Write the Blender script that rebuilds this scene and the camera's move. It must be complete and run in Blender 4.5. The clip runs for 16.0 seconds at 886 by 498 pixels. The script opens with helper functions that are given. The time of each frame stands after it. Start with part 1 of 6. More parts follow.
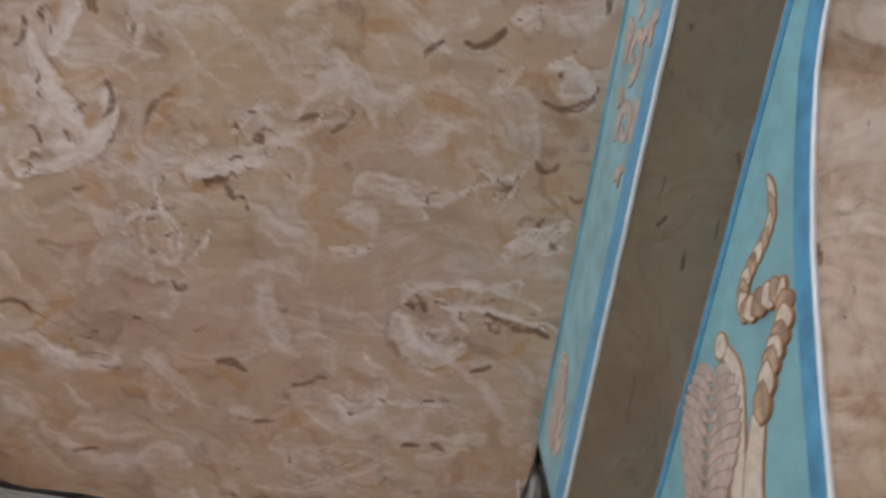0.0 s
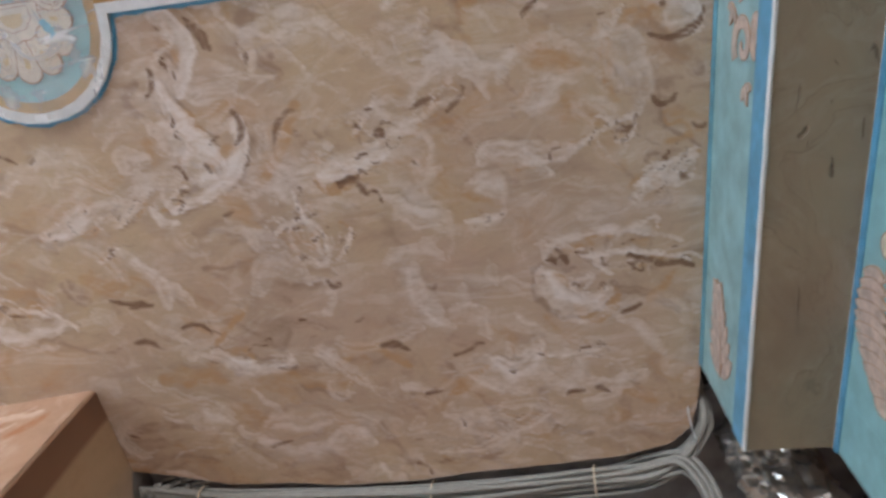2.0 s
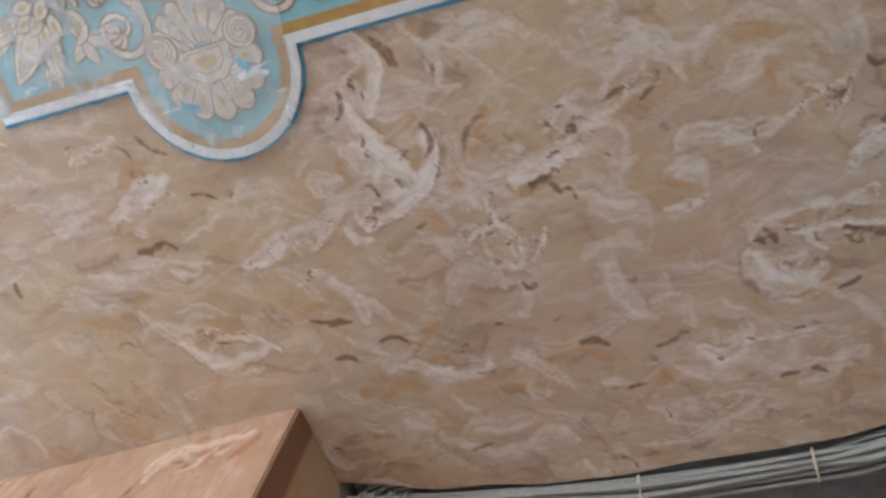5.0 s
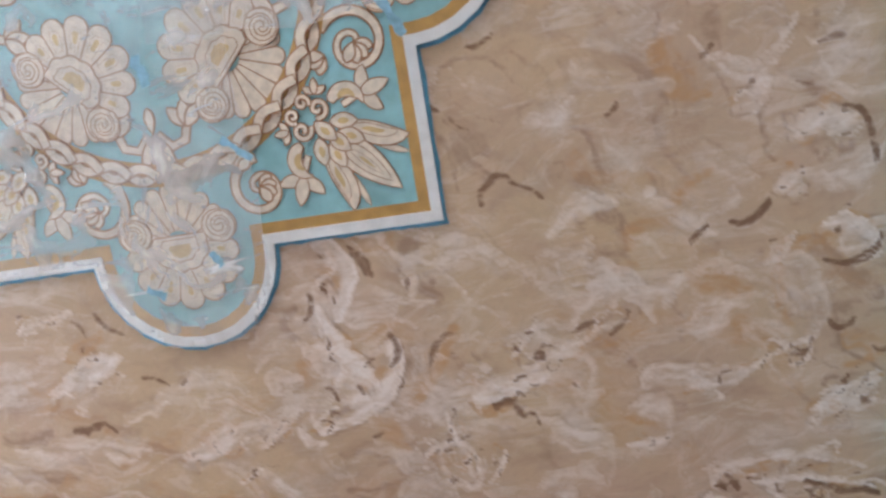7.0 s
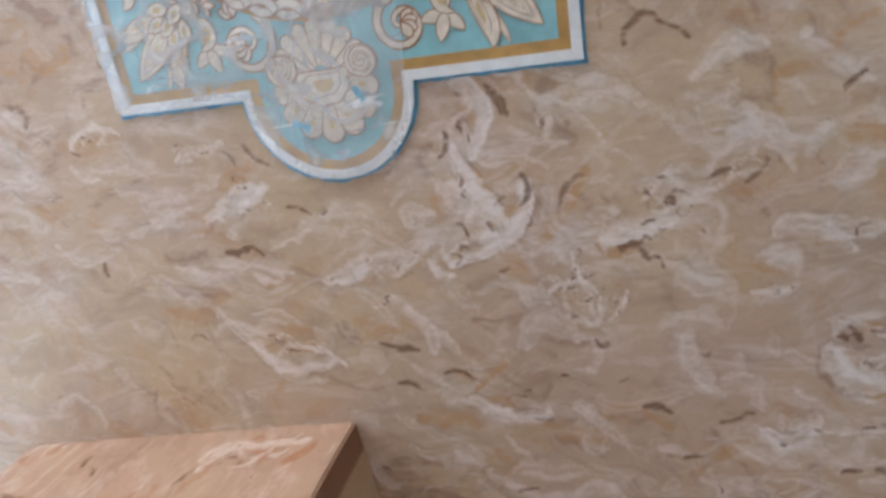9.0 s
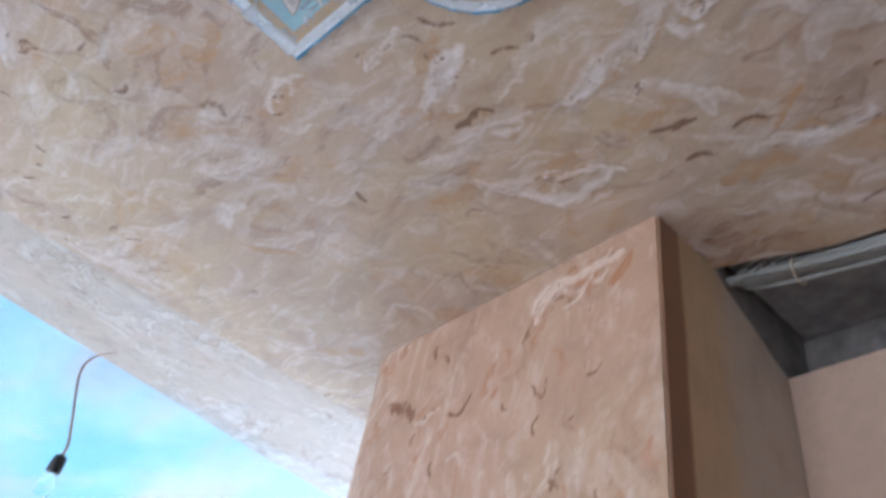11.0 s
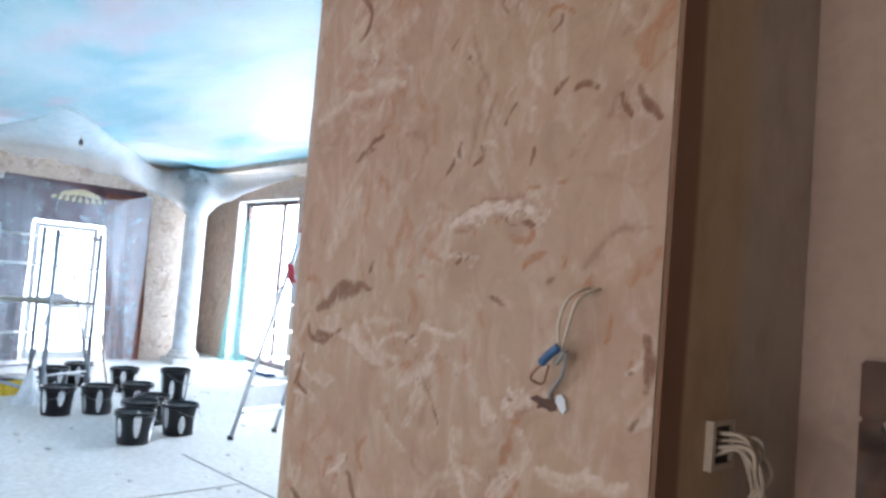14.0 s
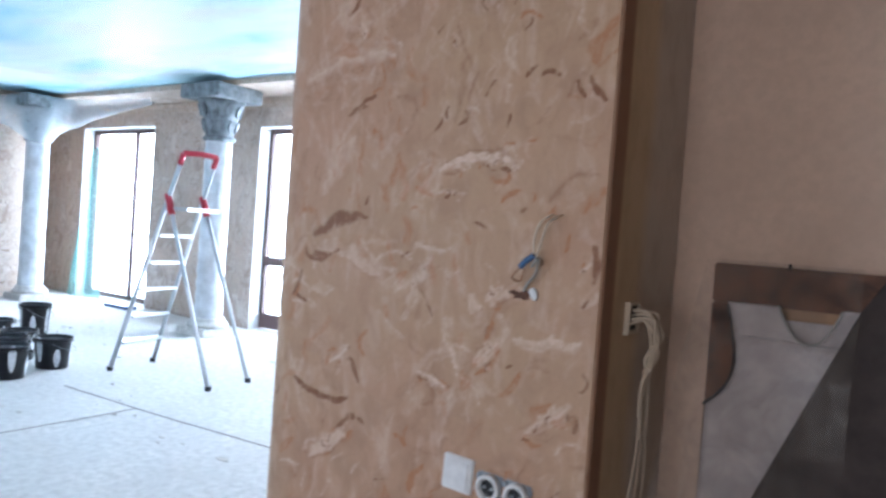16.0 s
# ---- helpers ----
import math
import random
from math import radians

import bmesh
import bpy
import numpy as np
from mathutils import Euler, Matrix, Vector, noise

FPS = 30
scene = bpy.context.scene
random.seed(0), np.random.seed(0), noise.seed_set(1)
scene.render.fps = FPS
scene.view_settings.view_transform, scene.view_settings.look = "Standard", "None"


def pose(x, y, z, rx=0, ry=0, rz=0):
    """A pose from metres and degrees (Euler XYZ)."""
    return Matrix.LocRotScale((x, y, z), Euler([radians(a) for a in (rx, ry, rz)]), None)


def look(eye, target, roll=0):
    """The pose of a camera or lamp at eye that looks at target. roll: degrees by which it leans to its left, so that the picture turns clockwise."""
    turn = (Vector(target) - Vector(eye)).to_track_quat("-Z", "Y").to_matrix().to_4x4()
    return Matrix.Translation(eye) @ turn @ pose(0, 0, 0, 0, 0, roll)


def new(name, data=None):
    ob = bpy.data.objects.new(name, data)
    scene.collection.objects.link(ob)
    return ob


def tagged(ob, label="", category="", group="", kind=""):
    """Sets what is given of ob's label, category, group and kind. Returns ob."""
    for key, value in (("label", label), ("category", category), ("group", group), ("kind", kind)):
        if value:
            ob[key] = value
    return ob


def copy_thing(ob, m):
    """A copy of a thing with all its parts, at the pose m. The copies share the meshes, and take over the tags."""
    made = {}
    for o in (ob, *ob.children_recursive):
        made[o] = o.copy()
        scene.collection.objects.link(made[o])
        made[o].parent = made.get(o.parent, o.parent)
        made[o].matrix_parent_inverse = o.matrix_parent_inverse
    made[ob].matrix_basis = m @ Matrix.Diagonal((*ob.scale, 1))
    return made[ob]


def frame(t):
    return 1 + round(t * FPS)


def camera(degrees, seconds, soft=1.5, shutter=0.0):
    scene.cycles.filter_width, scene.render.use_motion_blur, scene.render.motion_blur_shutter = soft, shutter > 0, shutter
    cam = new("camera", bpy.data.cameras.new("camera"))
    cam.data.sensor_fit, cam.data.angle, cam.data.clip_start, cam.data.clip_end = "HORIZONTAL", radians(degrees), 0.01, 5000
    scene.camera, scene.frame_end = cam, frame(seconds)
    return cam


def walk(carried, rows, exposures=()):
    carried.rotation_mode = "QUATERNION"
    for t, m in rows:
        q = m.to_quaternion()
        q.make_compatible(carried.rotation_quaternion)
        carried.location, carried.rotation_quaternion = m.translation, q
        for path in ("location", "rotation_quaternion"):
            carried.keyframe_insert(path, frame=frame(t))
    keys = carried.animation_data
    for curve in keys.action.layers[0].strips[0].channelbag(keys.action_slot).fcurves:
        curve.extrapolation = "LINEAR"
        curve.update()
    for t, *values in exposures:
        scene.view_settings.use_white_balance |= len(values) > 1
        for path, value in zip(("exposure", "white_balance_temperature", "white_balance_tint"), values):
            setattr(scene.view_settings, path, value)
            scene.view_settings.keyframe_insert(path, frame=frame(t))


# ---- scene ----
cam = camera(62.6, 16.0, soft=2.8, shutter=0.4)
ROWS = [  # seconds, eye, yaw, pitch, roll
    (0, 0.087, 0.144, 1.597, -0.83, 72.66, -0.33),
    (0.5, 0.109, 0.108, 1.583, 14.96, 69.24, 7.37),
    (1, 0.089, 0.094, 1.584, 15.79, 66.29, 7.35),
    (1.5, 0.074, 0.087, 1.605, 15.71, 66.23, 7.55),
    (2, 0.026, 0.090, 1.572, 20.92, 67.61, 8.63),
    (2.5, -0.011, 0.073, 1.559, 27.71, 66.95, 12.29),
    (3, -0.046, 0.083, 1.538, 34.88, 64.73, 17.37),
    (3.2, -0.041, 0.077, 1.537, 38.09, 62.92, 19.25),
    (5.3, -0.167, -0.026, 1.606, 36.59, 64.92, 17.38),
    (5.5, -0.151, -0.069, 1.626, 36.03, 64.79, 18.83),
    (6, -0.148, -0.072, 1.634, 35.80, 69.89, 19.73),
    (6.5, -0.136, -0.099, 1.644, 36.06, 75.67, 21.86),
    (7, -0.148, -0.116, 1.638, 38.56, 75.88, 24.92),
    (7.5, -0.162, -0.126, 1.628, 37.72, 74.43, 26.00),
    (8, -0.180, -0.121, 1.620, 38.41, 72.36, 28.39),
    (8.5, -0.199, -0.107, 1.601, 42.19, 68.05, 31.32),
    (9, -0.219, -0.095, 1.577, 42.58, 63.46, 31.07),
    (9.2, -0.238, -0.093, 1.558, 42.13, 61.40, 29.51),
    (11.3, -0.354, -0.208, 1.695, 54.81, 36.00, 8.72),
    (11.5, -0.372, -0.203, 1.686, 53.89, 31.69, 6.69),
    (12, -0.398, -0.169, 1.667, 50.75, 21.90, 5.87),
    (12.5, -0.410, -0.150, 1.641, 47.57, 15.09, 4.06),
    (13, -0.422, -0.129, 1.615, 48.26, 8.79, 2.55),
    (13.5, -0.429, -0.130, 1.595, 47.60, 5.87, 3.90),
    (14, -0.425, -0.162, 1.568, 46.97, 3.03, 4.63),
    (14.5, -0.366, -0.251, 1.542, 46.25, 1.05, 4.95),
    (15, -0.289, -0.381, 1.524, 41.46, -1.91, 4.72),
    (15.5, -0.284, -0.486, 1.532, 35.68, -0.83, 6.73),
    (16, -0.364, -0.696, 1.535, 34.41, -1.47, 4.17),
]
EXPOSURES = [(0, 0.73, 6050, 12), (0.5, 0.79, 6000, 12), (2, 0.86, 5950, 12), (3.2, 0.86, 5900, 11), (5.5, 0.92, 5800, 9), (6.2, 1.02, 5800, 10), (7, 1.06, 5850, 12), (9, 0.96, 5600, 9), (11.3, 0.56, 5150, 10), (12.0, 0.26, 5250, 10), (12.8, 0.02, 5550, 11), (14, -0.04, 5830, 12), (16, -0.14, 5550, 12)]
walk(cam, [(t, pose(x, y, z, 90 + pitch, 0, yaw) @ pose(0, 0, 0, 0, 0, roll)) for t, x, y, z, yaw, pitch, roll in ROWS], EXPOSURES)

# ---- light ----
world = bpy.data.worlds.new("sky")
scene.world = world
world.use_nodes = True
wn = world.node_tree.nodes
sky = wn.new("ShaderNodeTexSky")
sky.sky_type, sky.sun_disc = "NISHITA", False
sky.sun_elevation, sky.sun_rotation = radians(35), radians(60)
wn["Background"].inputs["Strength"].default_value = 0.15
world.node_tree.links.new(sky.outputs[0], wn["Background"].inputs["Color"])


def area_lamp(name, m, sx, sy, watts, color=(1, 1, 1)):
    data = bpy.data.lights.new(name, "AREA")
    data.shape, data.size, data.size_y, data.energy, data.color = "RECTANGLE", sx, sy, watts, color
    lamp = new(name, data)
    lamp.matrix_world = m
    return lamp


sun_data = bpy.data.lights.new("sun", "SUN")
sun_data.energy, sun_data.angle, sun_data.color = 1.5, radians(10), (1.0, 0.97, 0.92)
sun = new("sun", sun_data)
sun.matrix_world = look((0, 0, 0), (0.35, -0.75, -0.55))
# daylight standing in the window and door openings
area_lamp("daylight_north_window", look((-11.44, 6.45, 1.45), (-11.44, 0, 1.2)), 1.9, 2.6, 165, (0.86, 0.94, 1.0))
area_lamp("daylight_north_door", look((-7.33, 6.45, 1.4), (-7.33, 0, 1.2)), 1.4, 2.6, 165, (0.86, 0.94, 1.0))
area_lamp("daylight_second_door", look((-3.9, 6.45, 1.4), (-3.9, 0, 1.2)), 1.3, 2.6, 130, (0.86, 0.94, 1.0))
area_lamp("daylight_south_opening", look((-7.0, -5.3, 1.3), (-7, 0, 1.2)), 3.9, 2.5, 190, (0.88, 0.95, 1.0))
area_lamp("daylight_near_window", look((-0.7, -5.3, 1.65), (-0.7, 0, 1.5)), 2.2, 1.5, 82, (1.0, 0.93, 0.86))

# ---- materials ----
def mat_new(name):
    m = bpy.data.materials.new(name)
    m.use_nodes = True
    nt = m.node_tree
    return m, nt, nt.nodes["Principled BSDF"]


def node(nt, kind, **values):
    n = nt.nodes.new(kind)
    for key, value in values.items():
        if key in n.inputs:
            n.inputs[key].default_value = value
    return n


def ramp(nt, source, stops, smooth=False):
    r = nt.nodes.new("ShaderNodeValToRGB")
    if smooth:
        r.color_ramp.interpolation = "EASE"
    els = r.color_ramp.elements
    while len(els) < len(stops):
        els.new(0.5)
    for e, (p, c) in zip(els, stops):
        e.position = p
        e.color = (c, c, c, 1) if isinstance(c, (int, float)) else (*c, 1)
    nt.links.new(source, r.inputs["Fac"])
    return r.outputs["Color"]


def mixed(nt, fac, a, b, mode="MIX"):
    m = nt.nodes.new("ShaderNodeMix")
    m.data_type, m.blend_type = "RGBA", mode
    for slot, value in ((0, fac), (6, a), (7, b)):
        if isinstance(value, bpy.types.NodeSocket):
            nt.links.new(value, m.inputs[slot])
        elif slot == 0:
            m.inputs[0].default_value = value
        else:
            m.inputs[slot].default_value = (*value, 1)
    return m.outputs[2]


def bump(nt, bsdf, height, strength, distance=0.004, under=None):
    b = nt.nodes.new("ShaderNodeBump")
    b.inputs["Strength"].default_value, b.inputs["Distance"].default_value = strength, distance
    nt.links.new(height, b.inputs["Height"])
    if under:
        nt.links.new(under, b.inputs["Normal"])
    nt.links.new(b.outputs[0], bsdf.inputs["Normal"])
    return b.outputs[0]


def coords(nt, scale=(1, 1, 1), turn=(0, 0, 0), shift=(0, 0, 0)):
    geo = nt.nodes.new("ShaderNodeNewGeometry")
    mp = nt.nodes.new("ShaderNodeMapping")
    mp.inputs["Scale"].default_value = scale
    mp.inputs["Rotation"].default_value = [radians(a) for a in turn]
    mp.inputs["Location"].default_value = shift
    nt.links.new(geo.outputs["Position"], mp.inputs["Vector"])
    return mp.outputs[0]


def tex(nt, vector, scale, detail=4, rough=0.55, distortion=0.0):
    n = node(nt, "ShaderNodeTexNoise", Scale=scale, Detail=detail, Roughness=rough, Distortion=distortion)
    nt.links.new(vector, n.inputs["Vector"])
    return n.outputs["Fac"]


def warped(nt, vector, scale, amount):
    n = node(nt, "ShaderNodeTexNoise", Scale=scale, Detail=2)
    nt.links.new(vector, n.inputs["Vector"])
    v = nt.nodes.new("ShaderNodeVectorMath")
    v.operation = "MULTIPLY_ADD"
    nt.links.new(n.outputs["Color"], v.inputs[0])
    v.inputs[1].default_value = (amount,) * 3
    nt.links.new(vector, v.inputs[2])
    return v.outputs[0]


def simple(name, color, rough=0.6, metal=0.0, grain=0.12, scale=30, relief=0.1, spec=0.5):
    """A plain surface with grain and blotches at two scales."""
    m, nt, b = mat_new(name)
    v = coords(nt)
    n1, n2 = tex(nt, v, scale, 5), tex(nt, v, scale * 0.12, 3)
    dark = tuple(c * (1 - grain * 1.6) for c in color)
    lite = tuple(min(1, c * (1 + grain)) for c in color)
    c = mixed(nt, ramp(nt, n1, [(0.35, 0), (0.65, 1)]), dark, lite)
    c = mixed(nt, ramp(nt, n2, [(0.4, 0.0), (0.7, 0.5)]), c, tuple(x * 0.85 for x in color))
    nt.links.new(c, b.inputs["Base Color"])
    b.inputs["Roughness"].default_value, b.inputs["Metallic"].default_value = rough, metal
    b.inputs["Specular IOR Level"].default_value = spec
    bump(nt, b, n1, relief, 0.002)
    return m


def math2(nt, op, a, b):
    mx = nt.nodes.new("ShaderNodeMath")
    mx.operation = op
    for slot, value in ((0, a), (1, b)):
        if isinstance(value, bpy.types.NodeSocket):
            nt.links.new(value, mx.inputs[slot])
        else:
            mx.inputs[slot].default_value = value
    return mx.outputs[0]


def plaster(name, base, pale, ochre, brown, turn, stretch=(1, 1, 1), chips=0.5, pales=0.5, flat=True):
    """Trowelled decorative plaster: tan ground, pale smears, ochre stains and dark torn pits."""
    m, nt, b = mat_new(name)
    v = coords(nt, stretch, turn)
    w = warped(nt, v, 2.3, 0.40)
    w2 = warped(nt, w, 6.0, 0.12)
    cloud = tex(nt, w, 2.2, 5, 0.6)
    mid = tex(nt, w2, 8, 6, 0.6, 0.6)
    fine = tex(nt, w2, 30, 8, 0.7)
    c = mixed(nt, ramp(nt, cloud, [(0.35, 0), (0.68, 1)]), base, ochre)
    c = mixed(nt, ramp(nt, mid, [(0.36, 0.55), (0.52, 0.0)]), c, tuple(x * 0.74 for x in base))
    c = mixed(nt, ramp(nt, tex(nt, w, 3.1, 4, 0.6), [(0.5, 0), (0.7, 0.5)]), c, (base[0] * 1.0, base[1] * 0.86, base[2] * 0.8))
    c = mixed(nt, ramp(nt, fine, [(0.35, 0.0), (0.75, 0.4)]), c, tuple(x * 0.78 for x in base))
    smear = tex(nt, w2, 4.6, 5, 0.6, 0.25)
    sm = ramp(nt, smear, [(0.56 - 0.09 * pales, 0), (0.70 - 0.07 * pales, 0.75), (0.85, 1)])
    patch = ramp(nt, tex(nt, w, 1.7, 2), [(0.40, 0.05), (0.60, 1)])
    sm = mixed(nt, 1.0, sm, patch, "MULTIPLY")
    scar = tex(nt, coords(nt), 34, 5, 0.65, 0.8)
    c = mixed(nt, sm, c, pale)
    # Brown line painted at the smear edges as the shading of raised relief.
    rim = math2(nt, "MULTIPLY", ramp(nt, sm, [(0.02, 0), (0.14, 0.75), (0.38, 0)]), ramp(nt, scar, [(0.42, 0.0), (0.58, 1)]))
    c = mixed(nt, rim, c, tuple(0.4 * x + 0.5 * y for x, y in zip(base, brown)))
    for aim, tone, low, high, much in ((55, brown, 0.60, 0.70, 0.55), (-25, pale, 0.56, 0.72, 0.45), (15, tuple(x * 0.7 for x in base), 0.57, 0.68, 0.5)):
        lane = coords(nt, (2.6, 1, 1), (0, 0, aim) if flat else (0, aim, 0), (aim, 3, 1))
        stroke = tex(nt, warped(nt, lane, 3.0, 0.6), 4.5, 5, 0.62, 0.2)
        c = mixed(nt, ramp(nt, stroke, [(low, 0), (high, much)]), c, tone)
    curl = tex(nt, warped(nt, coords(nt, (1, 1, 1), turn, (2, 8, 5)), 4.0, 0.22), 3.6, 4, 0.55, 1.3)
    worked = ramp(nt, tex(nt, w, 3.4, 3, 0.5), [(0.45, 0.0), (0.58, 1)])
    for low, mid_at, high, much, tone in ((0.44, 0.475, 0.505, 0.75, pale), (0.502, 0.511, 0.522, 0.55, tuple(0.5 * x for x in base)), (0.56, 0.585, 0.61, 0.6, pale), (0.612, 0.622, 0.64, 0.6, brown)):
        line = ramp(nt, curl, [(low, 0), (mid_at, much), (high, 0)])
        line = math2(nt, "MULTIPLY", math2(nt, "MULTIPLY", line, worked), ramp(nt, scar, [(0.38, 0.1), (0.56, 1.0 if flat else 0.7)]))
        c = mixed(nt, line, c, tone)
    rust = ramp(nt, tex(nt, warped(nt, v, 5, 0.3), 6.5, 5, 0.6, 0.6), [(0.54, 0), (0.72, 0.65)])
    c = mixed(nt, rust, c, brown)
    pit = tex(nt, warped(nt, coords(nt, stretch, (turn[0], turn[1], turn[2] + 20), (3, 1, 7)), 6, 0.22), 15, 3.5, 0.55, 0.5)
    pits = ramp(nt, pit, [(0.72 - 0.04 * chips, 0), (0.76 - 0.04 * chips, 0.9)])
    nick = tex(nt, warped(nt, coords(nt, (3.2, 1, 1) if flat else (2.6, 1, 1), (0, 0, 40) if flat else (0, 35, 0), (9, 4, 2)), 4, 0.5), 11, 4, 0.55, 0.4)
    pits = mixed(nt, 1.0, pits, ramp(nt, nick, [(0.655, 0), (0.70, 0.8)]), "LIGHTEN")
    c = mixed(nt, pits, c, (brown[0] * 0.62, brown[1] * 0.55, brown[2] * 0.5))
    nt.links.new(c, b.inputs["Base Color"])
    nt.links.new(ramp(nt, smear, [(0.3, 0.7), (0.7, 0.42)]), b.inputs["Roughness"])
    b.inputs["Specular IOR Level"].default_value = 0.35
    n1 = bump(nt, b, fine, 0.3, 0.003)
    n2 = bump(nt, b, sm, 0.5, 0.005, n1)
    inv = nt.nodes.new("ShaderNodeInvert")
    nt.links.new(pits, inv.inputs["Color"])
    bump(nt, b, inv.outputs[0], 0.8, 0.006, n2)
    return m


def coat_material(name, base, pale, ochre, brown, ground, vein):
    """Trowelled plaster whose sweeps are modelled in the coat: red holds pale lime, green torn pits, blue ochre stain, alpha dragged shade."""
    m, nt, b = mat_new(name)
    at = nt.nodes.new("ShaderNodeAttribute")
    at.attribute_name = "sweep"
    sep = nt.nodes.new("ShaderNodeSeparateColor")
    nt.links.new(at.outputs["Color"], sep.inputs[0])
    v = coords(nt)
    w = warped(nt, v, 4.0, 0.25)
    cloud, mid, fine = tex(nt, w, 2.0, 4, 0.55), tex(nt, w, 9, 5, 0.6, 0.4), tex(nt, warped(nt, v, 30, 0.02), 70, 6, 0.65)
    lane = tex(nt, warped(nt, coords(nt, *vein), 3, 0.5), 9, 6, 0.65, 0.3)
    c = mixed(nt, ramp(nt, cloud, [(0.36, 0), (0.66, 1)]), base, ground)
    c = mixed(nt, ramp(nt, mid, [(0.34, 0.5), (0.52, 0.0)]), c, tuple(x * 0.76 for x in base))
    c = mixed(nt, ramp(nt, lane, [(0.50, 0.0), (0.68, 0.34)]), c, pale)
    c = mixed(nt, ramp(nt, lane, [(0.30, 0.34), (0.44, 0.0)]), c, tuple(0.55 * x + 0.3 * y for x, y in zip(base, brown)))
    rag = tex(nt, warped(nt, coords(nt, *vein), 9, 0.12), 26, 5, 0.65, 0.3)
    worn = ramp(nt, rag, [(0.30, 0.25), (0.68, 1.6)])
    shade = ramp(nt, math2(nt, "MULTIPLY", at.outputs["Alpha"], worn), [(0.05, 0.0), (0.5, 0.72), (1.0, 0.9)])
    c = mixed(nt, shade, c, tuple(0.40 * x + 0.45 * y for x, y in zip(base, brown)))
    stain = ramp(nt, math2(nt, "MULTIPLY", sep.outputs["Blue"], worn), [(0.03, 0.0), (0.45, 0.8), (1.0, 0.97)])
    c = mixed(nt, stain, c, ochre)
    lime = ramp(nt, math2(nt, "MULTIPLY", sep.outputs["Red"], worn), [(0.03, 0.0), (0.35, 0.48), (0.95, 0.88)])
    c = mixed(nt, lime, c, pale)
    torn = ramp(nt, math2(nt, "MULTIPLY", sep.outputs["Green"], worn), [(0.22, 0.0), (0.5, 0.6), (0.9, 0.92)])
    c = mixed(nt, torn, c, (brown[0] * 0.66, brown[1] * 0.62, brown[2] * 0.58))
    c = mixed(nt, ramp(nt, fine, [(0.32, 0.22), (0.5, 0.0)]), c, tuple(x * 0.72 for x in base))
    nt.links.new(c, b.inputs["Base Color"])
    nt.links.new(ramp(nt, mid, [(0.3, 0.62), (0.7, 0.45)]), b.inputs["Roughness"])
    b.inputs["Specular IOR Level"].default_value = 0.3
    n1 = bump(nt, b, fine, 0.16, 0.002)
    bump(nt, b, mid, 0.3, 0.005, n1)
    return m


TAN, PALE, OCHRE, RUST = (0.535, 0.395, 0.29), (0.78, 0.69, 0.60), (0.54, 0.395, 0.25), (0.34, 0.20, 0.115)
M_CEIL = plaster("ceiling_plaster", TAN, PALE, OCHRE, RUST, (0, 0, 35), (1, 1.7, 1), 0.5, 1.0)
M_WALLP = plaster("pillar_plaster", (0.485, 0.325, 0.22), (0.64, 0.485, 0.37), (0.49, 0.33, 0.205), (0.36, 0.18, 0.085), (0, -30, 0), (1.0, 1, 1.25), 0.4, 0.6, False)
M_COAT = coat_material("ceiling_coat", (0.52, 0.376, 0.28), (0.84, 0.765, 0.73), (0.50, 0.30, 0.15), (0.29, 0.165, 0.10), (0.55, 0.41, 0.26), ((1.0, 2.4, 1), (0, 0, -38)))
M_WALLCOAT = coat_material("pillar_coat", (0.455, 0.28, 0.187), (0.69, 0.54, 0.445), (0.39, 0.175, 0.08), (0.29, 0.125, 0.058), (0.45, 0.30, 0.19), ((2.2, 1, 1.0), (0, 25, 0)))
M_FARP = plaster("far_plaster", (0.54, 0.45, 0.38), (0.68, 0.62, 0.57), (0.50, 0.41, 0.33), (0.26, 0.16, 0.11), (0, 0, 0), (0.7, 0.7, 0.7), 0.8, 0.7)
M_BORDER = plaster("border_plaster", (0.56, 0.46, 0.38), (0.7, 0.64, 0.58), (0.5, 0.4, 0.3), (0.35, 0.24, 0.17), (0, 0, 60), (1, 1, 1), 0.5, 0.4)
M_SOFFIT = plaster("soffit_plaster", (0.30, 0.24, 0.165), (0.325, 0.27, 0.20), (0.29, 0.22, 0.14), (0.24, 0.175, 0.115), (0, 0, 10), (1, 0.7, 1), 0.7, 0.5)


def side_render():
    """Render with an umber strip at the corner, ochre beyond it and bare grey filler at the back."""
    m, nt, b = mat_new("ochre_render")
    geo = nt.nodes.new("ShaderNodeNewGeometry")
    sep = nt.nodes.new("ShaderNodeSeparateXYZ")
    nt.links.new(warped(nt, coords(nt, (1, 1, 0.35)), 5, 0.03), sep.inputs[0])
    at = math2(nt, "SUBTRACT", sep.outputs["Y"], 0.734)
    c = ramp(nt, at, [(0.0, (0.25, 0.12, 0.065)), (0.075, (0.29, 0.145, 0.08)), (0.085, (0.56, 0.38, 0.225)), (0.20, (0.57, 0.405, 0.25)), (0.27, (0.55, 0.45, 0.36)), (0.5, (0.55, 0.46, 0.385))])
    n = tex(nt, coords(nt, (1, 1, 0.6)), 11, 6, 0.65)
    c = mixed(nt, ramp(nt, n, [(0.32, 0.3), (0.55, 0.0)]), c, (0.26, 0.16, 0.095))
    nt.links.new(c, b.inputs["Base Color"])
    b.inputs["Roughness"].default_value = 0.75
    bump(nt, b, n, 0.2)
    return m


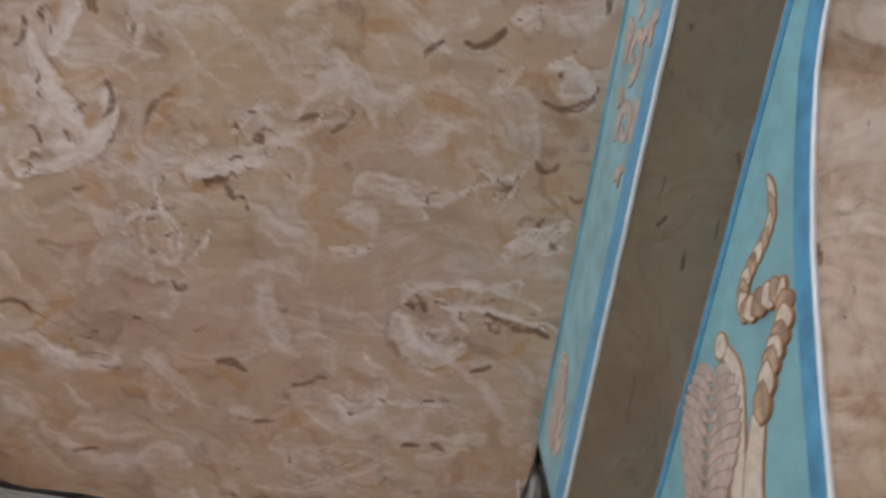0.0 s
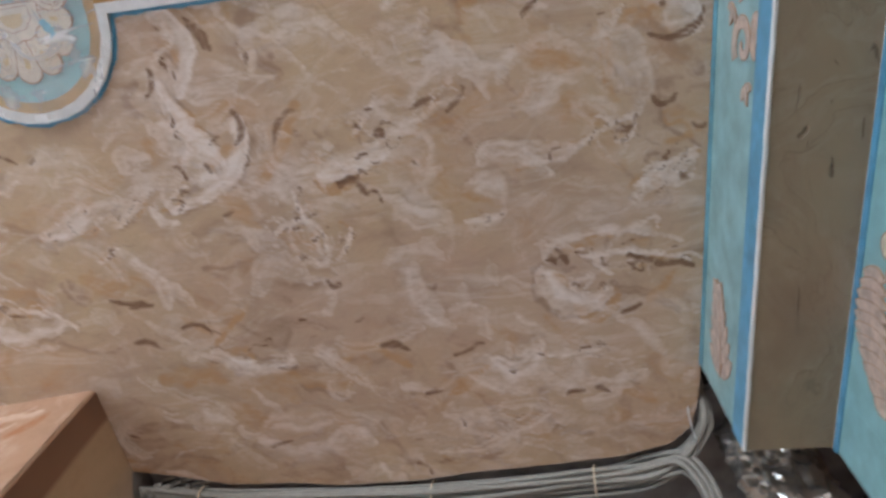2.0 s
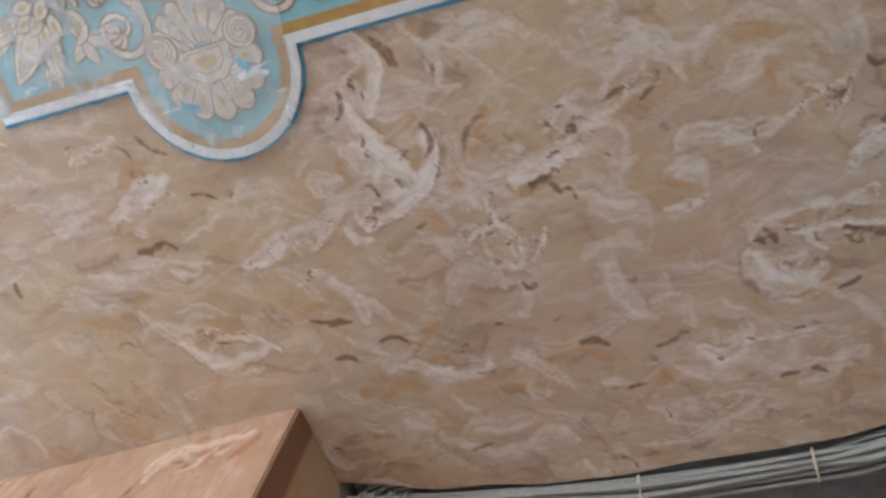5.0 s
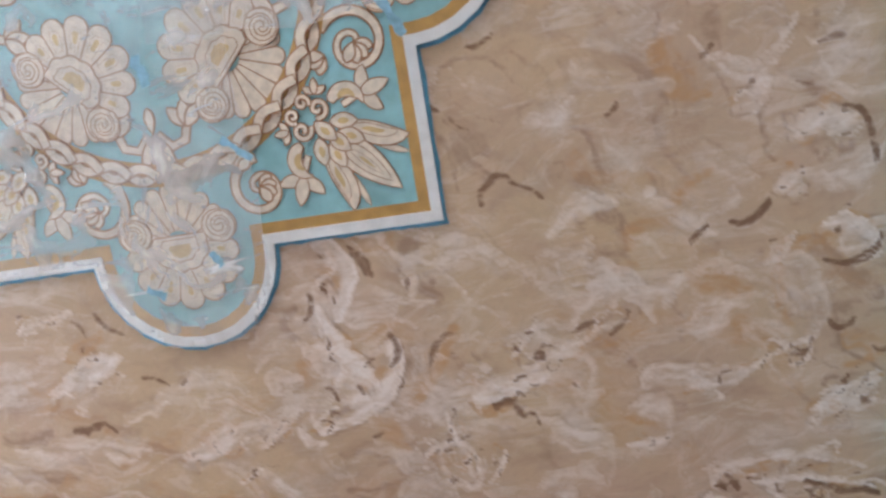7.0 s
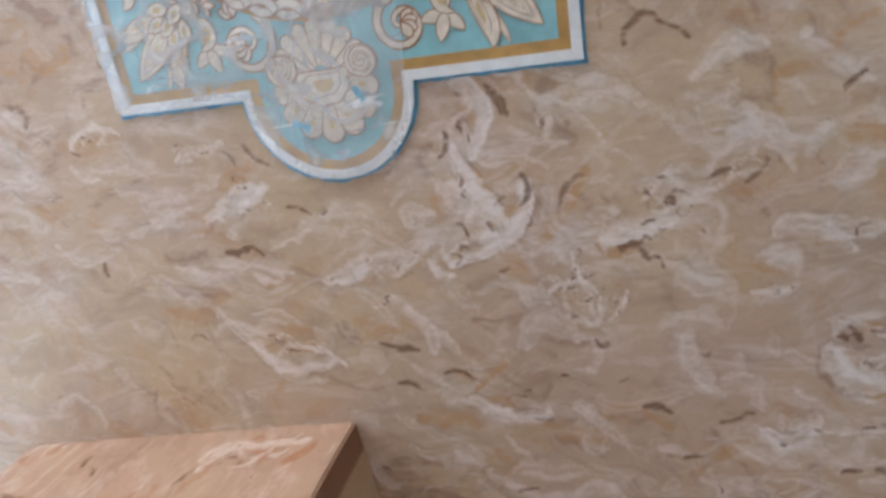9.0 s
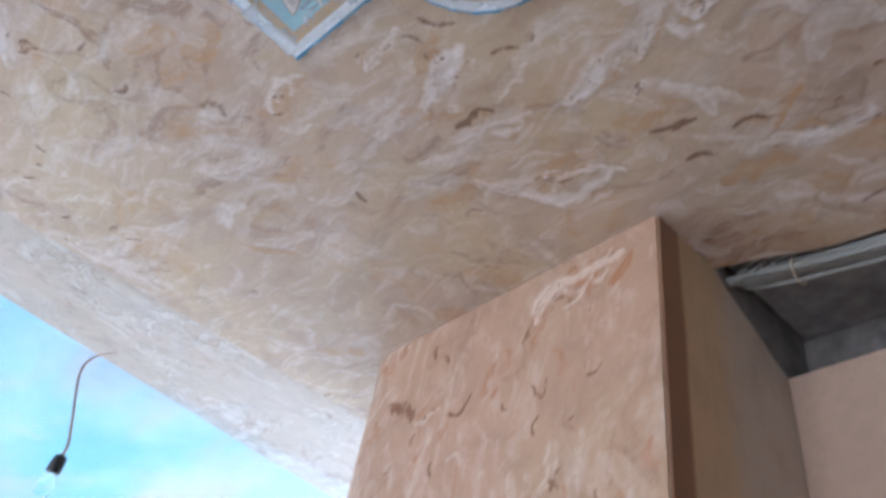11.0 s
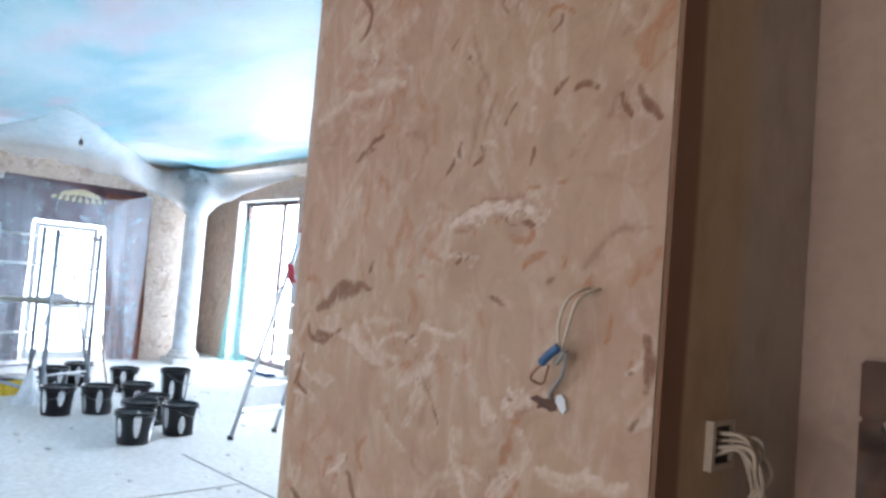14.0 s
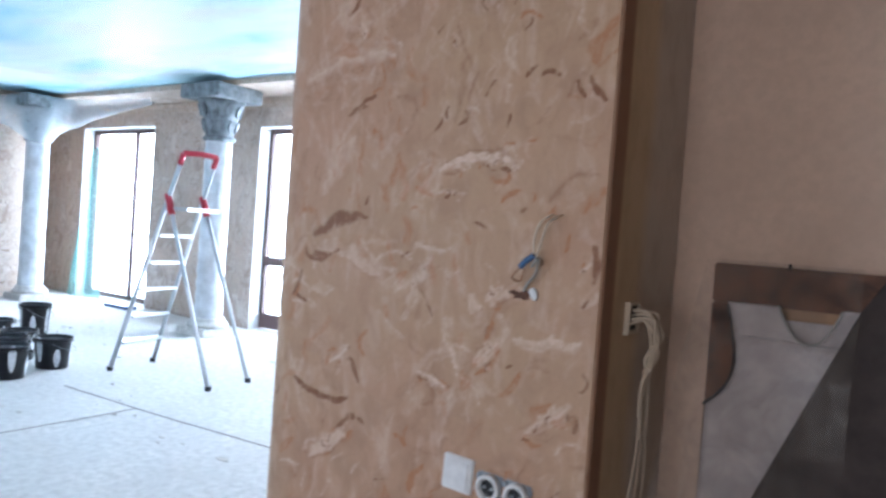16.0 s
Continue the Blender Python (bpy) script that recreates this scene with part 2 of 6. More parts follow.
M_SIDE = side_render()
M_BEIGE = simple("beige_paint", (0.57, 0.42, 0.325), 0.8, grain=0.04, scale=40, relief=0.06)
M_CONC = simple("raw_concrete", (0.22, 0.20, 0.185), 0.9, grain=0.3, scale=14, relief=0.5)
M_GREYBOARD = simple("grey_board", (0.36, 0.33, 0.32), 0.9, grain=0.2, scale=20, relief=0.3)
M_SCREED = simple("screed", (0.66, 0.655, 0.64), 0.75, grain=0.1, scale=18, relief=0.15)
M_TURQ = simple("turquoise_paint", (0.26, 0.495, 0.54), 0.45, grain=0.10, scale=25, relief=0.05)
M_BLUE = simple("blue_paint", (0.11, 0.34, 0.54), 0.45, grain=0.18, scale=22, relief=0.08)
M_GOLD = simple("gold_ochre_paint", (0.46, 0.27, 0.08), 0.45, grain=0.12, scale=30, relief=0.05)
M_WHITE = simple("white_paint", (0.74, 0.75, 0.76), 0.5, grain=0.06, scale=40, relief=0.06)
M_CREAM = simple("cream_paint", (0.70, 0.61, 0.50), 0.5, grain=0.12, scale=60, relief=0.1)
M_UMBER = simple("umber_line_paint", (0.32, 0.155, 0.075), 0.5, grain=0.15, scale=60, relief=0.05)
M_CABLE = simple("grey_cable", (0.31, 0.305, 0.28), 0.5, grain=0.08, scale=80, relief=0.05)
M_WIRE = simple("ivory_cable", (0.62, 0.52, 0.40), 0.5, grain=0.06, scale=80)
M_ALU = simple("aluminium", (0.62, 0.64, 0.66), 0.35, 1.0, 0.06, 60, 0.05)
M_STEEL = simple("galvanised_steel", (0.33, 0.36, 0.40), 0.45, 0.8, 0.15, 40, 0.08)
M_RED = simple("red_plastic", (0.42, 0.03, 0.05), 0.4, grain=0.06)
M_BLACK = simple("black_plastic", (0.012, 0.012, 0.016), 0.35, grain=0.2, scale=20)
M_SMUDGE = simple("plaster_smear", (0.62, 0.64, 0.67), 0.7, grain=0.15)
M_YELLOW = simple("yellow_plastic", (0.62, 0.45, 0.02), 0.45, grain=0.15)
M_WOOD = simple("dark_stained_wood", (0.115, 0.048, 0.025), 0.7, grain=0.45, scale=20, relief=0.4)
M_FRAME = simple("brown_window_frame", (0.10, 0.055, 0.05), 0.4, grain=0.1)
M_VEST = simple("white_cotton", (0.45, 0.405, 0.40), 0.9, grain=0.12, scale=14, relief=0.2)
M_DARKCLOTH = simple("dark_grey_cloth", (0.046, 0.034, 0.031), 0.9, grain=0.2, scale=14)
M_DRAPE = simple("mauve_drape", (0.10, 0.055, 0.065), 0.8, grain=0.2, scale=6)
M_FOIL = simple("silver_foil", (0.62, 0.62, 0.6), 0.22, 0.9, 0.2, 12, 0.5)
M_BLUEPLAST = simple("blue_plastic", (0.03, 0.10, 0.24), 0.4, grain=0.05)


def film_material(name, tint, clear, rough, glints=0.3, relief=0.9, mottle=1.0):
    m, nt, b = mat_new(name)
    out = nt.nodes["Material Output"]
    v = coords(nt)
    n1 = tex(nt, warped(nt, v, 3, 0.3), 9, 6, 0.6, 1.2)
    tr = nt.nodes.new("ShaderNodeBsdfTransparent")
    mx = nt.nodes.new("ShaderNodeMixShader")
    b.inputs["Base Color"].default_value = (*tint, 1)
    b.inputs["Roughness"].default_value = rough
    fac = ramp(nt, n1, [(0.35, clear - 0.10 * mottle), (0.62, clear + 0.08 * mottle), (0.75, clear + 0.3 * mottle)])
    # Opaque streaks painted into the film as glints along its creases.
    crease_glint = tex(nt, warped(nt, coords(nt, (1, 6, 1), (0, 0, 50)), 2, 0.8), 7, 5, 0.6, 0.5)
    fac = mixed(nt, 1.0, fac, ramp(nt, crease_glint, [(0.60, 0), (0.70, glints)]), "LIGHTEN")
    nt.links.new(fac, mx.inputs[0])
    nt.links.new(tr.outputs[0], mx.inputs[1])
    nt.links.new(b.outputs[0], mx.inputs[2])
    nt.links.new(mx.outputs[0], out.inputs["Surface"])
    bump(nt, b, n1, relief, 0.01)
    return m


M_SHADE = simple("ochre_shading_paint", (0.58, 0.42, 0.20), 0.5, grain=0.12, scale=60)
M_TURQ_DULL = simple("dull_turquoise_paint", (0.27, 0.46, 0.49), 0.5, grain=0.15, scale=18)
M_BLUE2 = simple("pale_blue_paint", (0.12, 0.36, 0.48), 0.5, grain=0.2, scale=18)
M_PANEL = simple("tan_wood", (0.36, 0.21, 0.11), 0.6, grain=0.2, scale=16)
M_STONE = simple("pale_stone", (0.6, 0.6, 0.58), 0.7, grain=0.12, scale=16)
M_STONE_GREY = simple("grey_stone", (0.22, 0.25, 0.27), 0.7, grain=0.3, scale=10, relief=0.4)
M_WRAP = simple("milky_wrap", (0.62, 0.66, 0.70), 0.3, grain=0.15, scale=7, relief=0.5)
M_REDBROWN = simple("red_brown_cloth", (0.16, 0.05, 0.03), 0.8, grain=0.2, scale=8)
M_GILT = simple("dull_gilt", (0.62, 0.48, 0.24), 0.45, 0.3, 0.2, 30)
M_PLANK = simple("dusty_plank", (0.26, 0.24, 0.21), 0.8, grain=0.25, scale=12)
M_CRUMB = simple("plaster_crumb", (0.52, 0.50, 0.47), 0.9, grain=0.3, scale=8)
M_FADED = simple("faded_umber_paint", (0.40, 0.27, 0.19), 0.55, grain=0.25, scale=40)
M_TAPE = simple("blue_masking_tape", (0.26, 0.47, 0.60), 0.6, grain=0.2, scale=60)
M_RELIEF = simple("umber_shaded_cream", (0.52, 0.36, 0.24), 0.55, grain=0.3, scale=40)
M_CORD = simple("twisted_cord", (0.36, 0.26, 0.19), 0.6, grain=0.2, scale=60)
M_PINK = simple("pinkish_cream_paint", (0.54, 0.43, 0.37), 0.55, grain=0.2, scale=50)
M_FILM = film_material("clear_film", (0.80, 0.82, 0.86), 0.27, 0.15, 0.75)
M_FILM_SWAG = film_material("swag_film", (0.70, 0.78, 0.85), 0.32, 0.35, 0.25, 0.12, 0.25)
M_FILM_THIN = film_material("thin_film", (0.30, 0.26, 0.22), 0.12, 0.3, 0.22)
M_FILM_SKY = film_material("ceiling_film", (0.62, 0.76, 0.85), 0.16, 0.4, 0.0, 0.1, 0.2)
M_FILM_AQUA = film_material("aqua_film", (0.25, 0.72, 0.72), 0.5, 0.35)
M_FILM_MILKY = film_material("milky_film", (0.58, 0.68, 0.78), 0.24, 0.35)


def glass_material():
    m, nt, b = mat_new("window_glass")
    b.inputs["Base Color"].default_value = (0.95, 0.98, 1, 1)
    b.inputs["Roughness"].default_value = 0.05
    b.inputs["Transmission Weight"].default_value = 1
    b.inputs["IOR"].default_value = 1.1
    return m


M_GLASS = glass_material()


def sky_fresco():
    """A painted sky: pale blue with turquoise, white cloud, pink and yellow drifts."""
    m, nt, b = mat_new("painted_sky")
    v = coords(nt, (0.35, 0.8, 1), (0, 0, 20))
    w = warped(nt, v, 1.2, 0.8)
    n1, n2, n3, n4 = tex(nt, w, 1.3, 5, 0.6), tex(nt, w, 0.8, 3), tex(nt, coords(nt, (0.3, 1, 1), (0, 0, 20), (5, 2, 0)), 1.6, 3), tex(nt, w, 2.4, 6, 0.6, 0.5)
    c = mixed(nt, ramp(nt, n1, [(0.35, 0), (0.65, 1)]), (0.20, 0.48, 0.58), (0.44, 0.61, 0.67))
    c = mixed(nt, ramp(nt, n2, [(0.45, 0), (0.62, 1)]), c, (0.60, 0.69, 0.74))
    c = mixed(nt, ramp(nt, n3, [(0.52, 0), (0.68, 0.75)]), c, (0.58, 0.48, 0.56))
    c = mixed(nt, ramp(nt, n4, [(0.66, 0), (0.74, 0.6)]), c, (0.6, 0.55, 0.36))
    nt.links.new(c, b.inputs["Base Color"])
    b.inputs["Roughness"].default_value = 0.6
    bump(nt, b, n4, 0.05)
    return m


M_SKY = sky_fresco()


def glow(name, color, strength):
    m, nt, b = mat_new(name)
    b.inputs["Base Color"].default_value = (*color, 1)
    b.inputs["Emission Color"].default_value = (*color, 1)
    b.inputs["Emission Strength"].default_value = strength
    return m


M_OUTSIDE = glow("bright_daylight", (0.93, 0.97, 1.0), 6.0)


# ---- building helpers ----
def part(name, bm, material, parent=None, label="", smooth=False):
    """Links a bmesh as one mesh object, under its thing or part."""
    me = bpy.data.meshes.new(name)
    if smooth:
        for f in bm.faces:
            f.smooth = True
    bm.to_mesh(me)
    bm.free()
    me.materials.append(material)
    ob = new(name, me)
    if parent:
        ob.parent = parent
    if label:
        ob["label"] = label
    return ob


def thing(name, label, category, m=None, group="", kind=""):
    ob = new(name)
    ob.empty_display_size = 0.05
    if m:
        ob.matrix_world = m
    return tagged(ob, label, category, group, kind)


def box(bm, x0, x1, y0, y1, z0, z1, bevel=0.0):
    vs = bmesh.ops.create_cube(bm, size=1, matrix=Matrix.Translation(((x0 + x1) / 2, (y0 + y1) / 2, (z0 + z1) / 2)) @ Matrix.Diagonal((abs(x1 - x0), abs(y1 - y0), abs(z1 - z0), 1)))["verts"]
    if bevel:
        es = list({e for v in vs for e in v.link_edges})
        bmesh.ops.bevel(bm, geom=es, offset=bevel, segments=2, affect="EDGES", clamp_overlap=True)
    return bm


def boxes(*rows, bevel=0.0):
    bm = bmesh.new()
    for r in rows:
        box(bm, *r, bevel=bevel)
    return bm


def prism(outline, z0, z1, bm=None):
    """A flat outline of (x, y) made solid between two heights."""
    bm = bm or bmesh.new()
    lo = [bm.verts.new((x, y, z0)) for x, y in outline]
    hi = [bm.verts.new((x, y, z1)) for x, y in outline]
    n = len(outline)
    bm.faces.new(hi)
    bm.faces.new(lo[::-1])
    for i in range(n):
        bm.faces.new((lo[i], lo[(i + 1) % n], hi[(i + 1) % n], hi[i]))
    bmesh.ops.recalc_face_normals(bm, faces=bm.faces)
    return bm


def turned(profile, segments=32, bm=None, centre=(0, 0)):
    """A solid of revolution from (radius, z) rows."""
    bm = bm or bmesh.new()
    rings = []
    for r, z in profile:
        rings.append([bm.verts.new((centre[0] + r * math.cos(a), centre[1] + r * math.sin(a), z)) for a in (2 * math.pi * i / segments for i in range(segments))])
    for a, b in zip(rings, rings[1:]):
        for i in range(segments):
            bm.faces.new((a[i], a[(i + 1) % segments], b[(i + 1) % segments], b[i]))
    bm.faces.new(rings[0][::-1])
    bm.faces.new(rings[-1])
    bmesh.ops.recalc_face_normals(bm, faces=bm.faces)
    return bm


def smoothed(points, per=6):
    """A soft line through points (Catmull-Rom)."""
    pts = [Vector(p) for p in points]
    pts = [2 * pts[0] - pts[1]] + pts + [2 * pts[-1] - pts[-2]]
    out = []
    for i in range(1, len(pts) - 2):
        a, b, c, d = pts[i - 1:i + 3]
        for k in range(per):
            t = k / per
            out.append(0.5 * (2 * b + (c - a) * t + (2 * a - 5 * b + 4 * c - d) * t * t + (3 * b - a - 3 * c + d) * t ** 3))
    return out + [pts[-2]]


def tube(points, radius, sides=8, bm=None, taper=None):
    """A round bar or cable along a line."""
    bm = bm or bmesh.new()
    pts = [Vector(p) for p in points]
    rings, side = [], None
    for i, p in enumerate(pts):
        d = (pts[min(i + 1, len(pts) - 1)] - pts[max(i - 1, 0)]).normalized()
        side = (side - d * side.dot(d)) if side else d.orthogonal()
        side.normalize()
        other = d.cross(side)
        r = radius * (taper(i / (len(pts) - 1)) if taper else 1)
        rings.append([bm.verts.new(p + r * (math.cos(a) * side + math.sin(a) * other)) for a in (2 * math.pi * k / sides for k in range(sides))])
    for a, b in zip(rings, rings[1:]):
        for i in range(sides):
            bm.faces.new((a[i], a[(i + 1) % sides], b[(i + 1) % sides], b[i]))
    bm.faces.new(rings[0][::-1])
    bm.faces.new(rings[-1])
    return bm


# ---- trowelled plaster coats ----
def lattice(rng, us, vs, cell):
    """Smooth noise from -1 to 1 over a grid of places."""
    u, v = (us - us[0]) / cell, (vs - vs[0]) / cell
    grid = rng.uniform(-1, 1, (int(u[-1]) + 2, int(v[-1]) + 2))
    i, j = u.astype(int), v.astype(int)
    f, g = u - i, v - j
    f, g = (f * f * (3 - 2 * f))[:, None], (g * g * (3 - 2 * g))[None, :]
    a, b = grid[np.ix_(i, j)], grid[np.ix_(i + 1, j)]
    c, d = grid[np.ix_(i, j + 1)], grid[np.ix_(i + 1, j + 1)]
    return (a * (1 - f) + b * f) * (1 - g) + (c * (1 - f) + d * f) * g


class Coat:
    """A plaster skin over a grid of (u, v): each sweep of the trowel raises it and drags one pigment."""

    def __init__(self, us, vs, seed):
        self.us, self.vs, self.rng = us, vs, np.random.default_rng(seed)
        shape = (len(us), len(vs))
        self.layers = {k: np.zeros(shape) for k in ("pale", "dark", "ochre", "shade")}
        self.height = 0.0007 * lattice(self.rng, us, vs, 0.09) + 0.0004 * lattice(self.rng, us, vs, 0.03)
        self.wu = 0.010 * lattice(self.rng, us, vs, 0.06) + 0.007 * lattice(self.rng, us, vs, 0.024) + 0.0035 * lattice(self.rng, us, vs, 0.012)
        self.wv = 0.010 * lattice(self.rng, us, vs, 0.06) + 0.007 * lattice(self.rng, us, vs, 0.024) + 0.0035 * lattice(self.rng, us, vs, 0.012)

    def sweep(self, kind, u0, v0, u1, v1, u2, v2, half, much, loose=1.0):
        """One curved stroke from (u0, v0) past (u1, v1) to (u2, v2), crisp on one side and feathered on the other."""
        rng, reach = self.rng, half * 2 + 0.02
        t = np.linspace(0, 1, 13)
        k1u, k1v = 2 * u1 - 0.5 * (u0 + u2), 2 * v1 - 0.5 * (v0 + v2)
        pu = (1 - t) ** 2 * u0 + 2 * t * (1 - t) * k1u + t * t * u2
        pv = (1 - t) ** 2 * v0 + 2 * t * (1 - t) * k1v + t * t * v2
        i0, i1 = np.searchsorted(self.us, (pu.min() - reach, pu.max() + reach))
        j0, j1 = np.searchsorted(self.vs, (pv.min() - reach, pv.max() + reach))
        if i1 - i0 < 2 or j1 - j0 < 2:
            return
        calm = min(1.0, 0.3 + half / 0.02) * loose
        gu = self.us[i0:i1, None] + self.wu[i0:i1, j0:j1] * calm
        gv = self.vs[None, j0:j1] + self.wv[i0:i1, j0:j1] * calm
        best, along, across = np.full(gu.shape, 9.0), np.zeros(gu.shape), np.zeros(gu.shape)
        for k in range(12):
            du, dv = pu[k + 1] - pu[k], pv[k + 1] - pv[k]
            n = math.hypot(du, dv) + 1e-9
            q = np.clip(((gu - pu[k]) * du + (gv - pv[k]) * dv) / n ** 2, 0, 1)
            ou, ov = gu - pu[k] - q * du, gv - pv[k] - q * dv
            d = np.hypot(ou, ov)
            near = d < best
            best = np.where(near, d, best)
            along = np.where(near, (k + q) / 12, along)
            across = np.where(near, np.sign(ou * dv - ov * du) * d, across)
        wide = half * (0.45 + 0.55 * np.sin(np.pi * np.clip(along * 0.9 + 0.08, 0, 1)) ** 0.7)
        x = across / wide * rng.choice((-1, 1))
        hard = max(0.26 if kind in ("pale", "shade") else 0.35, 0.0055 / half)
        if kind == "dark":
            x = across / (wide * 1.1 + 0.0018)
        body = np.clip(1.15 - np.abs(x), 0, 1) if kind == "dark" else np.clip((1 - x) / hard, 0, 1) * np.clip((1 + x) / (1.0 if kind in ("pale", "shade") else 0.6), 0, 1)
        bristle = np.interp(np.clip(x, -1, 1), np.linspace(-1, 1, 11), rng.uniform(0.15, 1.25, 11)) * np.interp(along, np.linspace(0, 1, 6), rng.uniform(0.65, 1.0, 6))
        value = np.clip(body * (bristle if kind != "dark" else 0.75 + 0.25 * bristle) * much, 0, 1)
        here = self.layers[kind][i0:i1, j0:j1]
        np.maximum(here, value, out=here)
        if kind == "pale":
            self.layers["dark"][i0:i1, j0:j1] *= 1 - 0.7 * value
            self.layers["shade"][i0:i1, j0:j1] = np.maximum(self.layers["shade"][i0:i1, j0:j1] * (1 - value), 0.7 * much * np.clip(1 - np.abs(x - 1.12) / 0.22, 0, 1) * (bristle > 0.62))
        self.height[i0:i1, j0:j1] += value * {"pale": 0.0009, "dark": -0.0012, "ochre": 0.0003, "shade": -0.0006}[kind]

    def sweeps(self, kind, rows):
        for row in rows:
            self.sweep(kind, *row, loose=0.9)
            if kind == "pale":
                self.crumble(*row)

    def crumble(self, u0, v0, u1, v1, u2, v2, half, much):
        """Short ragged strokes and torn bits along a large sweep."""
        rng, size = self.rng, math.hypot(u2 - u0, v2 - v0)
        for kind, count, length, wide in (("shade", 6, 0.55, 0.5), ("pale", 5, 0.5, 0.45), ("ochre", 3, 0.45, 0.6), ("dark", 4, 0.24, 0.09)):
            for _ in range(count):
                t, side = rng.uniform(0, 1), rng.normal(0, 0.9) * half
                a = math.atan2(v2 - v0, u2 - u0) + rng.normal(0, 0.45)
                u = (1 - t) * u0 + t * u2 - math.sin(a) * side
                v = (1 - t) * v0 + t * v2 + math.cos(a) * side
                n, bend = size * length * rng.uniform(0.3, 0.8), rng.normal(0, 0.2) * size * length
                ca, sa = math.cos(a) * n / 2, math.sin(a) * n / 2
                self.sweep(kind, u - ca, v - sa, u - bend * math.sin(a), v + bend * math.cos(a), u + ca, v + sa, max(0.0018, half * wide * rng.uniform(0.5, 1.2)), much * rng.uniform(0.5, 1.0))

    def scatter(self, kind, count, area, lean, length, half, much, busy):
        """Seeded strokes that follow a slowly turning lean, more of them where the plaster was worked hard."""
        rng = self.rng
        turn, crowd = lattice(rng, self.us, self.vs, 0.35), lattice(rng, self.us, self.vs, 0.28)
        made = 0
        for _ in range(count * 6):
            u, v = rng.uniform(area[0], area[1]), rng.uniform(area[2], area[3])
            i, j = min(len(self.us) - 1, np.searchsorted(self.us, u)), min(len(self.vs) - 1, np.searchsorted(self.vs, v))
            if crowd[i, j] < rng.uniform(-busy, busy):
                continue
            a = radians(lean + 55 * turn[i, j] + rng.normal(0, 18))
            n, h = rng.uniform(*length) * 0.5, rng.uniform(*half)
            bend = rng.normal(0, 0.38) * n
            ca, sa = math.cos(a), math.sin(a)
            self.sweep(kind, u - n * ca, v - n * sa, u - bend * sa, v + bend * ca, u + n * ca, v + n * sa, h, rng.uniform(*much))
            made += 1
            if made == count:
                break

    def deepen(self, **gains):
        """Strengthens whole layers of pigment."""
        for kind, gain in gains.items():
            self.layers[kind] = np.clip(self.layers[kind] * gain, 0, 1)

    def mesh(self, name, places, keep, material, parent):
        """The skin as one mesh; places turns (u, v, height) into points, keep tells which cells exist."""
        n, m = len(self.us), len(self.vs)
        uu, vv = np.meshgrid(self.us, self.vs, indexing="ij")
        points = places(uu, vv, self.height)
        index = np.arange(n * m).reshape(n, m)
        cells = np.stack((index[:-1, :-1], index[1:, :-1], index[1:, 1:], index[:-1, 1:]), -1)[keep(uu, vv)]
        me = bpy.data.meshes.new(name)
        me.from_pydata(points.reshape(-1, 3), [], cells.reshape(-1, 4))
        me.polygons.foreach_set("use_smooth", np.ones(len(me.polygons), dtype=bool))
        layer = me.attributes.new("sweep", "FLOAT_COLOR", "POINT")
        layer.data.foreach_set("color", np.stack([self.layers[k] for k in ("pale", "dark", "ochre", "shade")], -1).astype(np.float32).ravel())
        me.materials.append(material)
        ob = new(name, me)
        ob.parent = parent
        return ob


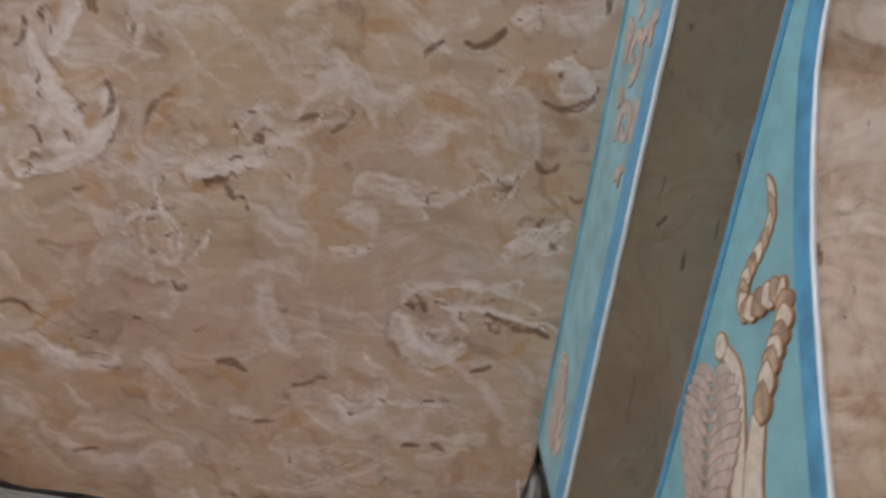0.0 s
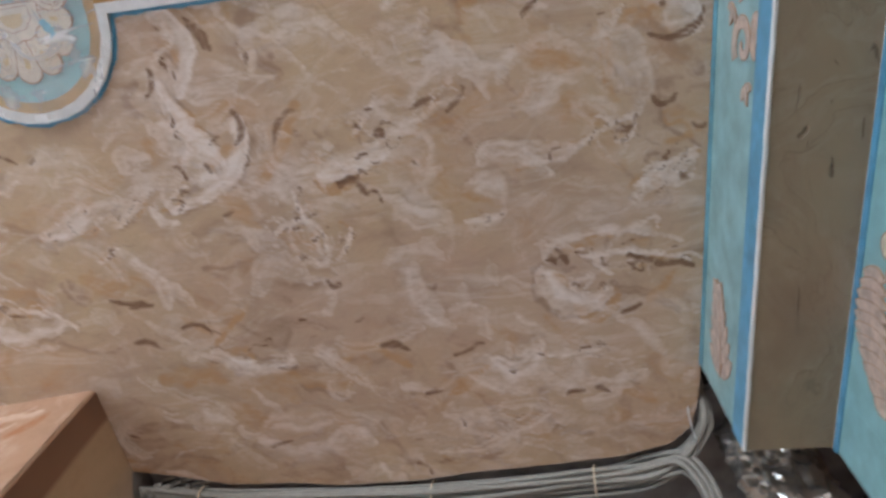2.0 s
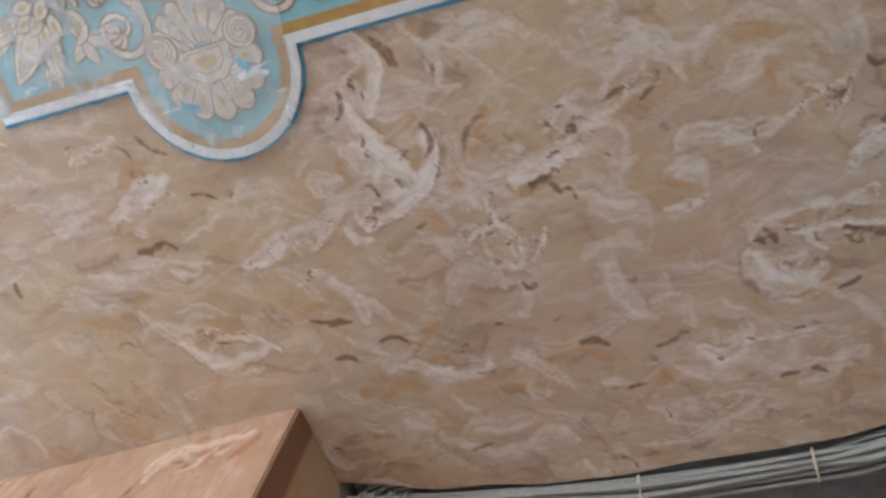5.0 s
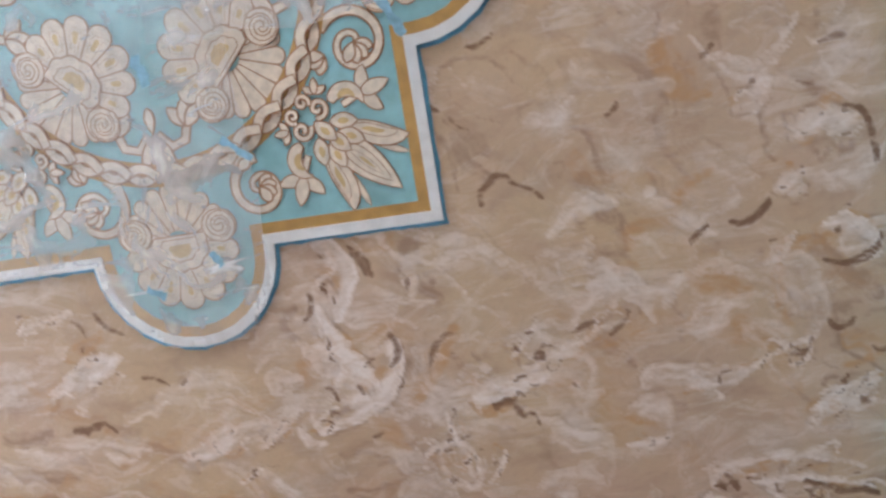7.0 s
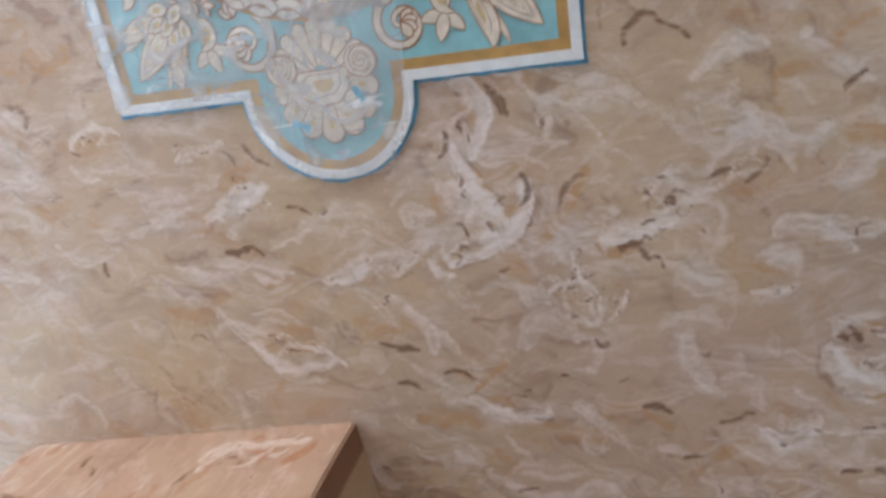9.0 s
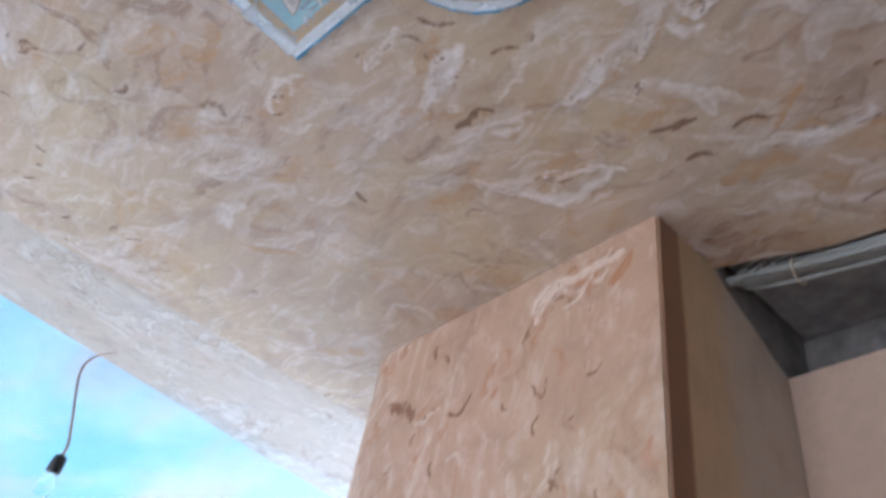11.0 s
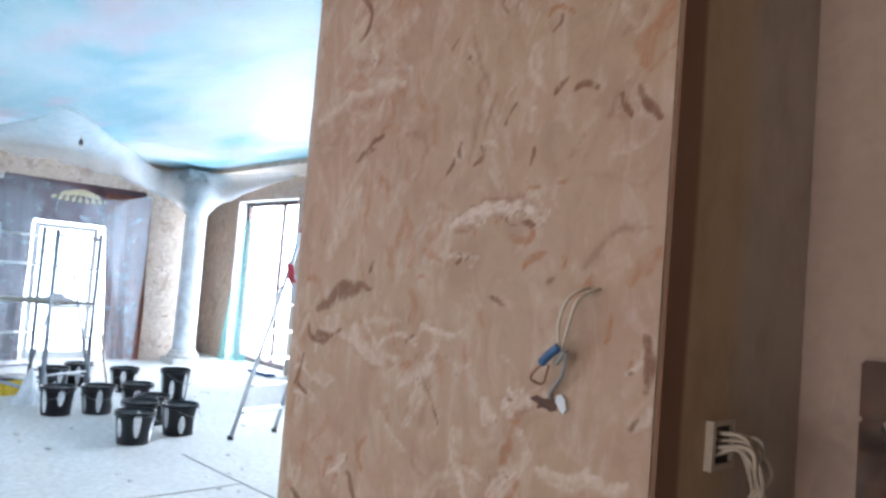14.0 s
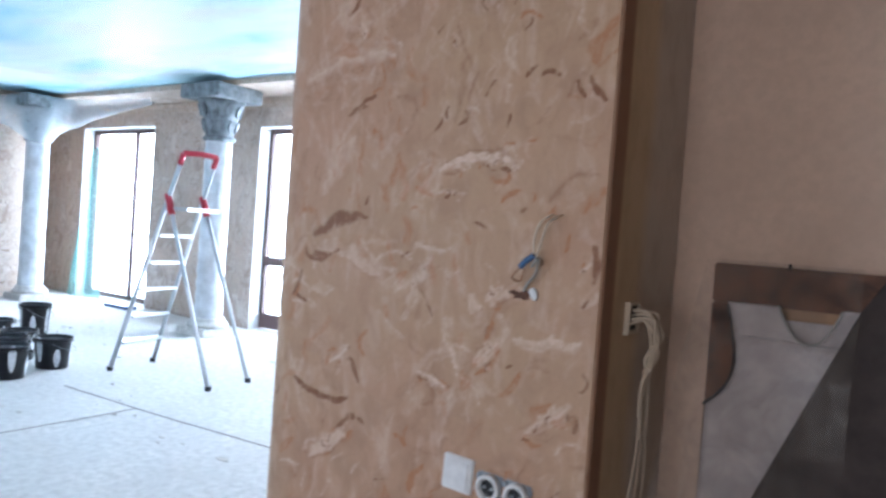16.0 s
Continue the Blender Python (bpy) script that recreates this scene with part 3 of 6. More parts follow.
def ceiling_coat(parent):
    us = np.concatenate((np.arange(-2.2, 0.36, 0.005), np.arange(0.36, 1.05, 0.03)))
    vs = np.concatenate((np.arange(-4.98, -1.0, 0.06), np.arange(-1.0, 1.3, 0.005)))
    c = Coat(us, vs, 11)
    area = (-2.2, 0.4, -1.0, 1.1)
    c.scatter("shade", 620, area, 30, (0.03, 0.16), (0.004, 0.026), (0.2, 0.75), 0.6)
    c.scatter("ochre", 260, area, 35, (0.03, 0.16), (0.008, 0.045), (0.15, 0.5), 0.5)
    c.scatter("pale", 640, (-1.25, 0.4, -1.0, 1.1), 30, (0.03, 0.15), (0.004, 0.030), (0.10, 0.5), 0.55)
    c.scatter("pale", 130, (-2.2, -1.2, -1.0, 1.1), 60, (0.04, 0.16), (0.006, 0.032), (0.08, 0.28), 0.5)
    c.scatter("pale", 130, area, 30, (0.07, 0.2), (0.018, 0.05), (0.15, 0.38), 0.5)
    c.scatter("dark", 110, area, 25, (0.012, 0.045), (0.002, 0.006), (0.35, 0.8), 0.5)
    c.sweeps("pale", (
        (-0.549, 0.064, -0.503, 0.107, -0.54, 0.192, 0.0197, 1.0), (-0.584, 0.182, -0.558, 0.273, -0.513, 0.337, 0.0315, 1.0), (-0.464, 0.272, -0.506, 0.349, -0.641, 0.391, 0.0193, 1.1),
        (-0.334, 0.385, -0.281, 0.374, -0.224, 0.36, 0.0243, 1.1), (-0.246, 0.35, -0.183, 0.332, -0.071, 0.3, 0.0095, 0.9), (-0.266, 0.33, -0.235, 0.3, -0.213, 0.272, 0.0067, 0.9),
        (-0.463, 0.475, -0.404, 0.461, -0.362, 0.506, 0.0111, 0.9), (-0.362, 0.506, -0.385, 0.552, -0.433, 0.534, 0.0092, 0.9), (-0.401, 0.398, -0.399, 0.437, -0.395, 0.474, 0.008, 0.9),
        (-0.318, 0.495, -0.325, 0.519, -0.351, 0.548, 0.007, 0.8), (-0.816, 0.468, -0.791, 0.461, -0.764, 0.447, 0.0071, 1.0), (-0.877, 0.394, -0.836, 0.39, -0.804, 0.379, 0.0218, 0.8),))
    c.sweeps("pale", (
        (-0.751, 0.407, -0.713, 0.374, -0.67, 0.343, 0.0138, 0.8), (0.021, 0.45, 0.09, 0.436, 0.209, 0.394, 0.0091, 0.9), (0.207, 0.393, 0.212, 0.421, 0.18, 0.44, 0.0062, 0.7),
        (0.21, 0.544, 0.249, 0.526, 0.301, 0.498, 0.0187, 0.8), (0.018, 0.653, 0.047, 0.721, 0.122, 0.71, 0.0303, 1.1), (0.025, 0.62, 0.13, 0.579, 0.27, 0.64, 0.0159, 0.9),
        (0.09, 0.632, 0.189, 0.645, 0.278, 0.685, 0.008, 1.0), (-1.11, 0.51, -1.046, 0.59, -0.923, 0.572, 0.0162, 0.9), (-0.657, 0.704, -0.595, 0.758, -0.508, 0.74, 0.0238, 0.9),
        (-0.108, 0.829, -0.066, 0.866, -0.014, 0.806, 0.0287, 0.9), (-0.006, 0.824, 0.053, 0.83, 0.102, 0.827, 0.0096, 0.9), (0.214, 0.52, 0.259, 0.505, 0.302, 0.481, 0.019, 0.8),))
    c.sweeps("pale", (
        (-0.099, 0.536, -0.066, 0.53, -0.027, 0.521, 0.0102, 0.7), (-0.261, 1.018, -0.132, 1.011, -0.022, 0.958, 0.0185, 0.6), (-1.093, 0.217, -1.037, 0.194, -0.991, 0.181, 0.0277, 0.7),
        (-1.126, 0.091, -1.076, 0.085, -1.024, 0.085, 0.0142, 0.7), (0.165, 0.006, 0.188, -0.006, 0.213, -0.03, 0.0209, 0.8), (0.252, 0.068, 0.288, 0.054, 0.328, 0.06, 0.0226, 0.9),
        (0.207, 0.142, 0.225, 0.137, 0.252, 0.126, 0.019, 0.8), (0.273, 0.218, 0.307, 0.221, 0.332, 0.255, 0.021, 0.8), (-1.36, 0.029, -1.311, -0.009, -1.252, 0.014, 0.012, 0.9),
        (0.162, 0.244, 0.191, 0.238, 0.213, 0.213, 0.0132, 0.7), (-1.028, 0.205, -1.003, 0.195, -0.978, 0.173, 0.0284, 0.8), (-0.419, 0.28, -0.39, 0.353, -0.297, 0.367, 0.0313, 0.5),))
    c.sweeps("pale", (
        (-0.889, 0.385, -0.85, 0.383, -0.796, 0.361, 0.0265, 0.7),))
    c.sweeps("dark", (
        (-0.215, -0.191, -0.195, -0.189, -0.173, -0.196, 0.0034, 0.9), (-0.256, 0.063, -0.232, 0.027, -0.201, 0.028, 0.0064, 0.6), (-0.197, 0.033, -0.172, 0.048, -0.151, 0.066, 0.0041, 0.7),
        (-0.488, 0.09, -0.469, 0.106, -0.461, 0.133, 0.0073, 0.8), (-0.41, 0.136, -0.406, 0.159, -0.418, 0.182, 0.0029, 0.6), (-0.579, 0.141, -0.584, 0.166, -0.604, 0.19, 0.0045, 0.8),
        (-0.465, 0.25, -0.456, 0.279, -0.475, 0.301, 0.0055, 0.8), (0.063, 0.194, 0.079, 0.182, 0.093, 0.174, 0.0044, 1.0), (0.131, 0.175, 0.159, 0.177, 0.187, 0.156, 0.0052, 1.0),
        (0.315, 0.037, 0.348, 0.065, 0.352, 0.132, 0.0045, 0.9), (0.261, 0.278, 0.316, 0.282, 0.347, 0.246, 0.0025, 0.9), (0.246, 0.366, 0.263, 0.388, 0.285, 0.373, 0.0043, 1.0),))
    c.sweeps("dark", (
        (0.124, -0.086, 0.134, -0.088, 0.146, -0.097, 0.0042, 0.9), (-0.027, -0.033, -0.016, -0.04, -0.009, -0.049, 0.0035, 0.7), (-1.076, 0.311, -1.043, 0.296, -1.016, 0.319, 0.0067, 0.8),
        (-0.933, 0.225, -0.907, 0.233, -0.886, 0.248, 0.0043, 0.7), (-0.409, 0.31, -0.386, 0.267, -0.343, 0.266, 0.0088, 0.55), (-0.155, 0.299, -0.138, 0.298, -0.116, 0.295, 0.0056, 0.6),
        (-0.095, 0.322, -0.078, 0.308, -0.061, 0.285, 0.0046, 0.7), (-0.602, 0.313, -0.589, 0.323, -0.584, 0.339, 0.0062, 0.7), (-0.316, 0.412, -0.289, 0.407, -0.271, 0.436, 0.0073, 0.7),
        (-0.26, 0.432, -0.249, 0.44, -0.248, 0.457, 0.0039, 0.8), (-0.54, 0.422, -0.529, 0.42, -0.513, 0.412, 0.0041, 0.8), (-0.981, 0.093, -0.964, 0.123, -0.937, 0.137, 0.0054, 0.7),))
    c.sweeps("dark", (
        (-0.824, 0.548, -0.783, 0.563, -0.747, 0.575, 0.0071, 0.9), (-0.703, 0.639, -0.674, 0.63, -0.648, 0.647, 0.0059, 0.9), (-0.805, 0.648, -0.78, 0.645, -0.759, 0.655, 0.0108, 0.6),
        (-0.318, 0.751, -0.291, 0.747, -0.268, 0.764, 0.0079, 0.9), (-0.183, 0.794, -0.155, 0.788, -0.126, 0.776, 0.0055, 0.8), (-0.261, 0.87, -0.245, 0.868, -0.227, 0.867, 0.0052, 0.9),
        (0.016, 0.919, 0.031, 0.917, 0.049, 0.919, 0.0049, 0.8), (0.072, 0.919, 0.086, 0.922, 0.1, 0.936, 0.0065, 1.0), (-0.611, 0.935, -0.594, 0.933, -0.569, 0.927, 0.0056, 0.8),
        (0.051, 0.618, 0.059, 0.629, 0.061, 0.641, 0.0061, 1.0), (0.174, 0.649, 0.225, 0.674, 0.283, 0.691, 0.0055, 0.9), (0.145, 0.764, 0.161, 0.759, 0.179, 0.748, 0.0062, 0.8),))
    c.sweeps("dark", (
        (0.306, 0.429, 0.316, 0.437, 0.331, 0.434, 0.0065, 0.8), (-1.101, 0.304, -1.071, 0.304, -1.04, 0.302, 0.0071, 0.9), (0.253, 0.271, 0.287, 0.279, 0.334, 0.261, 0.0027, 0.9),
        (-0.486, 0.078, -0.479, 0.1, -0.473, 0.126, 0.0067, 0.8), (-0.309, 0.405, -0.292, 0.403, -0.28, 0.415, 0.0073, 0.9), (-1.486, -0.097, -1.451, -0.078, -1.449, -0.042, 0.0158, 0.4),))
    c.sweeps("ochre", (
        (0.06, 0.736, 0.107, 0.767, 0.143, 0.709, 0.0157, 1.0), (-0.213, 0.879, -0.168, 0.862, -0.121, 0.833, 0.0135, 1.0), (-0.739, 0.748, -0.725, 0.756, -0.707, 0.749, 0.0085, 1.0),
        (-0.647, 0.679, -0.61, 0.648, -0.568, 0.619, 0.0105, 0.8), (0.041, 0.145, 0.069, 0.109, 0.111, 0.096, 0.0174, 1.0), (-0.623, 0.259, -0.582, 0.246, -0.558, 0.219, 0.0173, 0.9),
        (-0.209, -0.243, -0.177, -0.261, -0.148, -0.27, 0.0166, 0.7), (0.196, 0.734, 0.229, 0.719, 0.251, 0.701, 0.0131, 0.8), (-0.452, 0.37, -0.383, 0.3, -0.343, 0.248, 0.0206, 0.6),
        (0.21, 0.241, 0.253, 0.241, 0.29, 0.222, 0.0154, 0.8), (-1.159, 0.433, -1.135, 0.452, -1.119, 0.472, 0.0074, 0.9), (-0.74, 0.182, -0.704, 0.159, -0.682, 0.134, 0.0115, 0.8),))
    c.sweeps("ochre", (
        (-0.423, 0.76, -0.345, 0.739, -0.279, 0.795, 0.0227, 0.6),))
    c.deepen(dark=1.3, pale=1.08)
    line = np.array(edge[2:-1])
    limit = lambda u: np.interp(u, line[:, 0], line[:, 1], left=1.3)

    def places(u, v, h):
        return np.stack((u, np.minimum(v, limit(u) - 0.001), CEIL - 0.0018 - h), -1)

    c.mesh("plaster_coat", places, lambda u, v: v[:-1, :-1] < np.maximum(limit(u[:-1, :-1]), limit(u[1:, :-1])), M_COAT, parent)


def pillar_coat(parent):
    us, vs = np.arange(-1.8 - 0.314, -0.9405, 0.0055), np.arange(0.002, CEIL - 0.001, 0.0055)
    c = Coat(us, vs, 23)
    area = (-2.1, -0.95, 0.0, 2.8)
    c.scatter("shade", 260, area, 75, (0.03, 0.14), (0.004, 0.02), (0.2, 0.6), 0.6)
    c.scatter("ochre", 190, area, 70, (0.02, 0.09), (0.004, 0.018), (0.2, 0.6), 0.5)
    c.scatter("pale", 230, area, 78, (0.03, 0.12), (0.004, 0.022), (0.10, 0.4), 0.5)
    c.scatter("pale", 40, area, 60, (0.08, 0.2), (0.02, 0.045), (0.12, 0.3), 0.5)
    c.scatter("pale", 50, (-2.0, -0.95, 0.4, 1.5), 20, (0.04, 0.12), (0.006, 0.02), (0.3, 0.7), 0.4)
    c.scatter("dark", 60, area, 65, (0.012, 0.045), (0.002, 0.0055), (0.5, 0.9), 0.6)
    c.sweeps("pale", (
        (-1.361, 1.668, -1.281, 1.704, -1.158, 1.695, 0.0143, 1.1), (-1.371, 1.622, -1.331, 1.627, -1.294, 1.623, 0.0068, 1.0), (-1.301, 1.811, -1.285, 1.821, -1.266, 1.808, 0.0069, 0.7),
        (-1.644, 2.054, -1.634, 2.035, -1.639, 2.017, 0.0112, 0.8), (-1.352, 1.996, -1.338, 1.978, -1.343, 1.96, 0.0073, 0.7), (-1.261, 2.093, -1.243, 2.108, -1.204, 2.088, 0.0183, 0.6),
        (-1.466, 1.37, -1.4, 1.41, -1.369, 1.462, 0.0288, 0.5), (-1.21, 1.378, -1.193, 1.394, -1.177, 1.409, 0.0109, 0.8), (-0.99, 1.468, -0.971, 1.485, -0.966, 1.508, 0.0066, 1.0),
        (-1.199, 1.38, -1.168, 1.397, -1.136, 1.413, 0.0114, 0.8), (-1.393, 1.185, -1.348, 1.182, -1.297, 1.168, 0.0088, 0.9), (-1.225, 1.24, -1.201, 1.257, -1.17, 1.294, 0.0218, 0.7),))
    c.sweeps("pale", (
        (-1.726, 0.913, -1.668, 0.957, -1.62, 0.986, 0.0253, 0.7), (-1.09, 1.112, -1.044, 1.141, -0.993, 1.172, 0.0219, 0.6), (-1.631, 2.533, -1.59, 2.536, -1.552, 2.549, 0.009, 1.0),
        (-1.256, 2.068, -1.237, 2.091, -1.215, 2.097, 0.0183, 0.5), (-1.812, 1.919, -1.69, 1.979, -1.537, 1.968, 0.0379, 0.4), (-1.667, 1.168, -1.65, 1.201, -1.622, 1.22, 0.0148, 0.7),))
    c.sweeps("dark", (
        (-1.715, 2.189, -1.658, 2.13, -1.684, 2.079, 0.0064, 1.0), (-1.652, 2.171, -1.636, 2.174, -1.62, 2.165, 0.0038, 0.7), (-1.108, 1.895, -1.09, 1.901, -1.07, 1.886, 0.0079, 0.9),
        (-1.152, 1.892, -1.141, 1.902, -1.127, 1.917, 0.005, 0.7), (-1.027, 1.866, -1.021, 1.851, -1.009, 1.836, 0.0062, 1.0), (-0.994, 1.879, -0.982, 1.857, -0.964, 1.831, 0.0069, 1.0),
        (-1.664, 1.819, -1.623, 1.849, -1.582, 1.866, 0.0048, 0.8), (-1.751, 1.501, -1.67, 1.544, -1.597, 1.553, 0.0184, 0.8), (-1.769, 1.435, -1.743, 1.447, -1.713, 1.45, 0.0082, 0.9),
        (-1.814, 1.334, -1.798, 1.324, -1.778, 1.311, 0.0053, 0.8), (-0.961, 1.527, -0.952, 1.488, -0.954, 1.444, 0.008, 0.9), (-1.262, 1.559, -1.245, 1.557, -1.227, 1.549, 0.0032, 0.7),))
    c.sweeps("dark", (
        (-1.805, 1.102, -1.721, 1.076, -1.615, 1.082, 0.0091, 1.0), (-1.613, 1.183, -1.588, 1.167, -1.57, 1.137, 0.0073, 0.8), (-1.636, 1.006, -1.595, 1.033, -1.553, 1.033, 0.0087, 0.8),
        (-0.992, 1.16, -0.975, 1.155, -0.976, 1.132, 0.0089, 0.7), (-1.835, 1.33, -1.811, 1.356, -1.798, 1.396, 0.007, 0.7), (-1.408, 1.391, -1.38, 1.359, -1.359, 1.33, 0.0034, 0.7),
        (-1.753, 2.621, -1.701, 2.595, -1.657, 2.559, 0.0231, 0.8), (-1.516, 2.515, -1.471, 2.517, -1.446, 2.554, 0.0077, 0.9), (-1.571, 2.708, -1.556, 2.695, -1.544, 2.68, 0.007, 1.0),
        (-1.083, 2.242, -1.074, 2.194, -1.038, 2.147, 0.0036, 0.9), (-1.038, 2.191, -1.003, 2.197, -0.978, 2.151, 0.0045, 0.8), (-1.028, 2.168, -1.008, 2.181, -0.99, 2.164, 0.003, 0.8),))
    c.sweeps("dark", (
        (-1.257, 2.512, -1.244, 2.495, -1.228, 2.473, 0.0041, 0.8), (-1.194, 2.288, -1.181, 2.277, -1.171, 2.266, 0.0035, 0.8), (-1.67, 1.816, -1.64, 1.832, -1.607, 1.837, 0.0046, 0.6),
        (-1.789, 1.459, -1.744, 1.432, -1.675, 1.467, 0.0076, 0.7),))
    c.sweeps("ochre", (
        (-1.175, 2.022, -1.153, 2.034, -1.126, 2.015, 0.0057, 1.0), (-1.137, 1.745, -1.123, 1.748, -1.105, 1.755, 0.0052, 1.1), (-1.198, 1.731, -1.184, 1.735, -1.164, 1.741, 0.0036, 1.0),
        (-1.193, 1.615, -1.174, 1.629, -1.152, 1.638, 0.0088, 0.9), (-1.436, 1.636, -1.413, 1.625, -1.382, 1.616, 0.0061, 1.0), (-1.027, 1.508, -1.023, 1.528, -1.017, 1.553, 0.0058, 1.1),
        (-1.116, 1.631, -1.109, 1.618, -1.115, 1.606, 0.005, 0.9), (-1.446, 1.583, -1.434, 1.588, -1.419, 1.586, 0.0046, 1.0), (-1.223, 1.215, -1.194, 1.23, -1.169, 1.265, 0.0083, 1.1),
        (-1.389, 0.892, -1.384, 0.931, -1.357, 0.969, 0.0095, 1.0), (-1.092, 1.102, -1.076, 1.084, -1.052, 1.081, 0.0074, 1.0), (-1.436, 1.023, -1.418, 1.013, -1.404, 1.0, 0.0083, 1.0),))
    c.sweeps("ochre", (
        (-1.831, 1.33, -1.81, 1.341, -1.801, 1.365, 0.0093, 0.9), (-1.687, 1.158, -1.673, 1.183, -1.647, 1.209, 0.0074, 0.8),))
    c.sweeps("pale", ((-1.252, 2.677, -1.197, 2.743, -1.033, 2.754, 0.02, 0.9),))
    c.sweeps("pale", ((-1.827, 2.794, -1.775, 2.859, -1.627, 2.855, 0.0308, 0.6),))
    c.sweeps("ochre", ((-1.048, 2.686, -1.037, 2.711, -1.012, 2.733, 0.0127, 1.0),))
    c.sweeps("dark", ((-1.607, 2.716, -1.613, 2.737, -1.61, 2.749, 0.0082, 1.0),))
    c.sweeps("dark", ((-1.289, 2.634, -1.277, 2.66, -1.271, 2.684, 0.0061, 0.7),))
    c.sweeps("pale", ((-1.271, 2.711, -1.244, 2.749, -1.154, 2.762, 0.024, 0.7),))
    c.sweeps("ochre", ((-1.051, 2.694, -1.023, 2.713, -1.011, 2.738, 0.0182, 1.0),))
    c.deepen(dark=1.35, ochre=1.25, pale=1.1)

    def places(u, v, h):
        a = np.clip((-1.8 - u) / 0.2, 0, math.pi / 2)
        out = 0.003 + h
        return np.stack((np.maximum(u, -1.8) - (0.2 + out) * np.sin(a), FACE + 0.2 - (0.2 + out) * np.cos(a), v), -1)

    c.mesh("plaster_coat", places, lambda u, v: np.ones((len(us) - 1, len(vs) - 1), dtype=bool), M_WALLCOAT, parent)


# ---- structure ----
CEIL, FACE, BACK = 2.82, 0.734, 1.215
FARZ = 3.2

tagged(part("floor", boxes((-13.9, 3.6, -5.2, 6.3, -0.12, 0.0)), M_SCREED), "pale dusty grey cement screed floor", "floor", kind="structure")

# suspended ceiling slab, its far edge broken unevenly along the cable gap
edge = [(-2.2, 1.3), (-1.0, 1.3), (-0.95, 0.955), (-0.935, 0.945), (-0.84, 0.975), (-0.729, 1.019), (-0.6, 1.035), (-0.5, 1.062), (-0.319, 1.079), (-0.2, 1.078), (-0.009, 1.09), (0.1, 1.092), (0.201, 1.079), (0.245, 1.045), (0.264, 0.99)]
edge += [(0.279, 0.905), (0.3835, 0.108), (0.525, -0.96), (1.05, -5.0), (-2.2, -5.0)]
ceiling = tagged(part("ceiling", prism(edge, CEIL + 0.004, CEIL + 0.03), M_CEIL), "tan trowelled decorative plaster ceiling with pale smears", "ceiling", kind="structure")
ceiling_coat(ceiling)
tagged(part("ceiling_slab", boxes((-2.34, 3.6, -5.2, 1.55, CEIL + 0.28, CEIL + 0.5)), M_CONC), "raw grey concrete slab above the suspended ceiling", "ceiling", kind="structure")


def pillar_outline():
    r, cx = 0.2, -1.80
    arc = [(cx - r * math.sin(a), FACE + r - r * math.cos(a)) for a in (math.pi / 2 * i / 10 for i in range(11))]
    return [(-0.94, 1.5), (-0.94, FACE + 0.003), (-0.943, FACE)] + arc + [(-2.0, 1.5)]


pillar = tagged(part("wall_pillar", prism(pillar_outline(), 0.0, CEIL + 0.29), M_WALLP), "wide plastered pillar with one rounded edge, tan with rust flecks", "pillar", kind="structure")
pillar_coat(pillar)
tagged(part("ceiling_gap_lining", boxes((-0.93, 0.262, 0.93, BACK + 0.119, CEIL + 0.036, CEIL + 0.056), (0.262, 1.2, 0.99, BACK + 0.119, CEIL + 0.036, CEIL + 0.056)), M_GREYBOARD), "raw grey board above the open cable gap", "ceiling", kind="structure")
tagged(part("wall_back", boxes((-0.94, 3.6, BACK, 1.5, 0.0, 2.68)), M_BEIGE), "plain beige painted wall", "wall", kind="structure")
tagged(part("wall_back_core", boxes((-0.94, 3.6, BACK + 0.12, 1.5, 2.68, CEIL + 0.28)), M_CONC), "rough grey wall top behind the cables", "wall", kind="structure")


def side_lining(points):
    """A thin skin on the pillar's side, from (y, z) corners."""
    bm = bmesh.new()
    rows = [[bm.verts.new((x, y, z)) for y, z in points] for x in (-0.9405, -0.936)]
    n = len(points)
    for i in range(n):
        bm.faces.new((rows[0][i], rows[0][(i + 1) % n], rows[1][(i + 1) % n], rows[1][i]))
    bm.faces.new(rows[1])
    bm.faces.new(rows[0][::-1])
    bmesh.ops.recalc_face_normals(bm, faces=bm.faces)
    bmesh.ops.triangulate(bm, faces=[f for f in bm.faces if len(f.verts) > 4])
    return bm


CUT = [(0.940, 2.816), (0.972, 2.79), (1.03, 2.765), (1.10, 2.735), (1.16, 2.70), (BACK - 0.002, 2.682)]
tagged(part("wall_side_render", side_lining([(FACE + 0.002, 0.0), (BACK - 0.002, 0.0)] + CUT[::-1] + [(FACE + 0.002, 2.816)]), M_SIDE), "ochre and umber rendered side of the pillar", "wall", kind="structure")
tagged(part("wall_side_core", side_lining(CUT + [(1.33, 2.682), (1.33, 3.08), (0.94, 3.08)]), M_CONC), "rough dark masonry left open above the render", "wall", kind="structure")


# right-hand beam with its arch
def on_beam(u, off=0.0):
    """A place on the beam's left face, u metres from its end at the back; off: to the right of it."""
    d = Vector((0.130, -0.9915))
    n = Vector((0.9915, 0.130))
    p = Vector((0.279, 0.905)) + d * u + n * off
    return p.x, p.y


SOFFIT = 2.555
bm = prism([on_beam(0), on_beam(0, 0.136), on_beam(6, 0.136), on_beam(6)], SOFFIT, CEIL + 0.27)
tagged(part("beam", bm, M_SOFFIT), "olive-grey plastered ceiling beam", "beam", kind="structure")


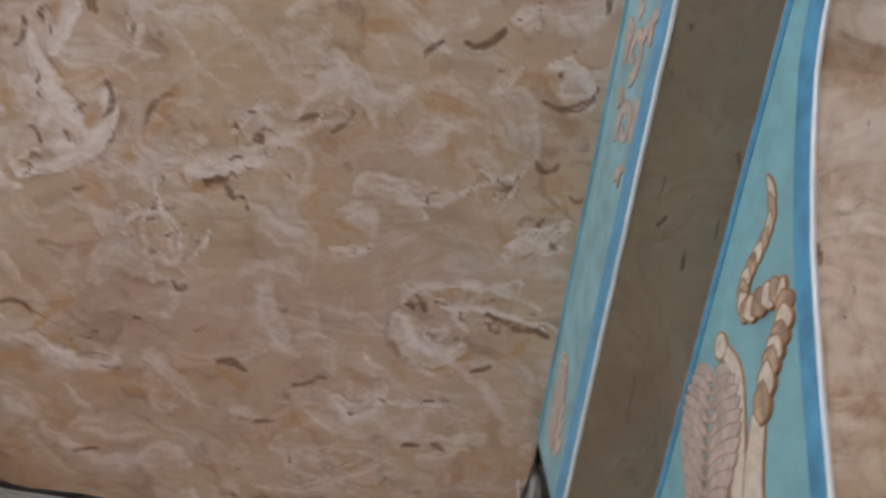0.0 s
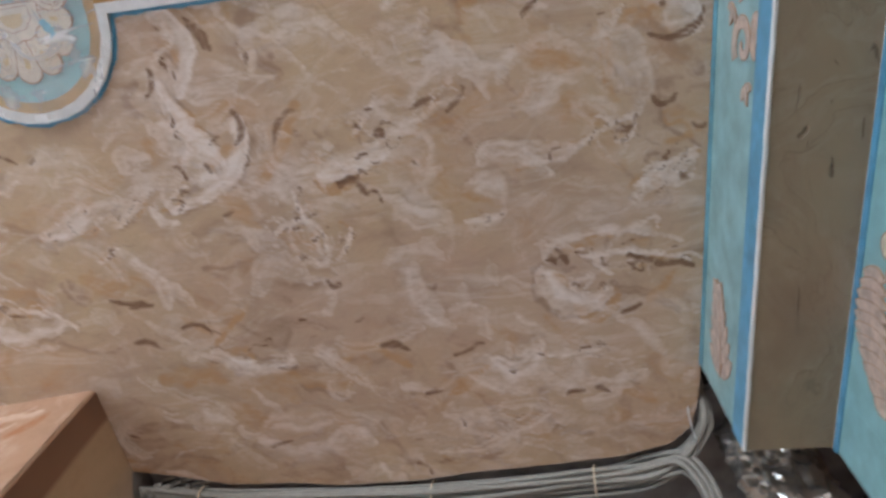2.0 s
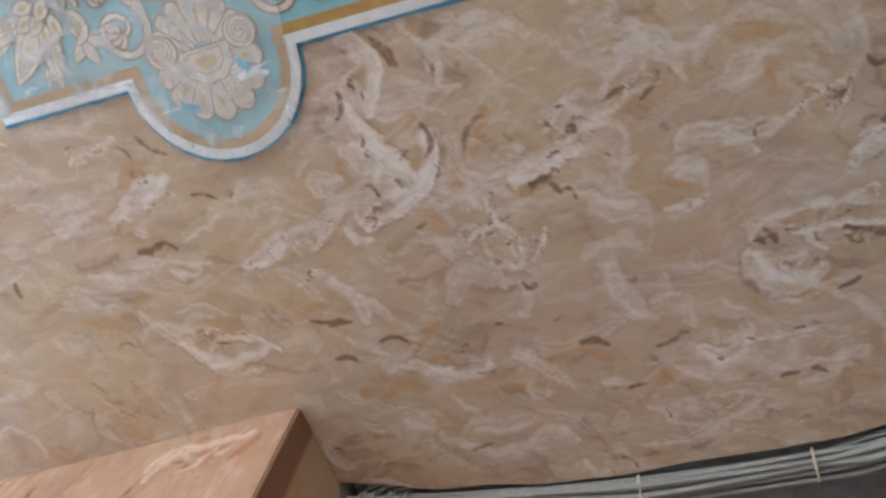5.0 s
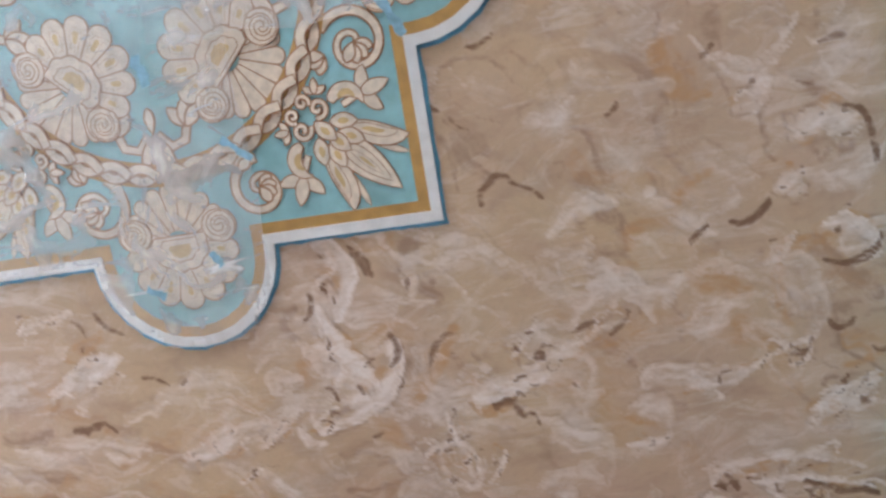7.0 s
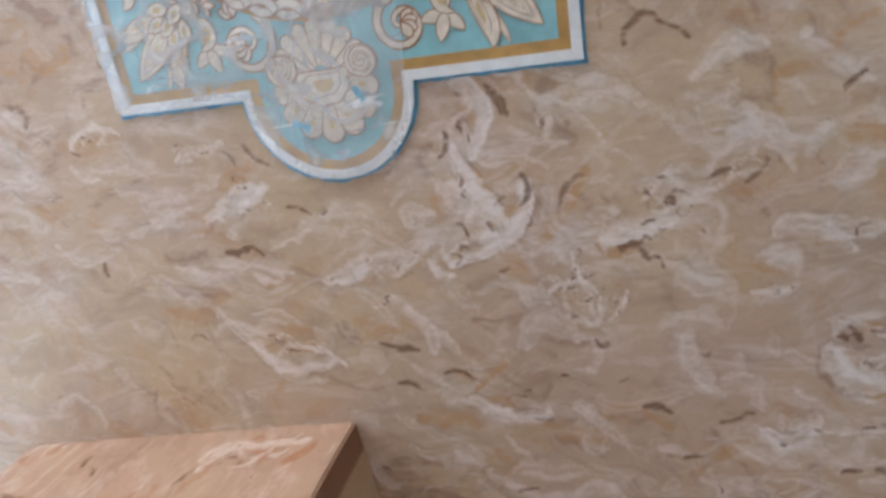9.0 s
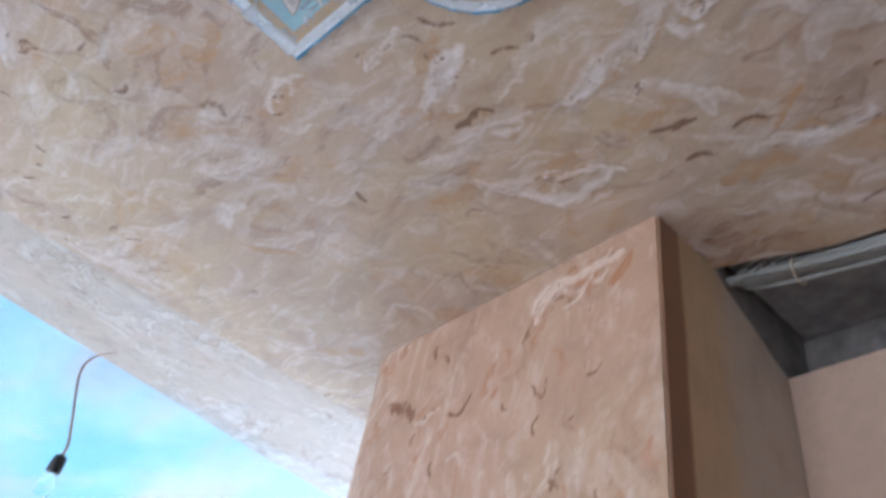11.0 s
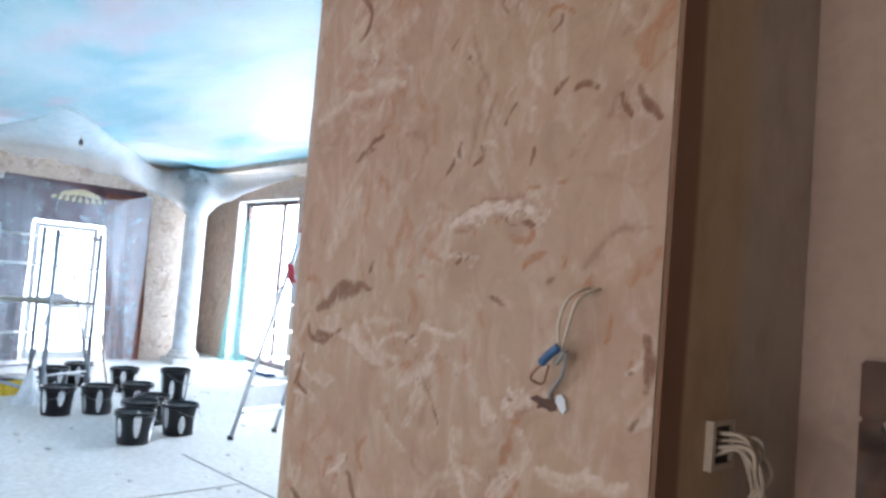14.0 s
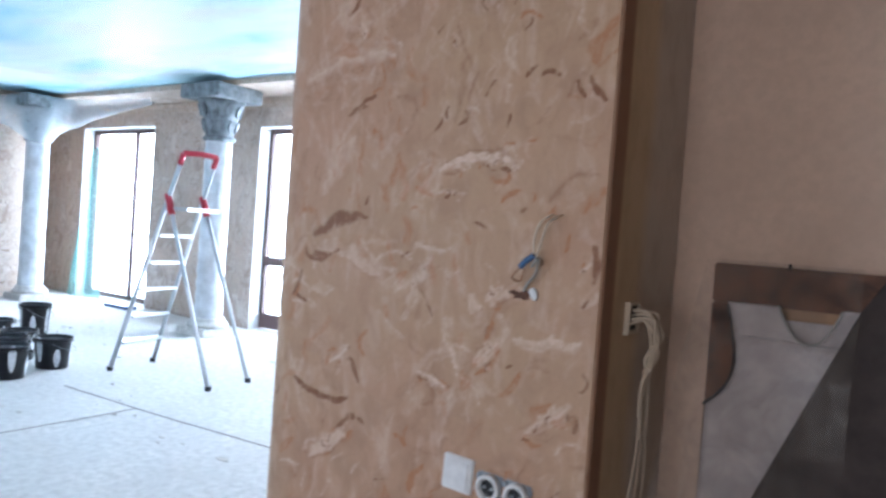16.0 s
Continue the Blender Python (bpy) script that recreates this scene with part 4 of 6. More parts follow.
def arch_profile():
    rows = ((0.10, 1.98), (0.152, 2.01), (0.252, 2.095), (0.355, 2.185), (0.453, 2.264), (0.551, 2.337), (0.633, 2.386), (0.74, 2.439), (0.813, 2.457), (1.0, 2.47), (1.25, 2.46), (1.65, 2.36), (2.15, 2.11), (2.5, 1.75), (2.6, 1.3))
    return rows


def arch_wall(off0, off1, bottom_shift=0.0):
    bm = bmesh.new()
    low = [(0.0, 0.0), (0.004, 1.85)] + list(arch_profile()) + [(2.62, 0.0), (6.0, 0.0)]
    ring = []
    for off in (off0, off1):
        row = [bm.verts.new((*on_beam(u, off), z + bottom_shift)) for u, z in low]
        row += [bm.verts.new((*on_beam(6.0, off), CEIL + 0.27)), bm.verts.new((*on_beam(0.0, off), CEIL + 0.27))]
        ring.append(row)
    n = len(ring[0])
    for i in range(n):
        bm.faces.new((ring[0][i], ring[0][(i + 1) % n], ring[1][(i + 1) % n], ring[1][i]))
    for row in ring:
        f = bm.faces.new(row)
    bmesh.ops.recalc_face_normals(bm, faces=bm.faces)
    bmesh.ops.triangulate(bm, faces=[f for f in bm.faces if len(f.verts) > 4])
    return bm


tagged(part("wall_arch", arch_wall(0.138, 0.5), M_CEIL), "plastered wall pierced by a wide arch", "wall", kind="structure")


# far room shell
def north_wall():
    t0, t1 = 6.0, 6.3
    return boxes((-13.9, -12.43, t0, t1, 0, FARZ), (-12.43, -10.45, t0, t1, 2.81, FARZ), (-10.45, -8.06, t0, t1, 0, FARZ), (-8.06, -6.6, t0, t1, 2.75, FARZ), (-6.6, -4.6, t0, t1, 0, FARZ), (-4.6, -3.2, t0, t1, 2.75, FARZ), (-3.2, -2.0, t0, t1, 0, FARZ))


tagged(part("wall_north", north_wall(), M_FARP), "mottled brown plaster wall with tall window openings", "wall", kind="structure")
tagged(part("wall_west", boxes((-12.7, -12.4, -5.2, 2.3, 0, FARZ), (-12.7, -12.4, 2.3, 4.35, 2.72, FARZ), (-12.7, -12.4, 4.35, 5.15, 0, FARZ), (-13.9, -12.7, 4.9, 5.15, 0, FARZ), (-13.9, -13.6, 5.15, 6.0, 0, FARZ)), M_FARP), "mottled plaster end wall with a draped opening", "wall", kind="structure")
tagged(part("wall_east", boxes((-2.3, -2.002, 1.5, 6.3, 0, FARZ)), M_FARP), "plastered partition wall", "wall", kind="structure")
tagged(part("wall_south", boxes((-13.9, -9, -5.2, -5.0, 0, FARZ), (-9, -5, -5.2, -5.0, 2.6, FARZ), (-5, -1.8, -5.2, -5.0, 0, FARZ), (-1.8, 0.4, -5.2, -5.0, 2.4, FARZ), (-1.8, 0.4, -5.2, -5.0, 0, 0.9), (0.4, 3.6, -5.2, -5.0, 0, FARZ)), M_FARP), "plain plastered wall with window openings", "wall", kind="structure")
tagged(part("wall_right", boxes((3.4, 3.6, -5.0, 1.5, 0, FARZ)), M_BEIGE), "plain beige painted wall", "wall", kind="structure")
SKY_EDGE = [(-2.9, -5.0), (-3.23, -0.2), (-3.45, 1.2), (-3.6, 2.3), (-3.6, 5.2)]
tagged(part("far_ceiling", prism(SKY_EDGE + [(-13.9, 5.2), (-13.9, -5.0)], FARZ, FARZ + 0.1), M_SKY), "ceiling painted as a blue sky with clouds", "ceiling", kind="structure")
tagged(part("far_ceiling_border", prism(SKY_EDGE + [(-13.9, 5.2), (-13.9, 6.3), (-2.0, 6.3), (-2.2, -5.2)], FARZ - 0.07, FARZ + 0.09), M_BORDER), "pale plastered border round the painted ceiling", "ceiling", kind="structure")
tagged(part("slab_edge", boxes((-2.23, -2.2, -5.0, 1.5, CEIL + 0.004, FARZ - 0.071)), M_BORDER), "plastered edge of the lower ceiling", "beam", kind="structure")


# ---- near room: the painted ceiling panel ----
PANEL = pose(-0.7235, -0.418, CEIL, 0, 0, 5.2)
HALF, LOBE, ASIDE = 0.447, 0.166, -0.013


def panel_outline(grow=0.0, steps=14):
    """A square with a round lobe in the middle of each side."""
    h, r, quarter = HALF + grow, LOBE + grow, []
    quarter.append((h, h))
    quarter.append((r, h - 1e-4))
    quarter += [(r * math.cos(a), HALF + r * math.sin(a)) for a in (math.pi * i / steps for i in range(0, steps + 1))]
    quarter.append((-r, h - 1e-4))
    out = []
    for k in range(4):
        c, s = math.cos(k * math.pi / 2), math.sin(k * math.pi / 2)
        side = [(x + (ASIDE if k == 0 and i else 0), y) for i, (x, y) in enumerate(quarter)]
        out += [(x * c - y * s, x * s + y * c) for x, y in side]
    return out


def band(outer, inner, z0, z1, wobble=0.0):
    """A closed band between two outlines of equal length."""
    bm = bmesh.new()
    rng = random.Random(5)
    if wobble:
        outer = [(x * (1 + rng.uniform(-wobble, wobble)), y * (1 + rng.uniform(-wobble, wobble))) for x, y in outer]
    n = len(outer)
    rings = [[bm.verts.new((x, y, z)) for x, y in ring] for ring, z in ((outer, z0), (outer, z1), (inner, z1), (inner, z0))]
    for a, b in ((0, 1), (1, 2), (2, 3), (3, 0)):
        for i in range(n):
            bm.faces.new((rings[a][i], rings[a][(i + 1) % n], rings[b][(i + 1) % n], rings[b][i]))
    bmesh.ops.recalc_face_normals(bm, faces=bm.faces)
    return bm


def dense(outline, step=0.02):
    out = []
    for (x0, y0), (x1, y1) in zip(outline, outline[1:] + outline[:1]):
        n = max(1, round(math.hypot(x1 - x0, y1 - y0) / step))
        out += [(x0 + (x1 - x0) * i / n, y0 + (y1 - y0) * i / n) for i in range(n)]
    return out


def leaf_shape(x, y, turn, length, width, blunt=0.5, bend=0.0, n=9):
    """The outline of a petal or leaf from its foot at (x, y)."""
    a = radians(turn)
    left, right = [], []
    for i in range(n + 1):
        t = i / n
        w = width * math.sin(math.pi * t ** (0.5 + blunt)) ** 0.8 * 0.5
        off = bend * length * math.sin(math.pi * t * 0.5) ** 2
        px, py = t * length, off
        left.append((px, py + w))
        right.append((px, py - w))
    pts = left + right[::-1][1:-1]
    return [(x + px * math.cos(a) - py * math.sin(a), y + px * math.sin(a) + py * math.cos(a)) for px, py in pts]


def grown(outline, d):
    n, out = len(outline), []
    area = sum(x0 * y1 - x1 * y0 for (x0, y0), (x1, y1) in zip(outline, outline[1:] + outline[:1]))
    s = 1 if area > 0 else -1
    for i in range(n):
        x0, y0 = outline[i - 1]
        x1, y1 = outline[(i + 1) % n]
        dx, dy = x1 - x0, y1 - y0
        k = math.hypot(dx, dy) or 1
        out.append((outline[i][0] + s * dy / k * d, outline[i][1] - s * dx / k * d))
    return out


def spiral(x, y, r, turns, start, hand=1, n=30):
    """A scroll winding in towards its centre."""
    out = []
    for i in range(n + 1):
        t = i / n
        a = radians(start) + hand * t * turns * 2 * math.pi
        q = r * (1 - t) ** 0.8 + 0.12 * r
        out.append((x + q * math.cos(a), y + q * math.sin(a)))
    return out


def ribbon(points, width, taper=lambda t: 1.0):
    left, right = [], []
    n = len(points)
    for i, (x, y) in enumerate(points):
        x0, y0 = points[max(0, i - 1)]
        x1, y1 = points[min(n - 1, i + 1)]
        dx, dy = x1 - x0, y1 - y0
        k = math.hypot(dx, dy) or 1
        w = width / 2 * taper(i / (n - 1))
        left.append((x - dy / k * w, y + dx / k * w))
        right.append((x + dy / k * w, y - dx / k * w))
    return left + right[::-1]


class Ornament:
    """Painted relief in layers: an umber outline, cream body and ochre shading."""

    def __init__(self, line=0.0032):
        self.line, self.lines, self.body, self.shade = line, bmesh.new(), bmesh.new(), bmesh.new()
        self.count = 0

    def add(self, outline, inner=0.42, line=None):
        z = 0.00016 * self.count
        self.count += 1
        prism(grown(outline, line or self.line), -0.0009 - z, 0.001, self.lines)
        prism(outline, -0.0010 - z, 0.001, self.body)
        if inner:
            cx = sum(p[0] for p in outline) / len(outline)
            cy = sum(p[1] for p in outline) / len(outline)
            prism([(cx + (x - cx) * inner, cy + (y - cy) * inner) for x, y in outline], -0.00105 - z, 0.0005, self.shade)
        return self

    def place(self, name, parent, m, label="", paint=None, line_paint=None):
        top = part(name, self.body, paint or M_CREAM, parent, label)
        top.matrix_basis = m
        tagged(part("outline", self.lines, line_paint or M_UMBER, top, "umber painted outline"), kind="stuff")
        if len(self.shade.verts):
            tagged(part("shading", self.shade, M_SHADE, top, "ochre painted shading"), kind="stuff")
        else:
            self.shade.free()
        return top


def wedge(turn, r0, r1, half, n=7):
    """A scallop: straight sides from r0, widening to a round tip at r1."""
    a, w = radians(turn), math.tan(radians(half))
    tip = r1 / (1 + w)
    pts = [(r0, -r0 * w), (tip, -tip * w)]
    pts += [(tip + tip * w * math.cos(k), tip * w * math.sin(k)) for k in (-math.pi / 2 + math.pi * i / n for i in range(1, n))]
    pts += [(tip, tip * w), (r0, r0 * w)]
    return [(x * math.cos(a) - y * math.sin(a), x * math.sin(a) + y * math.cos(a)) for x, y in pts]


def shell_ornament(size):
    """A scallop shell: a wide fan of petals, a scalloped crest, a ribbed lip and two volutes."""
    o = Ornament(0.0022)
    for i in range(7):
        o.add(wedge(270 + 19 * (i - 3), 0.2 * size, size * (0.90 - 0.02 * abs(i - 3)), 8.6), 0)
    for i in range(9):
        j = abs(i - 4)
        o.add(wedge(90 + 25.5 * (4 - i), 0.34 * size, size * (1.0 - 0.012 * j * j), 12.2), 0)
        o.add(wedge(90 + 25.5 * (4 - i), 0.50 * size, size * (0.84 - 0.012 * j * j), 6.0), 0.55, 0.0006)
    for s in (-1, 1):
        x, y = s * 0.66 * size, -0.20 * size
        o.add([(x + 0.25 * size * math.cos(a), y + 0.23 * size * math.sin(a)) for a in (2 * math.pi * i / 22 for i in range(22))], 0)
        o.add(ribbon(spiral(x, y, 0.20 * size, 1.7, 90, -s), 0.05 * size), 0, 0.0018)
    crest = [(0.40 * size * (1 + 0.10 * abs(math.sin(4.5 * a))) * math.cos(a), 0.02 * size + 0.36 * size * (1 + 0.10 * abs(math.sin(4.5 * a))) * math.sin(a)) for a in (math.pi * (-0.12 + 1.24 * i / 44) for i in range(45))]
    o.add(crest, 0)
    o.add([(x * 0.66, 0.02 * size + (y - 0.02 * size) * 0.62) for x, y in crest], 0.6, 0.0016)
    return o


def crescent(x, y, r, start, sweep, width):
    """A petal curled back on itself."""
    pts = [(x + r * math.cos(a), y + r * math.sin(a)) for a in (radians(start + sweep * i / 14) for i in range(15))]
    return ribbon(pts, width, lambda t: max(0.06, math.sin(math.pi * min(1, 0.12 + 0.9 * t)) ** 0.8))


def trefoil(o, x, y, turn, size):
    for k in (-48, 48, 0):
        o.add(leaf_shape(x, y, turn + k, size * (1 if k else 1.15), size * 0.5, 0.35, 0.004 * k), 0)


def corner_spray():
    """An acanthus spray growing along the diagonal (its x axis)."""
    o = Ornament(0.0026)
    for s in (-1, 1):
        o.add(leaf_shape(0.055, s * 0.03, s * 24, 0.085, 0.011, 1.2), 0, 0.0012)
        o.add(leaf_shape(0.045, s * 0.05, s * 33, 0.07, 0.010, 1.2), 0, 0.0012)
        trefoil(o, -0.005, s * 0.098, s * 62, 0.05)
        o.add(ribbon([(-0.02, s * 0.06), (-0.012, s * 0.082), (-0.004, s * 0.10)], 0.010), 0)
        o.add(crescent(-0.012, s * 0.062, 0.032, s * 200, s * -150, 0.026), 0.5)
        o.add(leaf_shape(0.0, s * 0.012, s * 52, 0.132, 0.044, 0.5, s * -0.30), 0)
        o.add(leaf_shape(0.013, s * 0.030, s * 50, 0.092, 0.022, 0.5, s * -0.30), 0.5, 0.0014)
    o.add(leaf_shape(-0.005, 0, 0, 0.165, 0.060, 0.25), 0)
    o.add(leaf_shape(0.02, 0, 0, 0.118, 0.034, 0.25), 0, 0.0018)
    o.add(leaf_shape(0.04, 0, 0, 0.078, 0.013, 0.3), 0.5, 0.0010)
    for x, y, turn in ((-0.022, 0.02, 40), (-0.022, -0.02, -40), (0.002, 0.014, 20), (0.002, -0.014, -20), (-0.012, 0, 0), (-0.045, 0, 0)):
        o.add(leaf_shape(x, y, turn, 0.052, 0.028, 0.45), 0.45)
    for s in (-1, 1):
        o.add(ribbon(spiral(-0.055, s * 0.026, 0.017, 1.2, s * -60, s), 0.007), 0)
        o.add(ribbon(spiral(-0.085, s * 0.016, 0.013, 1.2, s * 20, s), 0.006), 0)
        trefoil(o, -0.075, s * 0.045, s * 130, 0.024)
    return o


def scroll_ornament(r, hand):
    o = Ornament()
    o.add(ribbon(spiral(0, 0, r, 1.35, 200, hand, 36), 0.011, lambda t: 1.2 - 0.7 * t), 0)
    for k in (-55, -20, 15, 50):
        o.add(leaf_shape(0.0, 0.0, 60 * hand + k, r * 0.62, 0.017, 0.7), 0)
    for k in (-35, 0, 35):
        o.add(leaf_shape(-r * 0.95, r * 0.4, 140 * hand + k, r * 0.6, 0.016, 0.7), 0)
    return o


def lily_ornament():
    o = Ornament()
    for s in (-1, 1):
        o.add(ribbon([(s * 0.008, 0), (s * 0.03, 0.022), (s * 0.055, 0.014), (s * 0.062, -0.012)], 0.012), 0)
        for k in (-40, 0, 40):
            o.add(leaf_shape(s * 0.062, -0.008, 270 + k, 0.042, 0.02, 0.5), 0)
    for k in (-28, 0, 28):
        o.add(leaf_shape(0, 0.0, 90 + k, 0.06, 0.018, 0.6), 0)
    o.add(leaf_shape(0, -0.005, 270, 0.04, 0.014, 0.8), 0)
    return o


def braid(radius, strand):
    o = Ornament(0.0024)
    turns = 38
    for k, j in sorted(((k, j) for k in (0, 1) for j in range(turns)), key=lambda p: ((p[0] + p[1]) % 2, p[1])):
        pts = []
        for i in range(9):
            t = (j + (i - 0.6) / 8 * 1.12) / turns
            a = 2 * math.pi * t
            q = radius + 0.0115 * math.sin(2 * math.pi * (t * turns / 2 + 0.5 * k))
            pts.append((q * math.cos(a), q * math.sin(a)))
        o.add(ribbon(pts, strand), 0)
    return o


def ceiling_panel():
    p = thing("ceiling_panel", "square turquoise painted ceiling panel with four round lobes and shells", "ceiling panel", PANEL @ Matrix.Diagonal((1, 1, 0.55, 1)))
    part("field", prism(panel_outline(-0.035), -0.010, 0.004), M_TURQ, p, "turquoise painted ground")
    part("gold_border", band(panel_outline(-0.017), panel_outline(-0.037), -0.012, 0.004), M_GOLD, p, "ochre gold painted border")
    part("moulding", band(panel_outline(0.0), panel_outline(-0.018), -0.017, 0.004), M_WHITE, p, "white painted edge moulding")
    part("masking_tape", band(dense(panel_outline(0.007)), dense(panel_outline(-0.0005)), -0.006, 0.004, 0.004), M_BLUE, p, "ragged blue painted fringe")
    low = Matrix.Translation((0, 0, -0.0105))
    part("ring", band([(0.325 * math.cos(a), 0.325 * math.sin(a)) for a in (2 * math.pi * i / 96 for i in range(96))], [(0.283 * math.cos(a), 0.283 * math.sin(a)) for a in (2 * math.pi * i / 96 for i in range(96))], -0.012, 0.004), M_GOLD, p, "ochre ring behind the braid")
    braid(0.304, 0.0145).place("braid", p, Matrix.Translation((0, 0, -0.0115)))
    for k in range(4):
        a = 90 * k
        turn = Matrix.Rotation(radians(a), 4, "Z")
        shell_ornament(0.117).place("lobe_shell", p, low @ turn @ pose(ASIDE if k == 0 else 0, HALF - 0.022, 0))
        shell_ornament(0.115).place("shell", p, low @ turn @ pose(0.137, 0.134, 0, 0, 0, 135))
        corner_spray().place("corner_spray", p, low @ turn @ pose(0.290, 0.286, 0, 0, 0, 45) @ Matrix.Diagonal((0.86, 0.86, 1, 1)))
        scroll_ornament(0.05, 1).place("scroll", p, low @ turn @ pose(0.348, 0.146, 0, 0, 0, 10))
        scroll_ornament(0.045, -1).place("scroll", p, low @ turn @ pose(0.150, 0.350, 0, 0, 0, 70))
        lily_ornament().place("lily", p, low @ turn @ pose(-0.015, 0.238, 0))
    return p


ceiling_panel()


def wavy_sheet(u0, u1, v0, v1, n, m, height, seed):
    """A thin crumpled sheet over (u, v), with its height from a function."""
    bm = bmesh.new()
    rows = []
    for j in range(m + 1):
        row = []
        for i in range(n + 1):
            u, v = u0 + (u1 - u0) * i / n, v0 + (v1 - v0) * j / m
            e = noise.noise((u * 9 + seed, v * 9, 1.7)) * 0.016
            if i in (0, n):
                u += e
            if j in (0, m):
                v += e
            row.append(bm.verts.new((u, v, height(u, v))))
        rows.append(row)
    for a, b in zip(rows, rows[1:]):
        for i in range(n):
            bm.faces.new((a[i], a[i + 1], b[i + 1], b[i]))
    return bm


def within(u, v, grow):
    h, r = HALF + grow, LOBE + grow
    if max(abs(u), abs(v)) < h:
        return True
    return min(math.hypot(abs(u) - h, v), math.hypot(u, abs(v) - h)) < r


def panel_film():
    def sag(u, v):
        k = noise.noise((u * 5, v * 5, 3)) * 0.008 + abs(noise.noise((u * 3 + v * 11, v * 2 - u * 2, 7))) * 0.014 + noise.noise((u * 24, v * 16, 5)) * 0.003
        return -0.024 - k
    for u0, u1, v0, v1, lift, label in ((-0.62, 0.15, -0.62, 0.615, 0.0, "crumpled clear plastic film taped over the painted panel"), (0.02, 0.40, -0.62, 0.10, 0.005, "loose clear plastic film lapped over the panel")):
        bm = wavy_sheet(u0, u1, v0, v1, round((u1 - u0) * 90), round((v1 - v0) * 90), lambda u, v: sag(u + 30 * lift, v) + lift, 2)
        bmesh.ops.delete(bm, geom=[f for f in bm.faces if not within(f.calc_center_median().x, f.calc_center_median().y, -0.004 + 0.012 * noise.noise(f.calc_center_median() * 20))], context="FACES")
        ob = part("plastic_film", bm, M_FILM, smooth=True)
        ob.matrix_world = PANEL
        ob.visible_shadow = False
        tagged(ob, label, "plastic sheet")


panel_film()


def tape_scrap(u, v, turn, length, wide, seed):
    """A torn scrap of blue tape on the film."""
    rng = random.Random(seed)
    n = 7
    top = [(length * (i / n - 0.5), wide * (0.5 + rng.uniform(-0.28, 0.18))) for i in range(n + 1)]
    low = [(length * (i / n - 0.5), -wide * (0.5 + rng.uniform(-0.28, 0.18))) for i in range(n, -1, -1)]
    ob = part("tape_scrap", prism(top + low, -0.0005, 0.0005), M_TAPE)
    ob.matrix_world = PANEL @ pose(u, v, -0.036, 0, 0, turn)
    tagged(ob, "torn scrap of blue masking tape holding the film", "tape", group="tape scraps on the film")


for i, (u, v, turn, length, wide) in enumerate(((0.42, 0.118, 65, 0.07, 0.016), (0.005, 0.135, 75, 0.05, 0.02), (0.135, 0.28, 40, 0.06, 0.012), (0.06, 0.455, 60, 0.03, 0.014), (-0.06, 0.50, 25, 0.035, 0.016))):
    tape_scrap(u, v, turn, length, wide, i)


# ---- near room: the painted beam ----
BEAM_FRAME = Matrix(((*[v for v in (0.130, 0.0, -0.9915)], 0.279), (-0.9915, 0.0, -0.130, 0.905), (0.0, 1.0, 0.0, 0.0), (0, 0, 0, 1)))


def on_face(off):
    """Local x runs along the beam, y up, z out of its face towards the room."""
    return BEAM_FRAME @ Matrix.Translation((0, 0, -off))


def strip_leaf(length, n=5):
    o = Ornament(0.0018)
    for i in range(n):
        t = i / (n - 1)
        for s in (-1, 1):
            o.add(leaf_shape(-length / 2 + t * length * 0.75, 0, s * (62 - 30 * t), 0.075 - 0.03 * t, 0.026, 0.6, -s * 0.1), 0)
    o.add(leaf_shape(-length / 2, 0, 0, length, 0.018, 0.4), 0)
    return o


FLIP = Matrix.Diagonal((1, 1, -1, 1))


def beam_frieze():
    b = thing("painted_frieze", "turquoise painted frieze on the beam side with cream leaf ornament", "painted frieze", on_face(0.0))
    part("ground", boxes((0.004, 5.9, SOFFIT + 0.004, CEIL - 0.003, 0.0005, 0.004)), M_TURQ_DULL, b, "dull turquoise painted ground")
    part("blue_band", boxes((0.002, 5.9, SOFFIT + 0.002, SOFFIT + 0.052, 0.0045, 0.006)), M_BLUE, b, "blue painted band")
    part("upper_band", boxes((0.006, 5.9, CEIL - 0.024, CEIL - 0.004, 0.0045, 0.0055)), M_BLUE2, b, "pale blue painted band")
    bead = bmesh.new()
    rng = random.Random(3)
    pts = [(0.001 + 5.9 * i / 300, SOFFIT + 0.001 + rng.uniform(-0.0014, 0.0014), 0.003) for i in range(301)]
    tube(pts, 0.0038, 6, bead)
    part("corner_bead", bead, M_WHITE, b, "rough white plaster corner bead")
    o = strip_leaf(0.17, 6)
    o.place("leaf_ornament", b, pose(0.14, 2.705, 0.0045, 0, 0, 14) @ FLIP, "pinkish cream leaf ornament", M_PINK, M_FADED)
    rng = random.Random(31)
    for i in range(14):
        u, s = 0.62 + 0.105 * i, 1 if i % 2 else -1
        o = Ornament(0.0013)
        faint = 0.65 if i < 2 else 1.0
        o.add(ribbon(spiral(0, 0, 0.042 * faint, 1.1, rng.uniform(120, 220), s, 24), 0.013, lambda t: 1.25 - 0.8 * t), 0)
        for k in (-70, -25, 20, 60):
            o.add(leaf_shape(0.022 * math.cos(radians(k)), s * 0.03, s * (90 + k) + rng.uniform(-12, 12), 0.045 * faint, 0.017, 0.4, rng.uniform(-0.3, 0.3)), 0)
        trefoil(o, -0.045, s * 0.012, 180 - s * 25, 0.03 * faint)
        o.place("leaf_ornament", b, pose(u, 2.682 + 0.014 * s, 0.0044, 0, 0, rng.uniform(-12, 12)) @ Matrix.Diagonal((1.3, 1.3, 1, 1)) @ FLIP, "pinkish cream scrolling leaf ornament", M_PINK, M_FADED)
    return b


beam_frieze()


